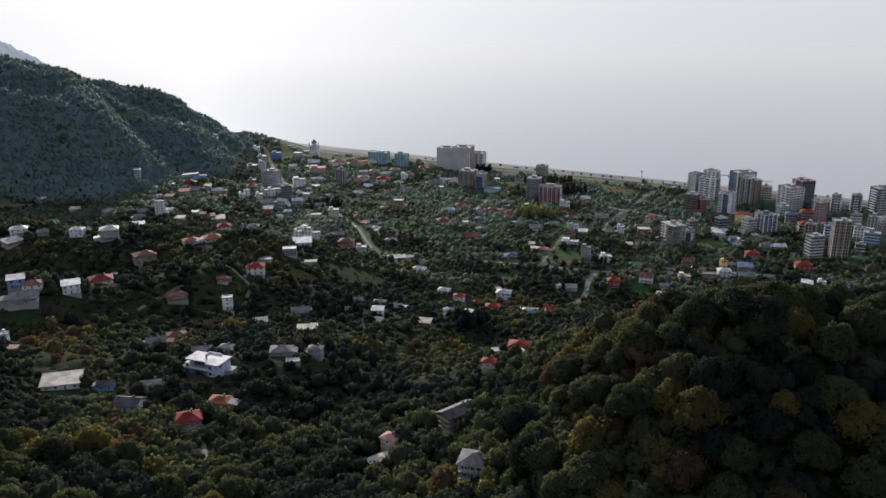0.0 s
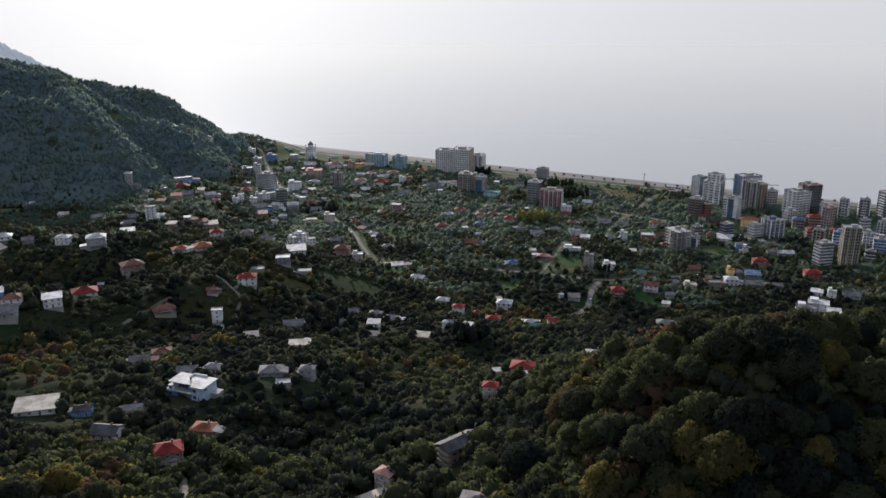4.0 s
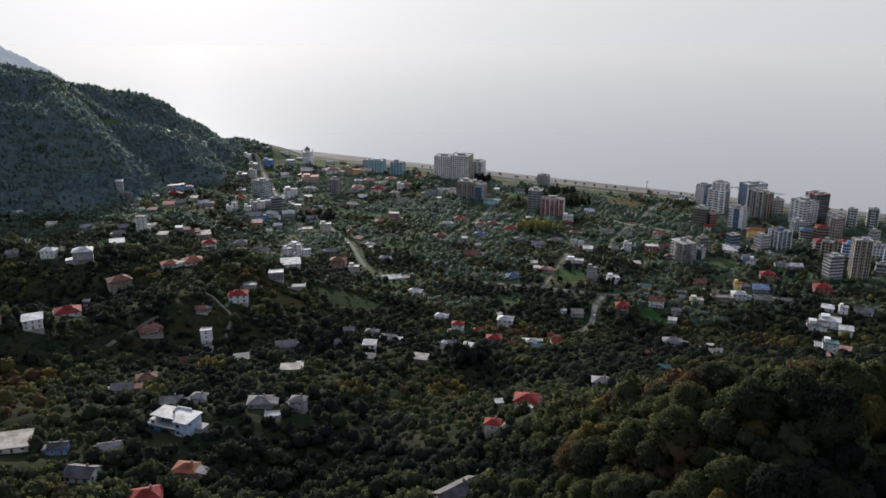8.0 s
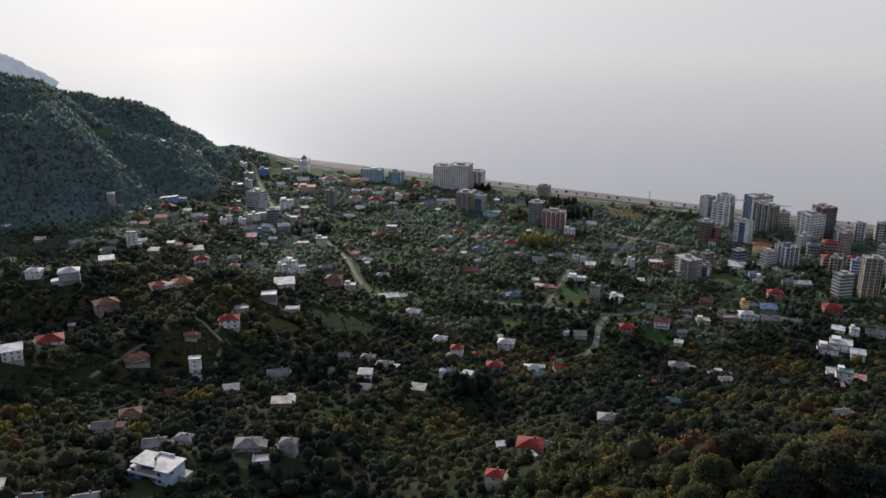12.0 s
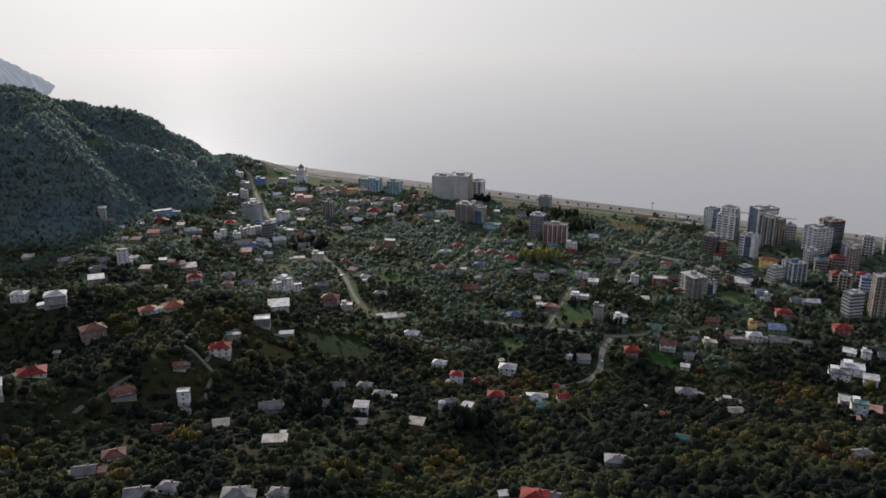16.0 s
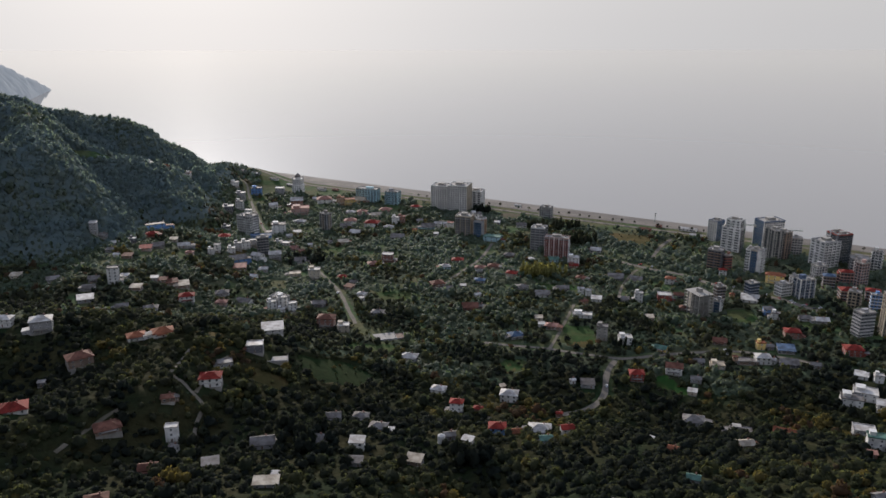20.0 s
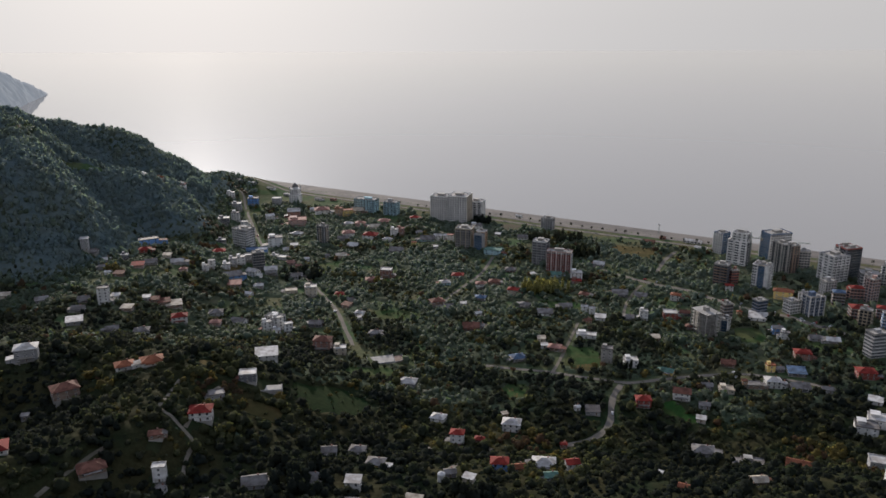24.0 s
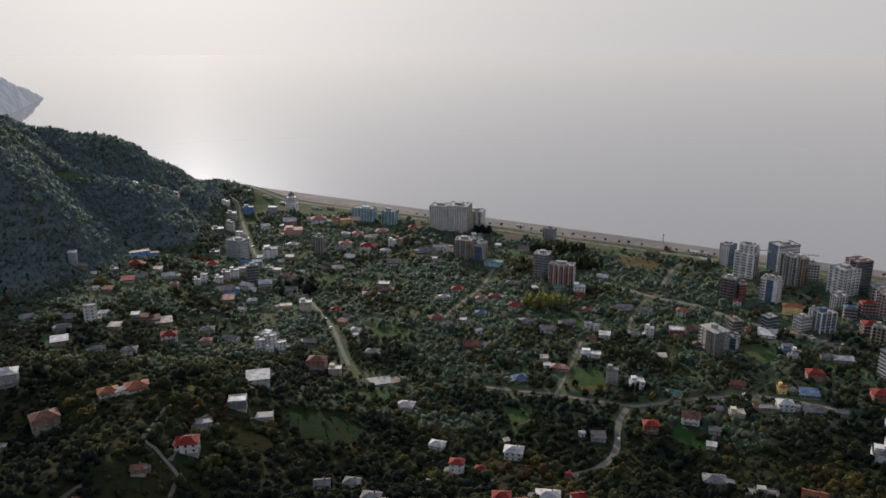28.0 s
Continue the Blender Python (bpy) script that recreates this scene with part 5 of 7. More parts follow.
house(-203.9, 1107.5, 12, 17.3, 13.5, 4, "flat", "white", "grey", group="town below the mountain")
house(16.3, 1125.1, -10, 8.4, 6.6, 3, "flat", "white", "pink", group="plain houses")
house(-64.2, 1127.3, -25, 10.8, 8.5, 1, "hip", "white", "white", group="plain houses")
house(-12.8, 1130.3, 0, 17.2, 13.4, 1, "gable", "teal", "slate", group="plain houses")
house(-122.1, 1132.6, 10, 12.7, 9.9, 1, "gable", "grey", "slate", group="town below the mountain")
house(11.3, 1132.6, 0, 8.7, 6.8, 2, "gable", "white", "white", group="plain houses")
house(0.3, 1133.0, 0, 9.5, 7.4, 2, "gable", "white", "white", group="plain houses")
house(110.0, 1134.3, -12, 12.2, 9.5, 1, "gable", "white", "slate", group="plain houses")
house(-86.9, 1138.9, -12, 17.8, 13.9, 2, "hip", "white", "red", group="plain houses")
house(-116.7, 1150.3, 5, 15.3, 11.9, 2, "hip", "white", "pink", group="town below the mountain")
house(79.0, 1150.3, -15, 7.2, 5.6, 1, "shed", "grey", "white", group="plain houses")
house(-56.8, 1152.1, 0, 9.9, 7.8, 3, "flat", "white", "white", group="plain houses")
house(-48.8, 1157.2, 0, 9.3, 7.3, 3, "flat", "brick", "pink", group="plain houses")
house(-184.7, 1158.5, -15, 12.1, 9.4, 1, "hip", "white", "white", group="town below the mountain")
house(-25.0, 1159.9, 10, 8.1, 6.3, 1, "gable", "grey", "grey", group="plain houses")
house(51.9, 1173.2, 5, 14.4, 11.2, 3, "flat", "white", "slate", group="plain houses")
house(-285.6, 1178.1, 15, 14.0, 10.9, 3, "flat", "dark", "white", group="town below the mountain")
house(-84.8, 1190.1, 0, 13.0, 10.2, 1, "gable", "cream", "tan", group="plain houses")
house(-105.4, 1196.9, 0, 13.0, 10.1, 2, "hip", "pink", "pink", group="plain houses")
house(-265.4, 1205.6, 10, 9.9, 7.7, 2, "flat", "white", "white", group="town below the mountain")
house(-122.7, 1206.8, -10, 11.8, 9.2, 1, "hip", "cream", "white", group="town below the mountain")
house(-193.0, 1208.5, 8, 24.4, 19.0, 3, "flat", "pink", "pink", group="town below the mountain")
house(-74.3, 1218.1, -5, 16.3, 12.7, 1, "hip", "brown", "pink", group="plain houses")
house(-281.1, 1223.0, 0, 10.4, 8.1, 4, "flat", "white", "grey", group="town below the mountain")
house(-32.3, 1234.8, -10, 11.9, 9.3, 1, "hip", "white", "red", group="plain houses")
house(-236.4, 1235.2, 25, 11.3, 8.8, 2, "gable", "white", "white", group="town below the mountain")
house(-205.1, 1252.3, 8, 16.7, 13.1, 3, "gable", "brick", "white", group="town below the mountain")
house(-141.7, 1256.4, 0, 10.5, 8.2, 4, "flat", "orange", "orange", group="town below the mountain")
house(-128.9, 1258.0, 10, 14.8, 11.6, 3, "flat", "yellow", "orange", group="town below the mountain")
house(-168.2, 1272.2, 10, 20.4, 15.9, 2, "hip", "white", "pink", group="town below the mountain")
house(-292.1, 1276.6, 5, 12.9, 10.1, 3, "flat", "grey", "white", group="town below the mountain")
house(-116.4, 1280.7, -10, 19.0, 14.8, 1, "gable", "brown", "tan", group="town below the mountain")
house(-181.5, 1284.6, 0, 9.9, 7.7, 1, "gable", "white", "white", group="town below the mountain")
house(-308.3, 1309.4, 10, 11.5, 9.0, 2, "flat", "white", "white", group="town below the mountain")
house(-242.2, 1319.9, 0, 13.0, 10.1, 4, "flat", "grey", "white", group="town below the mountain")
house(-278.5, 1321.7, 5, 15.1, 11.8, 4, "flat", "blue", "grey", group="town below the mountain")

# houses seen only from afar, at the edges of the valley
house(-365.9, 663.0, 21, 13.3, 9.4, 2, "hip", "white", "white", group="ridge village")
house(-364.0, 646.3, 58, 14.4, 11.2, 1, "shed", "brown", "tan", group="ridge village")
house(-344.8, 662.1, 18, 8.8, 6.6, 1, "gable", "grey", "grey", group="ridge village")
house(-313.3, 658.1, 4, 11.0, 8.2, 2, "hip", "white", "white", group="ridge village")
house(-250.1, 417.7, 15, 6.2, 5.1, 2, "flat", "white", "white", group="ridge village", near=True)
house(-451.7, 876.1, 42, 8.6, 6.8, 1, "gable", "grey", "white", group="ridge village")
house(-384.0, 1166.0, 32, 12.3, 9.8, 2, "flat", "white", "white", group="ridge village", near=True)
house(-366.0, 1176.0, 46, 11.3, 9.4, 1, "hip", "cream", "orange", group="ridge village", near=True)
house(-347.0, 1210.0, 0, 9.4, 7.8, 2, "flat", "white", "pink", group="ridge village", near=True)

# tower blocks by the shore
high_rise(341, 1059, -56, "white and grey high-rise with a dark blue glass side", [
    (-12.6, 0, 0, 14.0, 0, 8, "white", "navy", ((0, "fins", "white", None), (1, "glass", "navy", M_BLUEGLASS)))])
high_rise(352, 1012, -40, "white high-rise with broad bands and dark balconies", [
    (-22, 0, 0, 13.5, 0, 9, "white", "white", ((0, "strips", "white", None), (1, "balcony", "dark", None))),
    (-18, -1.5, 1.5, 12, 9, 3, "white", "white", ((0, "strips", "white", None), (1, "balcony", "grey", None)))])
high_rise(388, 1033, -76, "high-rise with a navy glass front and a white windowed side", [
    (-19.5, 0, 0, 28, 0, 10, "white", "navy", ((0, "glass", "white", M_BLUEGLASS), (1, "grid", "white", None)))])
high_rise(381, 980, -70, "unfinished high-rise of raw brownish concrete", [
    (-18, 0, 0, 9.5, 0, 11, "concrete", "concrete", ((0, "raw", "concrete", None), (1, "raw", "concrete", None))),
    (-16, -1.0, 9.6, 23, 0, 10, "brown", "concrete", ((0, "raw", "concrete", None), (1, "raw", "concrete", None)))])
high_rise(345, 930, -39, "white apartment block with a tall blue glass strip", [
    (-16.9, -12.4, 0, 14, 0, 8, "white", "white", ((0, "grid", "white", None),)),
    (-12.35, -3.55, 0.5, 13.5, 0, 8, "white", "cream", ((0, "glass", "white", M_BLUEGLASS),)),
    (-3.5, 0, 0, 14, 0, 8, "white", "white", ((1, "grid", "white", None),))])
high_rise(307, 943, -35, "dark brown apartment block with balconies all across", [
    (-14.9, 0, 0, 12.5, 0, 7, "dark", "concrete", ((0, "balcony", "brown", None), (1, "grid", "dark", None)))])
high_rise(423, 952, -70, "white apartment block with dark window strips between piers", [
    (-20.5, 0, 0, 22, 0, 9, "white", "grey", ((0, "strips", "white", None), (1, "balcony", "white", None)))])
high_rise(440, 962, -77, "black glass high-rise with a red rimmed roof and white edge", [
    (-18, -10.5, 0, 19, 0, 11, "white", "red", ((0, "strips", "white", None),)),
    (-10.4, 0, 0.3, 20, 0, 11, "dark", "red", ((0, "glass", "dark", M_GLASS), (1, "glass", "dark", M_GLASS)))])
tower(316.2, 949.8, 12, 8.4, 6.3, 5, "band", "brick", "red", group="tower blocks")
tower(456.1, 939.4, -18, 18.5, 13.9, 5, "band", "grey", "concrete", group="tower blocks")
tower(342.6, 864.5, 20, 12.7, 9.5, 4, "band", "white", "white", group="tower blocks")
tower(360.4, 859.5, 12, 15.9, 11.9, 6, "ribbed", "navy", "white", group="tower blocks")
tower(400.3, 913.5, 12, 12.6, 9.4, 5, "band", "white", "grey", group="tower blocks")
tower(397.8, 885.5, -18, 11.3, 8.5, 4, "band", "brown", "grey", group="tower blocks", roofing="blue")
tower(309.1, 859.3, 20, 10.9, 8.2, 5, "band", "navy", "grey", group="tower blocks")
tower(244.6, 821.0, 20, 16.6, 22.2, 7, "frame", "concrete", "concrete", group="tower blocks")
tower(274.8, 851.7, 12, 9.1, 6.8, 5, "band", "brown", "grey", group="tower blocks")
tower(263.7, 823.2, -34, 8.8, 6.7, 4, "panel", "white", "blue", group="tower blocks")
tower(421.8, 901.2, -26, 14.2, 10.6, 3, "band", "brick", "pink", group="tower blocks", roofing="red")
tower(353.4, 867.2, 12, 6.8, 5.1, 6, "band", "white", "grey", group="tower blocks")
tower(417.6, 1009.3, -12, 12.0, 9.0, 6, "band", "grey", "grey", group="tower blocks")
tower(433.2, 890.4, 20, 10.5, 7.9, 8, "band", "pink", "grey", group="tower blocks")
tower(396.1, 829.9, -34, 10.5, 7.9, 5, "balcony", "beige", "beige", group="tower blocks")
tower(369.5, 762.4, 12, 14.1, 10.6, 7, "band", "grey", "white", group="tower blocks")
tower(393.6, 761.6, -12, 14.9, 11.2, 12, "ribbed", "beige", "cream", group="tower blocks")
tower(400.6, 850.2, -12, 16.6, 12.5, 3, "band", "brick", "grey", group="tower blocks", roofing="red")
tower(411.4, 820.8, -18, 8.9, 6.7, 5, "band", "blue", "white", group="tower blocks")
tower(477.1, 943.8, -34, 9.9, 7.4, 7, "balcony", "white", "white", group="tower blocks")
tower(500.6, 942.6, -26, 11.0, 8.2, 7, "balcony", "grey", "white", group="tower blocks")
tower(529.2, 940.2, 12, 21.8, 16.3, 10, "balcony", "grey", "white", group="tower blocks")
tower(440.9, 909.5, -34, 10.6, 8.0, 7, "balcony", "white", "grey", group="tower blocks")
tower(421.4, 898.0, -12, 12.6, 9.4, 4, "band", "brick", "pink", group="tower blocks", roofing="red")
tower(480.2, 859.0, -34, 13.1, 9.8, 5, "band", "white", "grey", group="tower blocks")
tower(464.3, 869.4, 20, 9.2, 6.9, 5, "band", "grey", "white", group="tower blocks")
tower(449.0, 804.2, -26, 15.1, 11.3, 4, "band", "blue", "white", group="tower blocks")
tower(447.4, 825.0, -26, 12.6, 9.4, 4, "band", "white", "white", group="tower blocks")
tower(423.0, 847.3, -26, 12.9, 9.7, 3, "band", "brick", "grey", group="tower blocks", roofing="red")
tower(482.8, 846.1, 12, 8.9, 6.7, 5, "band", "white", "red", group="tower blocks")
tower(421.3, 772.8, -26, 9.1, 6.8, 3, "band", "dark", "white", group="tower blocks")

house(350, 902, -24, 18, 9, 3, "hip", "yellow", "orange", group="tower blocks")

# blocks of flats of the plain
high_rise(40, 1209, -18, "stepped cream hotel-like block with tall white fins and a low wing", [
    (-27.5, 0, 0, 26, 0, 12, "white", "white", ((0, "fins", "white", None), (1, "fins", "cream", None))),
    (-54, -27.9, 5, 25, 0, 11, "cream", "white", ((0, "fins", "white", None),)),
    (-6, 14, 26.4, 45, 0, 8, "grey", "white", ((0, "strips", "white", None), (1, "fins", "white", None)))], group="apartment blocks")
high_rise(41, 1088, -17, "cream apartment block with balconies and a pale flat roof", [
    (-20, 0, 0, 17, 0, 8, "beige", "cream", ((0, "balcony", "grey", None), (1, "grid", "beige", None)))], group="apartment blocks")
high_rise(55, 1082, -28, "apartment block with a blue glass front and an orange side", [
    (-12, -0.1, 0, 7, 0, 6, "grey", "grey", ((0, "glass", "grey", M_BLUEGLASS),)),
    (-12, 0, 7.1, 13, 0, 7, "orange", "white", ((1, "strips", "orange", None),))], group="apartment blocks")
high_rise(124, 1016, -22, "grey apartment block with balconies and a ragged roof", [
    (-16.3, 0, 0, 14, 0, 9, "grey", "white", ((0, "balcony", "grey", None), (1, "glass", "dark", None)))], group="apartment blocks")
high_rise(149, 993, -17, "apartment block with brick red fields between white piers", [
    (-27.5, 0, 0, 12, 0, 7, "white", "pink", ((0, "balcony", "red", None), (1, "grid", "white", None)))], group="apartment blocks")
tower(148.3, 1180.7, -26, 15.4, 11.6, 5, "band", "white", "dark", group="apartment blocks")
tower(-104.1, 1284.2, -20, 32.3, 14.0, 6, "ribbed", "teal", "teal", group="apartment blocks")
tower(-66.3, 1263.3, -20, 19.1, 12.0, 6, "ribbed", "teal", "teal", group="apartment blocks")
tower(-145.8, 1122.6, -34, 12.3, 9.3, 7, "balcony", "grey", "beige", group="apartment blocks")
tower(-239.5, 1094.1, -30, 21.8, 16.3, 8, "balcony", "white", "white", group="apartment blocks")
tower(-199.5, 991.9, 20, 12.7, 9.5, 6, "band", "dark", "concrete", group="apartment blocks")
tower(-149.0, 825.6, -26, 16.0, 9.9, 3, "band", "white", "grey", group="apartment blocks")

# lanes and roads
ribbon("track", ((-142, 617), (-146, 606), (-147, 593), (-148, 578), (-149, 564)), 2.2, M_TRACK, "short gravel drive to a hill house")
ribbon("track", ((-167, 615), (-168, 603), (-168, 586), (-167, 575), (-159, 570), (-152, 564), (-147, 560), (-142, 555), (-142, 547), (-142, 535), (-137, 515)), 2.2, M_TRACK, "gravel track winding over the ridge")
ribbon("track", ((-202, 492), (-198, 506), (-192, 519), (-188, 528), (-184, 534)), 2.0, M_TRACK, "dark hillside track below the ridge")
ribbon("road", ((-332, 1388), (-299, 1344), (-289, 1312), (-269, 1250), (-248, 1187), (-228, 1128), (-208, 1075), (-183, 1042), (-156, 999), (-139, 962), (-124, 926), (-110, 893), (-98, 863), (-90, 837), (-83, 810), (-77, 790), (-73, 775)), 3.6, M_ROAD, "pale village road from the beach through the plain")
ribbon("road", ((39, 741), (53, 737), (71, 733), (92, 728), (110, 721), (132, 715), (148, 711), (167, 715), (187, 721), (207, 727), (237, 735), (260, 734), (280, 726), (298, 716), (311, 706)), 3.8, M_ROAD, "pale lane across the plain")
ribbon("road", ((143, 708), (134, 692), (128, 673), (124, 656), (115, 639), (102, 626), (86, 617)), 4.6, M_ROAD, "curved asphalt road between groves")
ribbon("lane", ((39, 614), (28, 602), (18, 584), (7, 559)), 3.0, M_ROAD, "narrow lane past the red-roofed houses")
ribbon("lane", ((92, 728), (100, 747), (112, 779), (123, 809), (129, 828)), 2.6, M_TRACK, "narrow dirt lane between orchards")
ribbon("road", ((176, 1018), (193, 990), (213, 968), (238, 945), (261, 931), (275, 911), (295, 886), (313, 866), (337, 852), (350, 831), (370, 808)), 7.0, M_ROAD, "wide main road through the town")
ribbon("road", ((66, 1054), (50, 992), (30, 944), (15, 909), (6, 884)), 3.6, M_ROAD, "village road between orchards")
ribbon("lane", ((51, 988), (68, 971), (89, 946)), 3.0, M_TRACK, "dirt lane past the orchards")
ribbon("road", ((-52, 1178), (-35, 1206), (-11, 1185), (15, 1156)), 3.6, M_ROAD, "village road beside the tall hotel")
ribbon("road", ((246, 991), (257, 1015), (270, 1041), (290, 1072)), 4.2, M_ROAD, "side road to the beach")
ribbon("lane", ((179, 861), (190, 894), (206, 928), (218, 947)), 3.0, M_TRACK, "pale lane between gardens")
ribbon("track", ((-28, 244), (-28, 253), (-27, 258)), 2.6, M_TRACK, "dirt track in the ravine")
ribbon("track", ((25, 342), (27, 352), (30, 361), (33, 369)), 1.8, M_TRACK, "steep footpath between houses")
ribbon("track", ((-91, 264), (-94, 275), (-98, 285)), 3.0, M_TRACK, "steep concrete drive below a red-roofed house")
ribbon("meadow_strip", ((-486, 1104), (-466, 1100), (-447, 1101), (-428, 1110), (-412, 1120)), 7, M_PLAIN, "narrow grassy clearing along the mountain side")
ribbon("road", [(x, float(coast_y(np.array(x))) - 74) for x in range(-330, 640, 60)], 7, M_ROAD, "promenade road of worn asphalt behind the beach")

# open fields
field(173.4, 673.1, 10, 11, 0, M_BRIGHT, "bright green meadow")
field(122.4, 756.2, 16, 22, 0, M_LAWN, "grassy field between lanes")
field(61.7, 698.3, 11, 14, 0, M_LAWN, "sloping grass field")
field(-157, 642, 7, 6, 10, M_DRY, "dry grass on the ridge")
field(-114, 605, 13, 12, 0, M_DRY, "yellow dry grass slope")
field(239, 1071, 32, 28, -10, M_DRY, "wide dry grass field by the beach")
field(99, 1186, 17, 21, -15, M_SOIL, "bare soil lot")
field(282.9, 811.4, 15, 22, 0, M_LAWN, "rough grass between blocks")
field(-127.7, 1014.8, 18, 19, 0, M_LAWN, "green field by the village")
field(-56.7, 717.8, 18, 11, 0, M_LAWN, "bright green terrace")
field(-277, 1392, 20, 19, -15, M_LAWN, "grassy flat behind the beach")
field(-261, 1282, 11, 31, 0, M_LAWN, "meadow beside the straight road")
field(52.8, 693.6, 7, 10, 0, M_DRY, "dry slope")
field(-49.6, 966.0, 15, 14, 0, M_LAWN, "green plot")
field(-37.2, 845.3, 27, 15, 0, M_LAWN, "rough pasture")
field(117.8, 735.9, 11, 6, 0, M_DRY, "mown field")
field(122.4, 876.7, 28, 14, 0, M_LAWN, "grove clearing")
field(340, 791, 20, 12, 0, M_LAWN, "vacant grassy lot")
field(-76, 649, 29, 23, 28, M_MEADOW, "smooth dark green meadow below the ridge")
field(-40.7, 720.6, 10, 11, 0, M_LAWN, "grassy orchard clearing")
field(-222.3, 968.7, 10, 13, 0, M_DRY, "dry grass beside the town lane")
field(184.2, 662.0, 10, 6, 0, M_BRIGHT, "garden lawn by a red roof")
field(-165.0, 775.6, 12, 9, 0, M_DRY, "dry grass among bushes")


# ---------------------------------------------------------------- landmarks and small things
def modern_house(x, y, rot):
    """White two-storey house with a broad flat roof, a blue recess and a terrace."""
    root = thing("house", x, y, rot, "modern white house with blue recess and broad flat roof", "house", "near village")
    root.matrix_basis = root.matrix_basis @ Matrix.Scale(0.88, 4)
    KEEP.append((x, y, 13.0))
    KEEP.append((x, y - 11, 8))
    part("plinth", Shape().box(-12.2, 11.2, -6.2, 6.2, -6, 0.2), WALL["concrete"], root)
    # pale blue plaster partly paints in the blue shade on this wall
    part("end_block", Shape().box(4.0, 11, -6, 6, 0.2, 7.6), WALL["shadeblue"], root, "end block plastered pale blue, partly to show blue shade")
    part("rear_wing", Shape().box(-11, 4.0, -1.5, 6, 0.2, 7.6), WALL["blue"], root, "blue painted recessed wall")
    part("lower_room", Shape().box(-12, -5.5, -6, -1.5, 0.2, 3.4), WALL["blue"], root)
    part("corner_room", Shape().box(-11.5, -8.2, -5.4, -1.5, 3.6, 6.2), WALL["white"], root)
    part("terrace", Shape().box(-12.4, 4.0, -6.4, -1.5, 3.4, 3.6), WALL["concrete"], root)
    t = Shape().box(-12.4, 4.0, -6.4, -6.25, 3.6, 4.5).box(-12.4, -12.25, -6.25, -1.5, 3.6, 4.5)
    part("terrace_wall", t, WALL["white"], root)
    part("roof", Shape().box(-11.8, 11.8, -4.6, 6.8, 7.6, 8.1).box(3.4, 11.8, -6.8, -4.6, 7.6, 8.1), ROOF["white"], root, "pale flat roof slab")
    p = Shape().box(-3.2, 5.2, 6.2, 6.7, 8.1, 9.0).box(-3.2, -2.8, 3.4, 6.2, 8.1, 9.0)
    part("parapet", p, WALL["white"], root)
    part("chimney", CHIMNEY, None, root, "", pose(-1.0, 0.5, 8.0))
    for u in (-6.6, -4.6, -2.6):
        part("window", WINDOW_DARK, None, root, "", pose(u, -1.5, 3.8) @ Matrix.Diagonal((1.5, 1, 2.5, 1)))
    for z in (0.9, 4.6):
        part("window", WINDOW_DARK, None, root, "", pose(5.6, -6, z) @ Matrix.Diagonal((2.0, 1, 1.9, 1)))
    part("window", WINDOW_DARK, None, root, "", pose(11, -3.4, 5.6, 0, 0, 90) @ Matrix.Diagonal((2.4, 1, 0.9, 1)))
    part("window", WINDOW_DARK, None, root, "", pose(-9.8, -5.4, 4.2) @ Matrix.Diagonal((1.8, 1, 1.4, 1)))
    part("window", WINDOW_DARK, None, root, "", pose(-10, -6, 1.0) @ Matrix.Diagonal((2.2, 1, 1.6, 1)))
    part("door", DOOR, None, root, "", pose(8.0, -6, 0.2))
    part("garage", Shape().box(11.0, 15.5, 0, 6, -4, 2.6), WALL["concrete"], root)
    return root


def gallery(root, w, y0, y1, z, posts, wall):
    """An open gallery along a front: floor slab, posts, and a rail with its bars."""
    part("gallery_floor", Shape().box(-w / 2, w / 2, y0, y1, z - 0.18, z), WALL[wall], root)
    part("handrail", Shape().box(-w / 2, w / 2, y0, y0 + 0.08, z + 0.95, z + 1.05), WALL["white"], root)
    bars = Shape()
    for i in range(int(w / 0.45) + 1):
        u = -w / 2 + 0.05 + (w - 0.1) * i / int(w / 0.45)
        bars.box(u - 0.02, u + 0.02, y0 + 0.02, y0 + 0.06, z, z + 0.95)
    tagged(part("rail_bars", bars, WALL["white"], root), kind="stuff")
    for i in range(posts):
        u = -w / 2 + 0.12 + (w - 0.24) * i / (posts - 1)
        part("post", Shape().box(u - 0.12, u + 0.12, y0, y0 + 0.22, z, z + 2.72), WALL["white"], root)


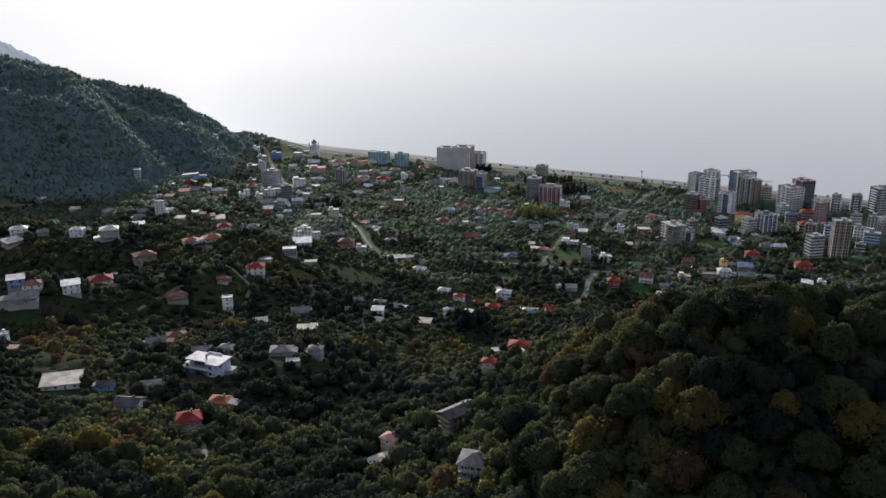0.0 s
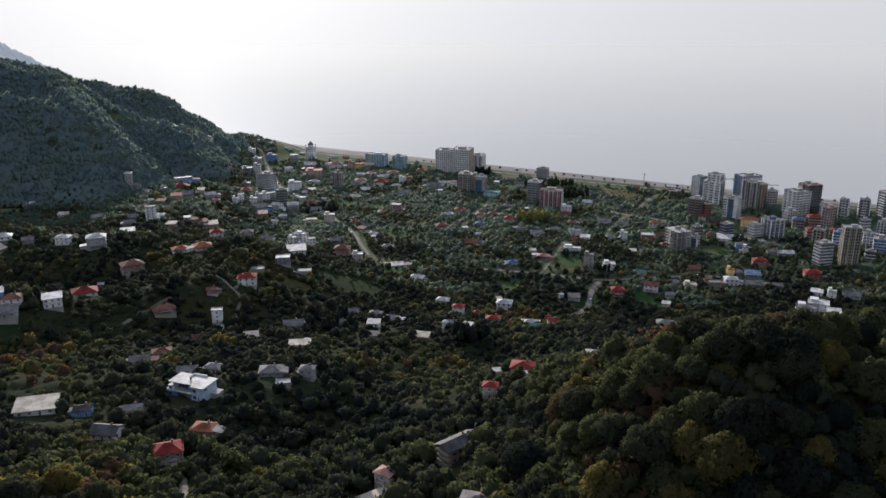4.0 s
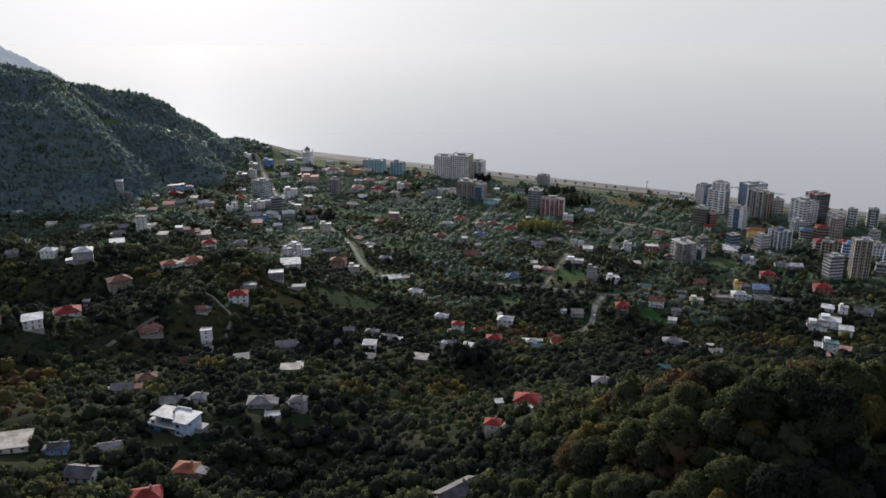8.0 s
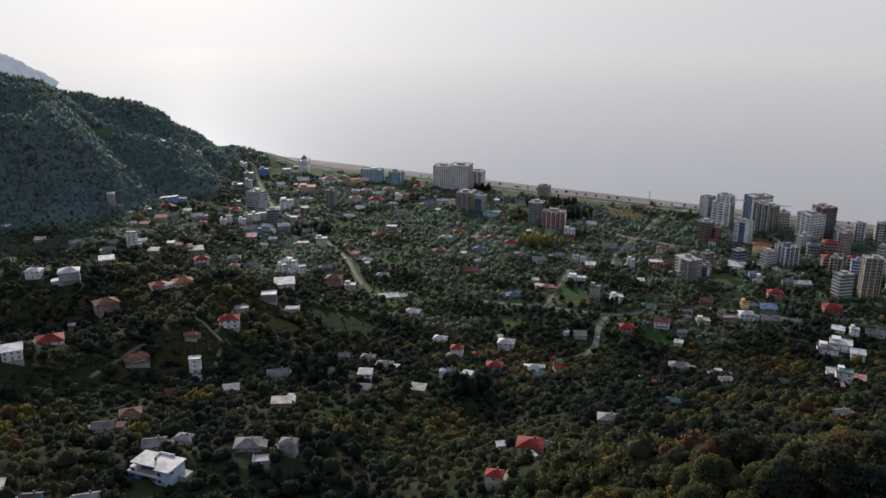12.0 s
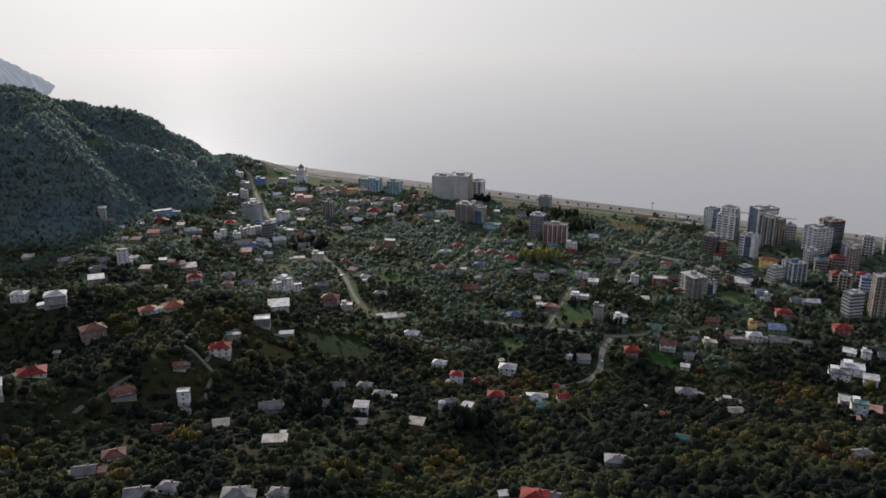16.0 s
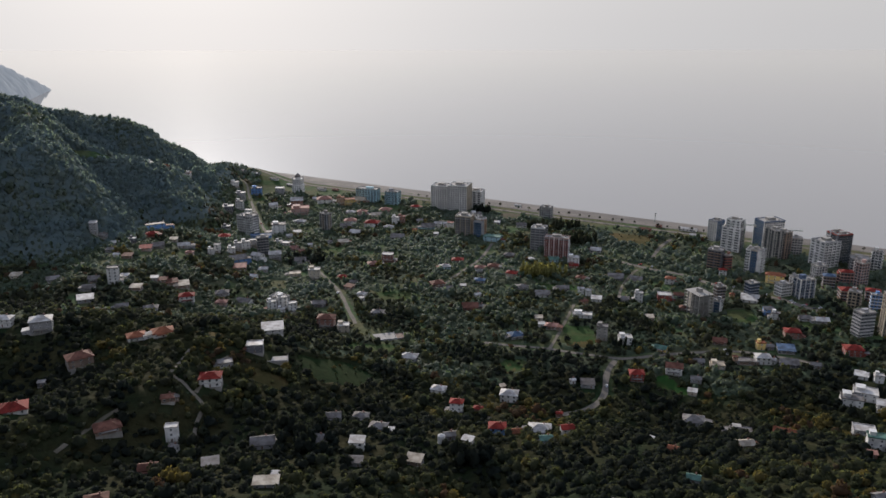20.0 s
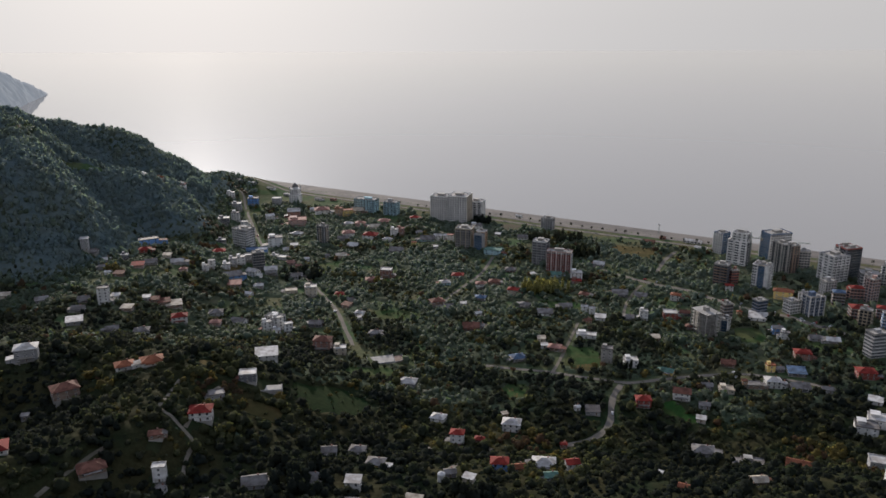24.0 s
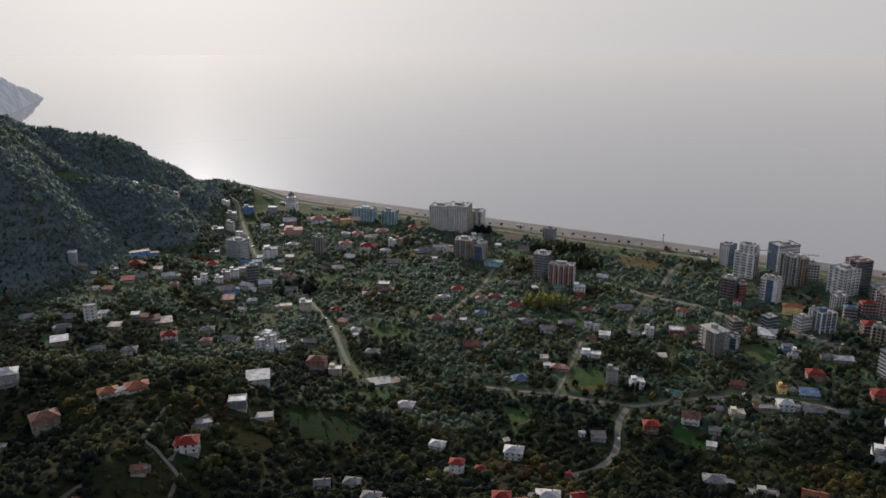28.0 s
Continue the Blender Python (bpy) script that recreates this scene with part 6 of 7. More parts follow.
def porch_house(x, y, rot):
    """Grey house whose upper floor opens to a gallery under a broad pyramid roof."""
    root = thing("house", x, y, rot, "grey two-storey house with an open gallery under a pyramid roof", "house", "near village")
    KEEP.extend(((x, y, 7.0), (x + 0.3, y - 7, 5.0), (x + 0.2, y - 12, 4.0)))
    w, d = 8.4, 6.6
    part("plinth", Shape().box(-w / 2 - 0.1, w / 2 + 0.1, -d / 2 - 1.7, d / 2 + 0.1, -4, 0.15), WALL["concrete"], root)
    part("lower_wall", Shape().box(-w / 2, w / 2, -d / 2, d / 2, 0.15, 2.9), WALL["grey"], root)
    part("upper_wall", Shape().box(-w / 2, w / 2, -d / 2, d / 2, 2.9, 5.75), WALL["beige"], root)
    gallery(root, w, -d / 2 - 1.6, -d / 2, 3.0, 5, "concrete")
    for k in range(3):
        part("pillar", Shape().box(-w / 2 + 0.1 + k * (w - 0.5) / 2, -w / 2 + 0.4 + k * (w - 0.5) / 2, -d / 2 - 1.6, -d / 2 - 1.3, 0.15, 2.82), WALL["concrete"], root)
    part("roof", roof_shape("pyramid", w + 0.4, d + 3.0, 5.75, 2.1, 0.6), ROOF["slate"], root, "weathered grey sheet roof")
    for u in (-2.6, 0.0, 2.6):
        part("window", WINDOW_DARK, None, root, "", pose(u, -d / 2, 3.6) @ Matrix.Diagonal((1.5, 1, 1.6, 1)))
    for u in (-2.4, 2.4):
        part("window", WINDOW_DARK, None, root, "", pose(u, -d / 2, 1.0) @ Matrix.Diagonal((1.4, 1, 1.3, 1)))
    part("door", DOOR, None, root, "", pose(0.3, -d / 2, 0.15))
    part("chimney", CHIMNEY, None, root, "", pose(1.8, 1.0, 6.6))
    return root


def long_house(x, y, rot):
    """Long brown building under a dark gabled roof, with tiers of balconies on its end wall."""
    root = thing("house", x, y, rot, "long brown building with a dark gabled roof and stacked balconies", "house", "near village")
    KEEP.extend(((x, y, 8.5), (x - 3, y - 8, 6.0), (x, y - 14, 5.0), (x + 7, y + 5, 4.0)))
    w, d, h = 13.0, 7.4, 6.2
    part("plinth", Shape().box(-w / 2 - 1.7, w / 2 + 0.1, -d / 2 - 0.1, d / 2 + 0.1, -5, 0.2), WALL["concrete"], root)
    part("wall", Shape().box(-w / 2, w / 2, -d / 2, d / 2, 0.2, h), WALL["brown"], root)
    part("roof", roof_shape("gable", w + 2.6, d, h, 1.9, 0.7), ROOF["dark"], root, "dark weathered gabled roof")
    for z in (0.2, 2.4, 4.6):
        part("balcony_floor", Shape().box(-w / 2 - 1.6, -w / 2, -d / 2, d / 2, z, z + 0.16), WALL["concrete"], root)
        part("balcony_rail", Shape().box(-w / 2 - 1.6, -w / 2 - 1.5, -d / 2, d / 2, z + 0.16, z + 0.95), WALL["beige"], root)
    for v in (-d / 2 + 0.15, 0.0, d / 2 - 0.15):
        part("post", Shape().box(-w / 2 - 1.5, -w / 2 - 1.3, v - 0.1, v + 0.1, 0.36, h), WALL["beige"], root)
    for z in (1.0, 3.8):
        for u in (-4.6, -1.8, 1.0, 3.8):
            part("window", WINDOW_DARK, None, root, "", pose(u, -d / 2, z) @ Matrix.Diagonal((1.4, 1, 1.3, 1)))
    for v in (-1.8, 1.8):
        part("window", WINDOW_DARK, None, root, "", pose(-w / 2, v, 2.9, 0, 0, -90) @ Matrix.Diagonal((1.2, 1, 1.3, 1)))
    part("door", DOOR, None, root, "", pose(5.4, -d / 2, 0.2))
    part("chimney", CHIMNEY, None, root, "", pose(3.5, 0.9, h + 0.9))
    part("awning", Shape().box(w / 2, w / 2 + 2.4, -d / 2, d / 2 - 1.5, 2.5, 2.62), ROOF["white"], root, "pale sheet awning")
    for v in (-d / 2 + 0.1, d / 2 - 1.7):
        part("awning_post", Shape().box(w / 2 + 2.2, w / 2 + 2.32, v, v + 0.12, -0.5, 2.5), WALL["grey"], root)
    return root


def steeple_tower(x, y, rot):
    """White tower house that steps in twice under a blue-grey dome."""
    root = thing("tower_house", x, y, rot, "white tower house with a blue-grey pointed dome", "tower")
    KEEP.append((x, y, 12))
    part("wall", Shape().box(-7.5, 7.5, -7, 7, -2, 12.2), WALL["white"], root)
    part("upper_wall", Shape().box(-6.4, 6.4, -6, 6, 12.8, 21.2), WALL["white"], root)
    rows, upper = window_row(15, 14, 3, 3.6, 1.3, 1.6, M_FRAME), window_row(12.8, 12, 3, 3.0, 1.2, 1.6, M_FRAME)
    for f in range(7):
        tagged(part("glazing", rows if f < 4 else upper, None, root, "", pose(0, 0, f * 3 + (0 if f < 4 else 0.9))), kind="stuff")
    part("cornice", Shape().box(-7.9, 7.9, -7.4, 7.4, 12.2, 12.8), WALL["white"], root)
    part("cornice", Shape().box(-6.9, 6.9, -6.5, 6.5, 21.2, 21.8), WALL["white"], root)
    for ex in (-6.0, 6.0):
        for ey in (-5.6, 5.6):
            part("corner_turret", Shape().tube(ex, ey, 21.8, 24.2, 0.9, 0.9, 8).tube(ex, ey, 24.2, 26.4, 1.0, 0.1, 8), WALL["white"], root)
    part("drum", Shape().tube(0, 0, 21.8, 24.6, 4.6, 4.4, 12), WALL["white"], root)
    part("dome", Shape().tube(0, 0, 24.6, 26.8, 4.8, 4.0, 12).tube(0, 0, 26.8, 28.6, 4.0, 2.2, 12).tube(0, 0, 28.6, 31.0, 2.2, 0.15, 12), ROOF["slate"], root, "blue-grey sheet metal dome")
    return root


def lattice(s, a, b, half, bars):
    """A four-legged lattice beam between two points."""
    a, b = Vector(a), Vector(b)
    t = (b - a).normalized()
    n = t.orthogonal().normalized()
    m = t.cross(n)
    thick = half * 0.22
    corners = [n * half + m * half, n * half - m * half, -n * half - m * half, -n * half + m * half]

    def rod(p, q, r):
        d = (q - p).normalized()
        u = d.orthogonal().normalized() * r
        v = d.cross(u)
        pts = [p + u, p + v, p - u, p - v]
        end = [q + u, q + v, q - u, q - v]
        for i in range(4):
            j = (i + 1) % 4
            s.face(tuple(pts[i]), tuple(pts[j]), tuple(end[j]), tuple(end[i]))

    for c in corners:
        rod(a + c, b + c, thick)
    for k in range(bars):
        p, q = a + (b - a) * (k / bars), a + (b - a) * ((k + 1) / bars)
        for i in range(4):
            rod(p + corners[i], q + corners[(i + 1) % 4], thick * 0.6)


M_CRANE = mat("crane_paint", (0.30, 0.34, 0.30), 0.6, vary=0.15)


def tower_crane(x, y, rot, h, jib, label):
    root = thing("tower_crane", x, y, rot, label, "crane")
    for name, a, b, half, bars in (("mast", (0, 0, 0), (0, 0, h), 0.8, 22), ("jib", (1, 0, h - 2.5), (jib, 0, h - 2.5), 0.55, 18), ("counter_jib", (-1, 0, h - 2.5), (-13, 0, h - 2.5), 0.55, 6)):
        s = Shape()
        lattice(s, a, b, half, bars)
        part(name, s, M_CRANE, root)
    part("counterweight", Shape().box(-13, -10.5, -0.8, 0.8, h - 5, h - 2.9), WALL["concrete"], root)
    part("cab", Shape().box(0.9, 2.6, -0.8, 0.8, h - 5.2, h - 3.1), WALL["white"], root)
    part("peak", Shape().tube(0, 0, h, h + 5, 0.6, 0.15, 4), M_CRANE, root)
    for e in (-11.5, jib * 0.7):
        s = Shape()
        lattice(s, (0, 0, h + 4.8), (e, 0, h - 2), 0.06, 1)
        part("tie", s, M_CRANE, root)
    return root


def radio_mast(x, y, h):
    root = thing("mast", x, y, 0, "slender grey lattice mast by the beach", "mast")
    s = Shape()
    lattice(s, (0, 0, -1), (0, 0, h), 0.5, 14)
    part("lattice", s, M_CRANE, root)
    part("lamp_head", Shape().box(-1.4, 1.4, -0.5, 0.5, h, h + 1.0), WALL["grey"], root)
    return root


def pavilion(x, y, rot, w, d, roofing, wall, label):
    root = thing("beach_pavilion", x, y, rot, label, "pavilion", "beach pavilions")
    part("wall", Shape().box(-w / 2, w / 2, -d / 2, d / 2, -0.5, 2.8), WALL[wall], root)
    part("roof", roof_shape("gable", w, d, 2.8, 0.18 * d, 0.5), ROOF[roofing], root)
    for k in range(max(2, int(w / 4))):
        u = (k + 0.5) / max(2, int(w / 4)) * w - w / 2
        part("window", WINDOW_DARK, None, root, "", pose(u, -d / 2, 0.8) @ Matrix.Diagonal((1.8, 1, 1.4, 1)))
    return root


M_TYRE = mat("tyre_rubber", (0.02, 0.02, 0.02), 0.9)


def car(x, y, rot, paint, word, where):
    """A small saloon: body, cabin glass and four wheels."""
    root = thing("car", x, y, rot, f"{word} saloon car parked {where}", "car", "parked cars", z=height(x, y) + 0.24)
    b = Shape()
    prof = ((-2.1, 0.35), (2.1, 0.35), (2.15, 0.75), (1.2, 0.92), (-1.6, 0.95), (-2.15, 0.8))
    for e0, e1 in ((-0.85, 0.85),):
        n = len(prof)
        for i in range(n):
            j = (i + 1) % n
            b.face((prof[i][0], e0, prof[i][1]), (prof[j][0], e0, prof[j][1]), (prof[j][0], e1, prof[j][1]), (prof[i][0], e1, prof[i][1]))
        b.face(*[(p, e0, q) for p, q in prof])
        b.face(*[(p, e1, q) for p, q in prof[::-1]])
    part("body", b, paint, root)
    g = Shape()
    lo = ((-1.5, -0.78, 0.93), (1.0, -0.78, 0.9), (1.0, 0.78, 0.9), (-1.5, 0.78, 0.93))
    hi = ((-1.0, -0.62, 1.4), (0.35, -0.62, 1.4), (0.35, 0.62, 1.4), (-1.0, 0.62, 1.4))
    for i in range(4):
        j = (i + 1) % 4
        g.face(lo[i], lo[j], hi[j], hi[i])
    part("cabin_glass", g, M_GLASS, root)
    part("roof", Shape().box(-1.02, 0.37, -0.64, 0.64, 1.4, 1.45), paint, root)
    wheel = Shape().tube(0, 0, -0.1, 0.1, 0.31, 0.31, 12).mesh("wheel", M_TYRE)
    for wx in (-1.3, 1.35):
        for wy in (-0.78, 0.78):
            part("wheel", wheel, None, root, "", pose(wx, wy, 0.31, 90, 0, 0))
    return root


PAINT = {k: mat("car_paint_" + k, c, 0.5, 0.0, vary=0.04) for k, c in (("white", (0.75, 0.75, 0.75)), ("silver", (0.45, 0.46, 0.47)), ("dark", (0.05, 0.05, 0.06)), ("red", (0.4, 0.04, 0.03)))}


def water_tank(x, y):
    root = thing("water_tank", x, y, 0, "white round water tank on a concrete foot", "tank")
    KEEP.append((x, y, 4))
    part("foot", Shape().tube(0, 0, -2, 0.6, 2.4, 2.4, 12), WALL["concrete"], root)
    part("shell", Shape().tube(0, 0, 0.6, 5.0, 2.2, 2.2, 16).tube(0, 0, 5.0, 6.2, 2.2, 0.5, 16), WALL["white"], root)
    return root


def yard(x, y, rot, w, d, label, floor="concrete"):
    """A concrete yard with low walls round it."""
    root = thing("yard", x, y, rot, label, "yard")
    KEEP.append((x, y, 0.5 * max(w, d) + 1))
    part("slab", Shape().box(-w / 2, w / 2, -d / 2, d / 2, -4, 0.5), WALL[floor], root)
    for a in ((-w / 2, w / 2, -d / 2, -d / 2 + 0.3), (-w / 2, -w / 2 + 0.3, -d / 2 + 0.3, d / 2), (w / 2 - 0.3, w / 2, -d / 2 + 0.3, d / 2)):
        part("low_wall", Shape().box(*a, 0.5, 1.4), WALL["grey"], root)
    return root


modern_house(-118.1, 364.9, -20)
porch_house(9.8, 237.8, -15)
long_house(5.5, 291.8, 40)
steeple_tower(-217.5, 1339.4, -15)
tower_crane(358.2, 1017.3, 172, 35, 17, "grey tower crane between the tower blocks")
tower_crane(410.9, 1040.7, -8, 22, 26, "low tower crane beyond the concrete block")
radio_mast(295.3, 1168.8, 12)
pavilion(-300.4, 1409.4, -29, 16, 8, "white", "grey", "low white beach pavilion")
pavilion(-267.6, 1403.5, -29, 14, 7, "grey", "white", "beach cafe with a grey roof")
pavilion(-322.9, 1408.0, -29, 20, 8, "dark", "grey", "dark roofed beach hall")
pavilion(-236.0, 1384.3, -29, 16, 7, "white", "grey", "white roofed beach pavilion")
pavilion(323.3, 1112.8, -29, 22, 8, "white", "white", "long white beach restaurant")
pavilion(323.5, 1080.9, -29, 14, 8, "white", "white", "white walled kiosk with a pale roof")
pavilion(290.5, 1130.9, -29, 7, 6, "rust", "brick", "small brick beach kiosk")
pavilion(268.2, 1113.6, -29, 14, 9, "rust", "brick", "red brick beach house")
pavilion(116.8, 1253.0, -29, 9, 5, "white", "white", "small white beach kiosk")
pavilion(-183.4, 1354.9, -29, 14, 7, "grey", "white", "beach bar with a grey roof")
pavilion(-111.8, 1324.6, -29, 10, 6, "white", "grey", "pale hut on the beach")
pavilion(-161.4, 1350.9, -29, 9, 6, "rust", "brick", "red roofed snack hut")
car(17.5, 275.6, 40, PAINT["white"], "white", "by the dark-roofed building")
car(15.9, 287.5, 20, PAINT["silver"], "silver", "by the dark-roofed building")
car(13.9, 227.3, 10, PAINT["white"], "white", "below the grey house")
car(242.6, 737.0, 5, PAINT["white"], "white", "on the lane")
car(59.9, 994.5, 40, PAINT["white"], "white", "beside the village road")
car(56.8, 984.5, 40, PAINT["silver"], "silver", "beside the village road")
car(64.3, 970.5, 40, PAINT["dark"], "dark", "beside the village road")
car(343.4, 840.4, 10, PAINT["white"], "white", "by the main road")
car(350.4, 833.1, 10, PAINT["silver"], "silver", "by the main road")
car(356.7, 825.0, 10, PAINT["dark"], "dark", "by the main road")
car(292.0, 898.6, 10, PAINT["red"], "red", "by the main road")
car(127.1, 664.8, 80, PAINT["silver"], "silver", "on the curved road")
car(274.5, 912.2, 35, PAINT["red"], "red", "beside the main road")
car(288.5, 900.0, 75, PAINT["red"], "red", "beside the main road")
car(303.3, 888.2, 20, PAINT["white"], "white", "beside the main road")
car(319.4, 871.9, 60, PAINT["dark"], "dark", "beside the main road")
car(326.6, 864.0, 75, PAINT["white"], "white", "beside the main road")
car(335.8, 854.8, 75, PAINT["red"], "red", "beside the main road")
car(343.9, 846.1, 35, PAINT["white"], "white", "beside the main road")
car(354.0, 836.0, 75, PAINT["red"], "red", "beside the main road")
car(363.0, 826.4, 35, PAINT["white"], "white", "beside the main road")
car(225.5, 964.6, 20, PAINT["red"], "red", "beside the main road")
car(236.2, 956.1, 60, PAINT["white"], "white", "beside the main road")
car(-249.9, 1190.9, 75, PAINT["dark"], "dark", "on the straight village road")
car(-236.0, 1153.5, 75, PAINT["red"], "red", "on the straight village road")
car(-106.7, 882.6, 60, PAINT["white"], "white", "on the straight village road")
car(-98.4, 858.1, 75, PAINT["white"], "white", "on the straight village road")
car(11.0, 1144.2, 60, PAINT["dark"], "dark", "on the village road")
car(29.8, 1095.8, 60, PAINT["dark"], "dark", "on the village road")
car(197.2, 717.4, 35, PAINT["dark"], "dark", "on the lane")
car(221.1, 724.8, 60, PAINT["white"], "white", "on the lane")
car(241.3, 729.5, 60, PAINT["white"], "white", "on the lane")
water_tank(1.8, 537.4)
yard(-25.6, 267.8, 35, 14, 8, "pale concrete yard with low walls below a house", "beige")
yard(-36, 748, 24, 17, 12, "walled yard with a reddish brown floor among the trees", "brown")
yard(-115.5, 633.1, 8, 20, 9, "concrete terrace beside a modern house")
yard(-78.3, 381.0, 8, 8, 7, "small concrete yard between two houses")
yard(-47.1, 745.6, 14, 22, 15, "walled concrete basin with a pale floor")

# young trees along the promenade, alike and evenly spaced
PALM = Shape().tube(0, 0, -0.5, 4.2, 0.16, 0.11, 6).mesh("trunk", M_BARK)


def small_crown(seed, count, size):
    r = random.Random(seed)
    s = Shape()
    for k in range(count):
        a, e = r.uniform(0, 2 * math.pi), r.uniform(-0.5, 1.1)
        q = r.uniform(0.5, 1.0) * 1.7
        c = Vector((q * math.cos(a) * math.cos(e), q * math.sin(a) * math.cos(e), 4.6 + 1.2 * q * math.sin(e)))
        u = Vector((r.uniform(-1, 1), r.uniform(-1, 1), r.uniform(-1, 1))).normalized() * size
        v = u.orthogonal().normalized() * size * 0.6
        s.face(tuple(c - u), tuple(c - v), tuple(c + u), tuple(c + v))
    return s


PALM_CROWN = [small_crown(k, 90, 0.55).mesh("crown", LEAF["dark"]) for k in (1, 2, 3)]
for k in range(46):
    px = -70 + 13.2 * k + rng.uniform(-1.5, 1.5)
    if rng.random() < 0.12:
        continue
    py = float(coast_y(np.array(px))) - 62
    root = new("promenade_tree")
    root.matrix_basis = pose(px, py, height(px, py), 0, 0, rng.uniform(0, 360)) @ Matrix.Scale(rng.uniform(0.8, 1.2), 4)
    tagged(root, "small round-crowned tree planted along the beach promenade", "tree", "promenade trees")
    part("trunk", PALM, None, root)
    part("crown", PALM_CROWN[k % 3], None, root)


# ---------------------------------------------------------------- trees
def blob_points(n, seed):
    """Directions spread over the ball, thinned towards its foot."""
    r = np.random.default_rng(seed)
    v = r.normal(size=(n * 2, 3))
    v /= np.linalg.norm(v, axis=1)[:, None]
    keep = v[:, 2] > -0.55 - 0.3 * r.random(len(v))
    return v[keep][:n], r


def crown(n_leaf, seed, size, lobes=6, tall=1.0, ruffle=0.6, around=10, up=5, fill=0.9, lump=1.0, even=0.2):
    """A crown of unit radius: a lobed body with leaf sprays standing off it. Points, faces (quads) and normals."""
    r = np.random.default_rng(seed)
    centres = r.normal(size=(lobes, 3))
    centres /= np.linalg.norm(centres, axis=1)[:, None]
    radii = (0.30 + 0.26 * r.random(lobes)) * lump
    centres *= (0.95 - 0.18 * r.random(lobes) - radii)[:, None]
    centres[:, 2] = np.abs(centres[:, 2]) * 0.95 - 0.15

    def skin(d):
        """How far the lobes reach along each direction, and the way they face there."""
        along = d @ centres.T
        inner = along ** 2 - (np.sum(centres ** 2, 1) - radii ** 2)[None]
        reach = np.where(inner > 0, along + np.sqrt(np.maximum(inner, 0)), 0.3)
        k = reach.argmax(1)
        far = reach[np.arange(len(d)), k]
        face = d * far[:, None] - centres[k]
        return far, face / np.maximum(np.linalg.norm(face, axis=1), 1e-6)[:, None]

    # sprays
    d, _ = blob_points(n_leaf, seed + 1)
    far, face = skin(d)
    p = d * (far * (0.90 + 0.20 * r.random(len(d))))[:, None]
    nrm = face + ruffle * r.normal(size=d.shape)
    nrm /= np.linalg.norm(nrm, axis=1)[:, None]
    a = np.cross(nrm, r.normal(size=nrm.shape))
    a /= np.linalg.norm(a, axis=1)[:, None]
    b = np.cross(nrm, a)
    sa = size * (0.6 + 0.8 * r.random((len(p), 1)))
    sb = sa * (0.55 + 0.4 * r.random((len(p), 1)))
    bend = nrm * sa * 0.35
    quad = np.stack([p - a * sa, p - b * sb + bend * 0.4, p + a * sa - bend, p + b * sb + bend * 0.4], 1)
    lift = np.array((0, 0, even))
    soft = face * 0.75 + d * 0.35 + lift + 0.12 * r.normal(size=d.shape)     # the way each spray faces the light
    soft /= np.linalg.norm(soft, axis=1)[:, None]
    co, no, fa = [quad.reshape(-1, 3)], [np.repeat(soft, 4, 0)], [np.arange(len(p) * 4).reshape(-1, 4)]
    # body
    el = np.linspace(-0.55, 1.45, up + 1)
    az = np.arange(around) / around * 2 * np.pi
    ge, ga = np.meshgrid(el, az, indexing="ij")
    ga = ga + 0.3 * (np.arange(up + 1)[:, None] % 2) + r.uniform(-0.12, 0.12, ga.shape)
    d = np.stack([np.cos(ge) * np.cos(ga), np.cos(ge) * np.sin(ga), np.sin(ge)], -1).reshape(-1, 3)
    far, face = skin(d)
    co.append(d * (far * fill * (0.88 + 0.24 * r.random(len(d))))[:, None])
    soft = face * 0.75 + d * 0.35 + lift
    no.append(soft / np.linalg.norm(soft, axis=1)[:, None])
    i, j = np.meshgrid(np.arange(up), np.arange(around), indexing="ij")
    k = len(p) * 4
    fa.append(k + np.stack([i * around + j, i * around + (j + 1) % around, (i + 1) * around + (j + 1) % around, (i + 1) * around + j], -1).reshape(-1, 4))
    co = np.concatenate(co)
    co[:, 2] *= tall
    return co, np.concatenate(fa), np.concatenate(no)


def spread(step, x0, x1, y0, y1, seed):
    r = np.random.default_rng(seed)
    gx, gy = np.meshgrid(np.arange(x0, x1, step), np.arange(y0, y1, step))
    x, y = gx.ravel() + r.uniform(-0.48, 0.48, gx.size) * step, gy.ravel() + r.uniform(-0.48, 0.48, gx.size) * step
    return x, y, r


def free(x, y, fields=True):
    """Where trees may stand: off the houses, roads, fields and the shore."""
    ok = (coast_y(x) - y) > 95
    for kx, ky, kr in KEEP:
        near = (np.abs(x - kx) < kr) & (np.abs(y - ky) < kr)
        ok &= ~(near & (np.hypot(x - kx, y - ky) < kr))
    if fields:
        for fx, fy, rx, ry, ro in FIELDS:
            c, s = math.cos(ro), math.sin(ro)
            u, v = (c * (x - fx) + s * (y - fy)) / rx, (-s * (x - fx) + c * (y - fy)) / ry
            ok &= (np.abs(u) ** 3 + np.abs(v) ** 3) > 0.45 + 0.5 * np.abs(waves(x, y, 9, 3.0))
    return ok


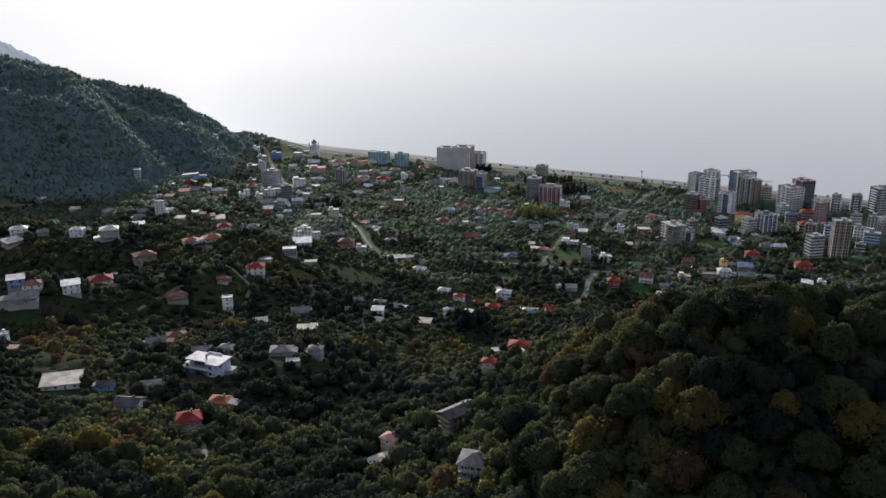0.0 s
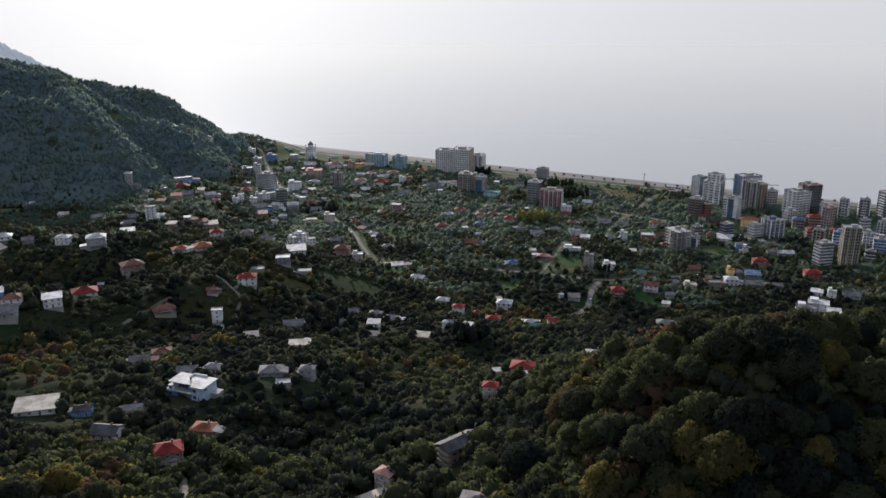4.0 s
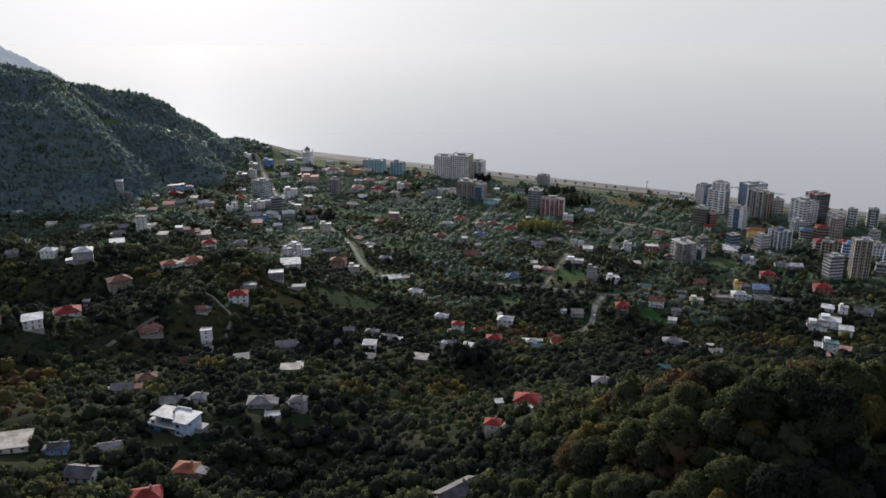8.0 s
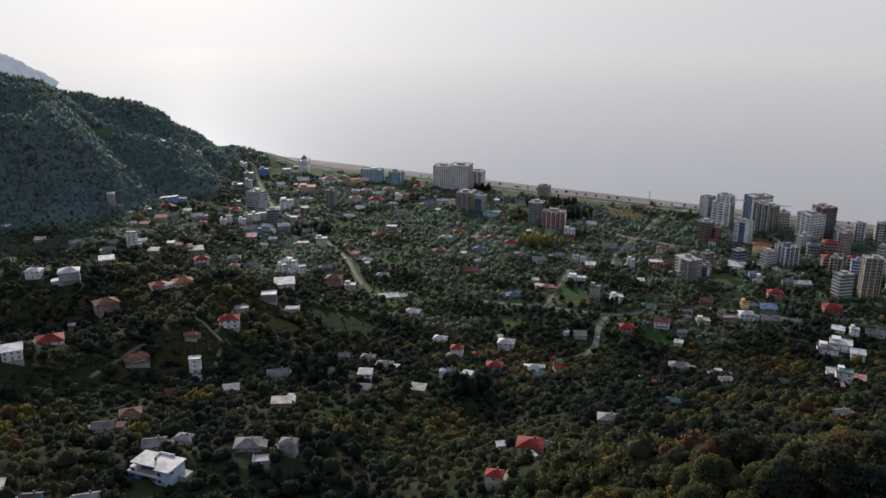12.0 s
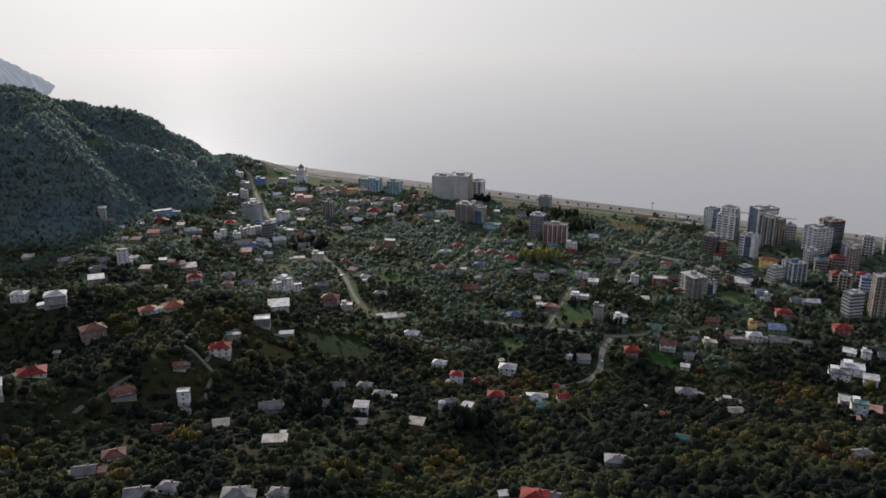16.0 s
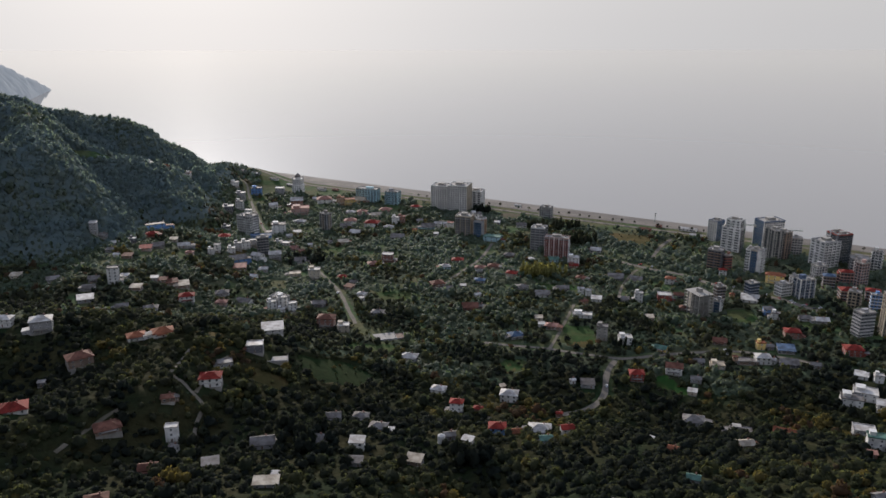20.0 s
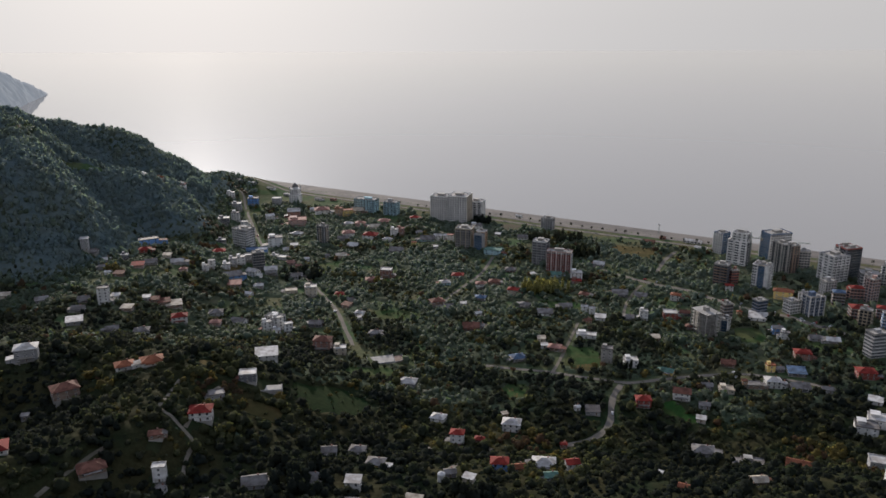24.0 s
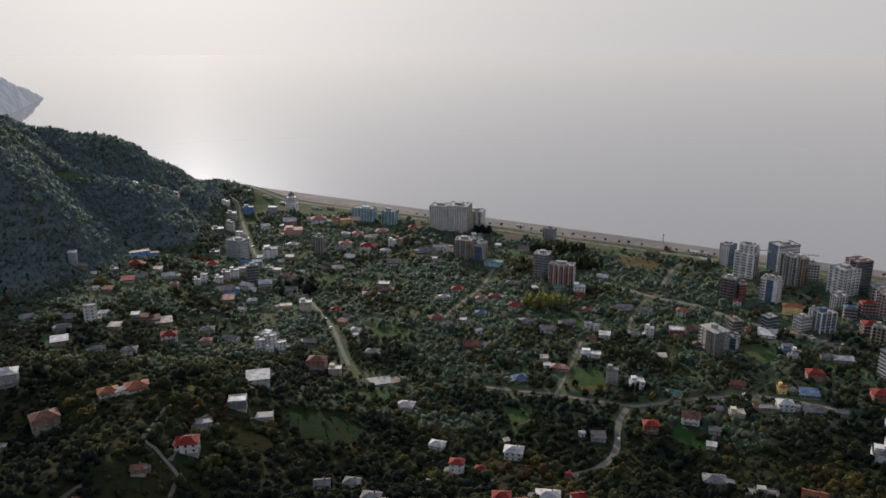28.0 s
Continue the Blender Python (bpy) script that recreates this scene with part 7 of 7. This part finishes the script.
def wood(name, label, species, x, y, radius, tall, templates, r, sink=0.25):
    """Many trees as one mesh: each a crown of leaf sprays on a short trunk."""
    parts_co, parts_fa, parts_no, k = [], [], [], 0
    z = land(x, y)
    pick = r.integers(0, len(templates), len(x))
    turn = r.uniform(0, 2 * np.pi, len(x))
    for t, (co, fa, no) in enumerate(templates):
        m = np.where(pick == t)[0]
        if not len(m):
            continue
        c, s = np.cos(turn[m])[:, None], np.sin(turn[m])[:, None]
        rad, hi = radius[m][:, None], tall[m][:, None]
        px = (co[None, :, 0] * c - co[None, :, 1] * s) * rad + x[m][:, None]
        py = (co[None, :, 0] * s + co[None, :, 1] * c) * rad + y[m][:, None]
        pz = (co[None, :, 2] + 0.55) * hi * 0.62 + z[m][:, None] + (0.18 * hi - sink)
        parts_co.append(np.stack([px, py, pz], -1).reshape(-1, 3))
        parts_no.append(np.stack([no[None, :, 0] * c - no[None, :, 1] * s, no[None, :, 0] * s + no[None, :, 1] * c, np.repeat(no[None, :, 2], len(m), 0)], -1).reshape(-1, 3))
        parts_fa.append((fa[None] + (np.arange(len(m)) * len(co))[:, None, None] + k).reshape(-1, 4))
        k += len(m) * len(co)
    ob = new(name, array_mesh(name, np.concatenate(parts_co), np.concatenate(parts_fa), LEAF[species], normals=np.concatenate(parts_no)))
    return tagged(ob, label, "trees", kind="stuff")


FAR_CROWNS = [crown(34, 50 + k, 0.21, lobes=9, tall=1.0 + 0.06 * k, ruffle=0.6, around=7, up=4, even=0.55) for k in range(8)]
SMALL_CROWNS = [crown(16, 150 + k, 0.25, lobes=6, tall=1.0 + 0.08 * k, ruffle=0.6, around=6, up=3, even=1.0) for k in range(8)]
TINY_CROWNS = [crown(10, 110 + k, 0.30, lobes=4, ruffle=0.5, around=6, up=3) for k in range(4)]
MID_CROWNS = [crown(105, 80 + k, 0.130, lobes=16, tall=1.0 + 0.08 * k, ruffle=0.7, around=12, up=5, lump=0.72, fill=0.86) for k in range(6)]

# woods on the mountain: an unbroken lower canopy, and crowns that stand out of it
mxs, mys = np.arange(-830, -250, 3.2), np.arange(860, 1530, 3.2)
mgx, mgy = np.meshgrid(mxs, mys)
clear = (mountain(mgx, mgy) > 22) & ((coast_y(mgx) - mgy) > 48) & free(mgx, mgy)
ruffled = np.random.default_rng(8).uniform(-0.9, 0.9, mgx.shape)
mgz = land(mgx, mgy) + np.where(clear, 3.5 + 0.9 * waves(mgx, mgy, 2.6, 2.0) + ruffled, -3.0)
# haze tint sits in the leaf colour; the sheet fills dark gaps
canopy = new("mountain_wood", grid_mesh("mountain_wood", mxs, mys, mgz, LEAF["haze_blue"]))
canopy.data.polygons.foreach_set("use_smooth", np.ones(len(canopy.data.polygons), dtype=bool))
tagged(canopy, "unbroken canopy of the mountain woods with blue haze painted in", "trees", kind="stuff")
x, y, r = spread(5.6, -820, -240, 860, 1520, 3)
m = (mountain(x, y) > 7) & ((coast_y(x) - y) > 45) & free(x, y)
m &= (x > -0.62 * y - 60)
x, y = x[m], y[m]
share = 0.34 * r.random(len(x)) + 0.3 + 0.36 * waves(x, y, 34, 9.0) + 0.16 * waves(x, y, 12, 5.0)
foot = mountain(x, y) + 14 * waves(x, y, 24, 3.0) < 34          # thickets along the foot, mixed to fade out the haze tint
big = 3.2 + 3.2 * r.random(len(x)) ** 3 + 0.7 * waves(x, y, 15, 2.0)
high = np.where(foot, r.uniform(4.5, 8.0, len(x)), 4.0 + 0.85 * big + r.uniform(-1.2, 2.0, len(x)))
for low, species, lo, hi, word in ((False, "haze_blue", -9, 0.45, "haze-tinted blue"), (False, "bluish", 0.45, 0.80, "haze-tinted bluish"), (False, "pale", 0.80, 0.90, "haze-lightened green"), (False, "grey", 0.90, 0.97, "haze-lightened grey-green"), (False, "autumn", 0.97, 9, "russet"),
                                   (True, "grey", -9, 0.36, "haze-lightened grey-green"), (True, "bluish", 0.36, 0.52, "haze-tinted bluish"), (True, "pale", 0.52, 0.66, "haze-lightened green"), (True, "green", 0.66, 0.80, "green"), (True, "autumn", 0.80, 9, "russet")):
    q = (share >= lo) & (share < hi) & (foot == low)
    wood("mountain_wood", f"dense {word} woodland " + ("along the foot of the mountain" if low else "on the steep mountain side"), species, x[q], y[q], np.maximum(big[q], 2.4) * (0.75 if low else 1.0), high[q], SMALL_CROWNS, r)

# brushwood that closes the ground between the trees
uxs, uys = np.arange(-420, 421, 2.4), np.arange(170, 706, 2.4)
ugx, ugy = np.meshgrid(uxs, uys)
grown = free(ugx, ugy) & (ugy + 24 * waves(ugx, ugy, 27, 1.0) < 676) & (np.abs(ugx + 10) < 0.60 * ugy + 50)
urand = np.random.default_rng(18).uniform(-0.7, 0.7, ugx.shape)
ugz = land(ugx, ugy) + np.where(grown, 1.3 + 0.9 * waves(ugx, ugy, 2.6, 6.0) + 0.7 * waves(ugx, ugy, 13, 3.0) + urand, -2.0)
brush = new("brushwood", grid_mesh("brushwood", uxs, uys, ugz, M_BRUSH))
brush.data.polygons.foreach_set("use_smooth", np.ones(len(brush.data.polygons), dtype=bool))
tagged(brush, "olive and brown brushwood covering the slopes", "bushes", kind="stuff")

# low scrub, hedges and vegetable plots between the trees of the plain
sxs2, sys2 = np.arange(-520, 641, 3.6), np.arange(646, 1300, 3.6)
sgx, sgy = np.meshgrid(sxs2, sys2)
wide = waves(sgx, sgy, 21, 4.0) + 0.3 * waves(sgx, sgy, 8, 9.0) + 0.4 * waves(sgx, sgy, 4, 1.0)
grown = free(sgx, sgy) & (sgy + 24 * waves(sgx, sgy, 27, 1.0) > 674) & (np.abs(sgx + 10) < 0.60 * sgy + 50) & (mountain(sgx, sgy) < 8) & (wide < 0.50)
srand = np.random.default_rng(28).uniform(-0.8, 0.8, sgx.shape)
sgz = land(sgx, sgy) + np.where(grown, 1.5 + 0.9 * waves(sgx, sgy, 3.4, 6.0) + srand, -1.5)
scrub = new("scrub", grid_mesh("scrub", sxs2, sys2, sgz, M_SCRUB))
scrub.data.polygons.foreach_set("use_smooth", np.ones(len(scrub.data.polygons), dtype=bool))
tagged(scrub, "low green scrub and hedges between the gardens", "bushes", kind="stuff")

# single trees on the knoll and the spur in the foreground
def tree_parts(seed, species):
    """Meshes of one big broadleaf tree of unit crown radius: trunk with limbs, and crown."""
    r = random.Random(seed)
    s = Shape().tube(0, 0, -0.6, 0.45, 0.075, 0.05, 7)
    for k in range(5):
        a = 2 * math.pi * k / 5 + r.uniform(-0.4, 0.4)
        s.tube(0.02 * math.cos(a), 0.02 * math.sin(a), 0.12 + 0.06 * k, 0.62 + 0.05 * k, 0.035, 0.012, 5, dx=0.42 * math.cos(a), dy=0.42 * math.sin(a))
    co, fa, no = crown(2600, seed * 3 + 200, 0.046, lobes=30, tall=1.1 + 0.1 * (seed % 4), ruffle=0.85, around=20, up=9, fill=0.84, lump=0.70)
    co = co.copy()
    co[:, 2] = co[:, 2] * 0.9 + 0.72
    return s.mesh("trunk", M_BARK), array_mesh("crown", co, fa, LEAF[species], normals=no)


KINDS = {"dark": "dark green", "green": "green", "olive": "olive green", "yellow": "yellowing", "rust": "rust brown"}
TREE = {}
for n_sp, sp in enumerate(("dark", "green", "olive", "yellow", "rust")):
    for v in range(3 if sp in ("dark", "olive", "green") else 2):
        trunk_me, crown_me = tree_parts(7 * n_sp + v + 1, sp)
        TREE[sp, v] = (trunk_me, crown_me)


def tree(x, y, radius, sp, v, turn, group):
    root = new("tree")
    root.matrix_basis = pose(x, y, height(x, y), 0, 0, turn) @ Matrix.Scale(radius, 4)
    tagged(root, f"{KINDS[sp]} broadleaf tree with a rounded crown on the hillside", "tree", group)
    part("trunk", TREE[sp, v][0], None, root)
    part("crown", TREE[sp, v][1], None, root)
    return root


KEEP.extend(((33.5, 338, 6), (35, 347, 6), (36.5, 356, 6)))          # trees cleared so the red-roofed house shows from the camera
SINGLE = []
for step, x0, x1, y0, y1, seed, most, group in ((9.0, 30, 290, 176, 276, 21, 290, "trees of the knoll"), (9.0, -215, -70, 190, 252, 22, 56, "trees of the spur")):
    x, y, r = spread(step, x0, x1, y0, y1, seed)
    ok = free(x, y)
    x, y = x[ok], y[ok]
    order = r.permutation(len(x))[:most]
    for i in order:
        # spur trees lean to olive and yellow leaves in place of sunlight
        c = r.random() + 0.22 * float(waves(x[i], y[i], 26, 6.0)) + (0.16 if x[i] < 0 else 0.0)
        sp = "dark" if c < 0.10 else "green" if c < 0.36 else "olive" if c < 0.80 else "yellow" if c < 0.95 else "rust"
        v = int(r.integers(0, 3 if sp in ("dark", "olive", "green") else 2))
        rad = float(4.6 + 4.6 * r.random() ** 1.2)
        tree(float(x[i]), float(y[i]), rad, sp, v, float(r.uniform(0, 360)), group)
        SINGLE.append((float(x[i]), float(y[i]), rad * 0.4))
KEEP.extend(SINGLE)

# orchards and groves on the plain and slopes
GREENS = (("dark", "dark green"), ("green", "green"), ("olive", "olive green"), ("yellow", "yellowing"), ("rust", "rust brown"), ("grey", "haze-lightened grey-green"), ("pale", "haze-lightened green"), ("bluish", "haze-tinted bluish"))


def groves(name, step, x0, x1, y0, y1, seed, cover, size, templates, mixing, place, patchy=0.30, in_fields=False):
    """Fills a stretch of country with trees and bushes, one mesh for each kind of leaf."""
    x, y, r = spread(step, x0, x1, y0 - 24, y1 + 24, seed)
    border = y + 24 * waves(x, y, 27, 1.0)                        # neighbouring mixes, lighter with distance in place of haze, run into each other
    m = (border >= y0) & (border < y1) & free(x, y, not in_fields) & (mountain(x, y) <= 7) & (np.abs(x + 10) < 0.60 * y + 40)
    town = smooth(225, 320, x) * smooth(690, 760, y)
    west_town = np.exp(-0.5 * (((x + 270) / 80) ** 2 + ((y - 1110) / 140) ** 2))
    bare = 1 - cover + patchy * smooth(0.2, 0.6, waves(x, y, 21, 4.0) + 0.3 * waves(x, y, 8, 9.0))
    m &= r.random(len(x)) > np.maximum(np.maximum(0.4 * town, 0.4 * west_town), bare)
    x, y = x[m], y[m]
    share = 0.22 * r.random(len(x)) + 0.30 * waves(x, y, 33, 7.0) + 0.20 * waves(x, y, 11, 2.0)
    radius = (size[0] + (size[1] - size[0]) * r.random(len(x)) ** 1.6) * np.where(r.random(len(x)) < 0.09, 1.55, 1.0) * (1 + 0.25 * waves(x, y, 17, 3.0))
    radius = np.minimum(radius, 1.25 * size[1])
    tall = radius * r.uniform(0.9, 1.6, len(x)) + 0.6
    edge = 0.0
    order = np.argsort(share)
    rank = np.empty(len(x))
    rank[order] = np.arange(len(x)) / len(x)
    for (sp, word), part_of in zip(GREENS, mixing):
        q = (rank >= edge) & (rank < edge + part_of)
        edge += part_of
        if q.sum():
            wood(name, f"{word} broadleaf trees and bushes {place}", sp, x[q], y[q], radius[q], tall[q], templates, r)


groves("bushes", 4.6, 10, 310, 166, 290, 35, 1.0, (1.9, 3.6), MID_CROWNS, (0.28, 0.27, 0.36, 0.05, 0.04, 0, 0, 0), "under the trees of the knoll", 0.0)
groves("grove", 4.9, -360, 360, 178, 330, 31, 1.0, (2.6, 5.6), MID_CROWNS, (0.32, 0.30, 0.29, 0.05, 0.04, 0, 0, 0), "on the near slopes", 0.1)
groves("grove", 5.2, -440, 440, 330, 680, 32, 0.97, (1.9, 4.4), FAR_CROWNS, (0.46, 0.30, 0.18, 0.04, 0.02, 0, 0, 0), "in the ravine and on the slopes", 0.25)
# farther mixes turn to the haze-lightened leaves
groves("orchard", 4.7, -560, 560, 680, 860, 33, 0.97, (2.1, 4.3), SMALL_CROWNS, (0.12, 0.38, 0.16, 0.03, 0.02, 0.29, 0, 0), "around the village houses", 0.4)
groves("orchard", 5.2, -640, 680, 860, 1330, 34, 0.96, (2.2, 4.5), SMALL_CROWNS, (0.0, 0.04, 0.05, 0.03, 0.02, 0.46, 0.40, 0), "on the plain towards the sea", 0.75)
groves("bushes", 10.0, -560, 560, 330, 1200, 36, 0.6, (0.9, 2.0), TINY_CROWNS, (0.12, 0.24, 0.26, 0.06, 0.04, 0.28, 0, 0), "low in the grass", 0.0, True)

# a stand of yellowing poplars, dark conifers by the blocks, and the tall hedge behind the beach
def stand(name, label, species, cx, cy, rx, ry, count, radius, tall, seed):
    r = np.random.default_rng(seed)
    a, q = r.uniform(0, 2 * np.pi, count), np.sqrt(r.random(count))
    x, y = cx + rx * q * np.cos(a), cy + ry * q * np.sin(a)
    wood(name, label, species, x, y, r.uniform(*radius, count), r.uniform(*tall, count), FAR_CROWNS, r)


stand("poplar_stand", "yellowing poplars in a tall close stand", "poplar", 103, 918, 17, 12, 26, (1.8, 2.8), (10, 15), 61)
stand("poplar_stand", "yellow-green poplars in a tall close stand", "poplar", 115, 922, 22, 14, 34, (1.8, 3.0), (9, 14), 62)
stand("conifer_stand", "dark green conifers near the blocks of flats", "green", 168, 1052, 26, 16, 46, (2.2, 3.6), (10, 16), 63)
stand("conifer_stand", "dark green conifers near the blocks of flats", "green", 150, 1120, 34, 12, 40, (2.2, 3.4), (9, 14), 64)
stand("conifer_stand", "dark green trees beside the tall hotel", "dark", 60, 1208, 12, 10, 22, (2.6, 4.0), (9, 13), 65)
stand("grove", "dark green trees in the village hollow", "dark", -149, 982, 24, 26, 46, (2.8, 4.4), (7, 11), 66)
stand("grove", "rust brown trees at the foot of the mountain", "rust", -266, 1028, 12, 14, 14, (3.0, 4.4), (6, 9), 67)
stand("grove", "tall trees on the end of the mountain, tinted as by haze", "haze_blue", -338, 1256, 13, 30, 64, (4.0, 6.0), (12, 17), 69)
stand("cypress_row", "dark green cypresses in front of a white house", "dark", 153, 732, 9, 2, 8, (1.3, 1.9), (7, 10), 68)
stand("grove", "yellow and golden trees beside a hill house", "yellow", -135, 473, 9, 9, 9, (2.6, 4.2), (6, 9), 70)
stand("grove", "rust brown trees beside a hill house", "rust", -139, 470, 7, 7, 6, (2.4, 3.8), (5, 8), 71)
stand("grove", "golden trees at the edge of the ravine", "yellow", -48, 430, 10, 10, 8, (2.4, 4.0), (6, 9), 72)
stand("grove", "sunlit olive green trees in the ravine", "olive", -5, 425, 12, 12, 12, (2.4, 3.8), (5, 8), 73)
stand("grove", "tall dark green trees on the rise", "dark", 18, 520, 12, 12, 14, (3.2, 5.0), (9, 13), 74)
# sunlight on the flank is given by lighter olive leaves
stand("grove", "olive brush on the knoll's flank, sunlight in its leaf colour", "olive", 45, 344, 18, 18, 30, (2.2, 3.6), (4, 7), 75)
stand("grove", "olive brush on the knoll's flank, sunlight in its leaf colour", "olive", 43, 251, 16, 16, 26, (2.2, 3.4), (4, 6), 76)
stand("grove", "dark green trees deep in the ravine", "dark", -79, 533, 20, 20, 26, (2.8, 4.6), (8, 12), 77)
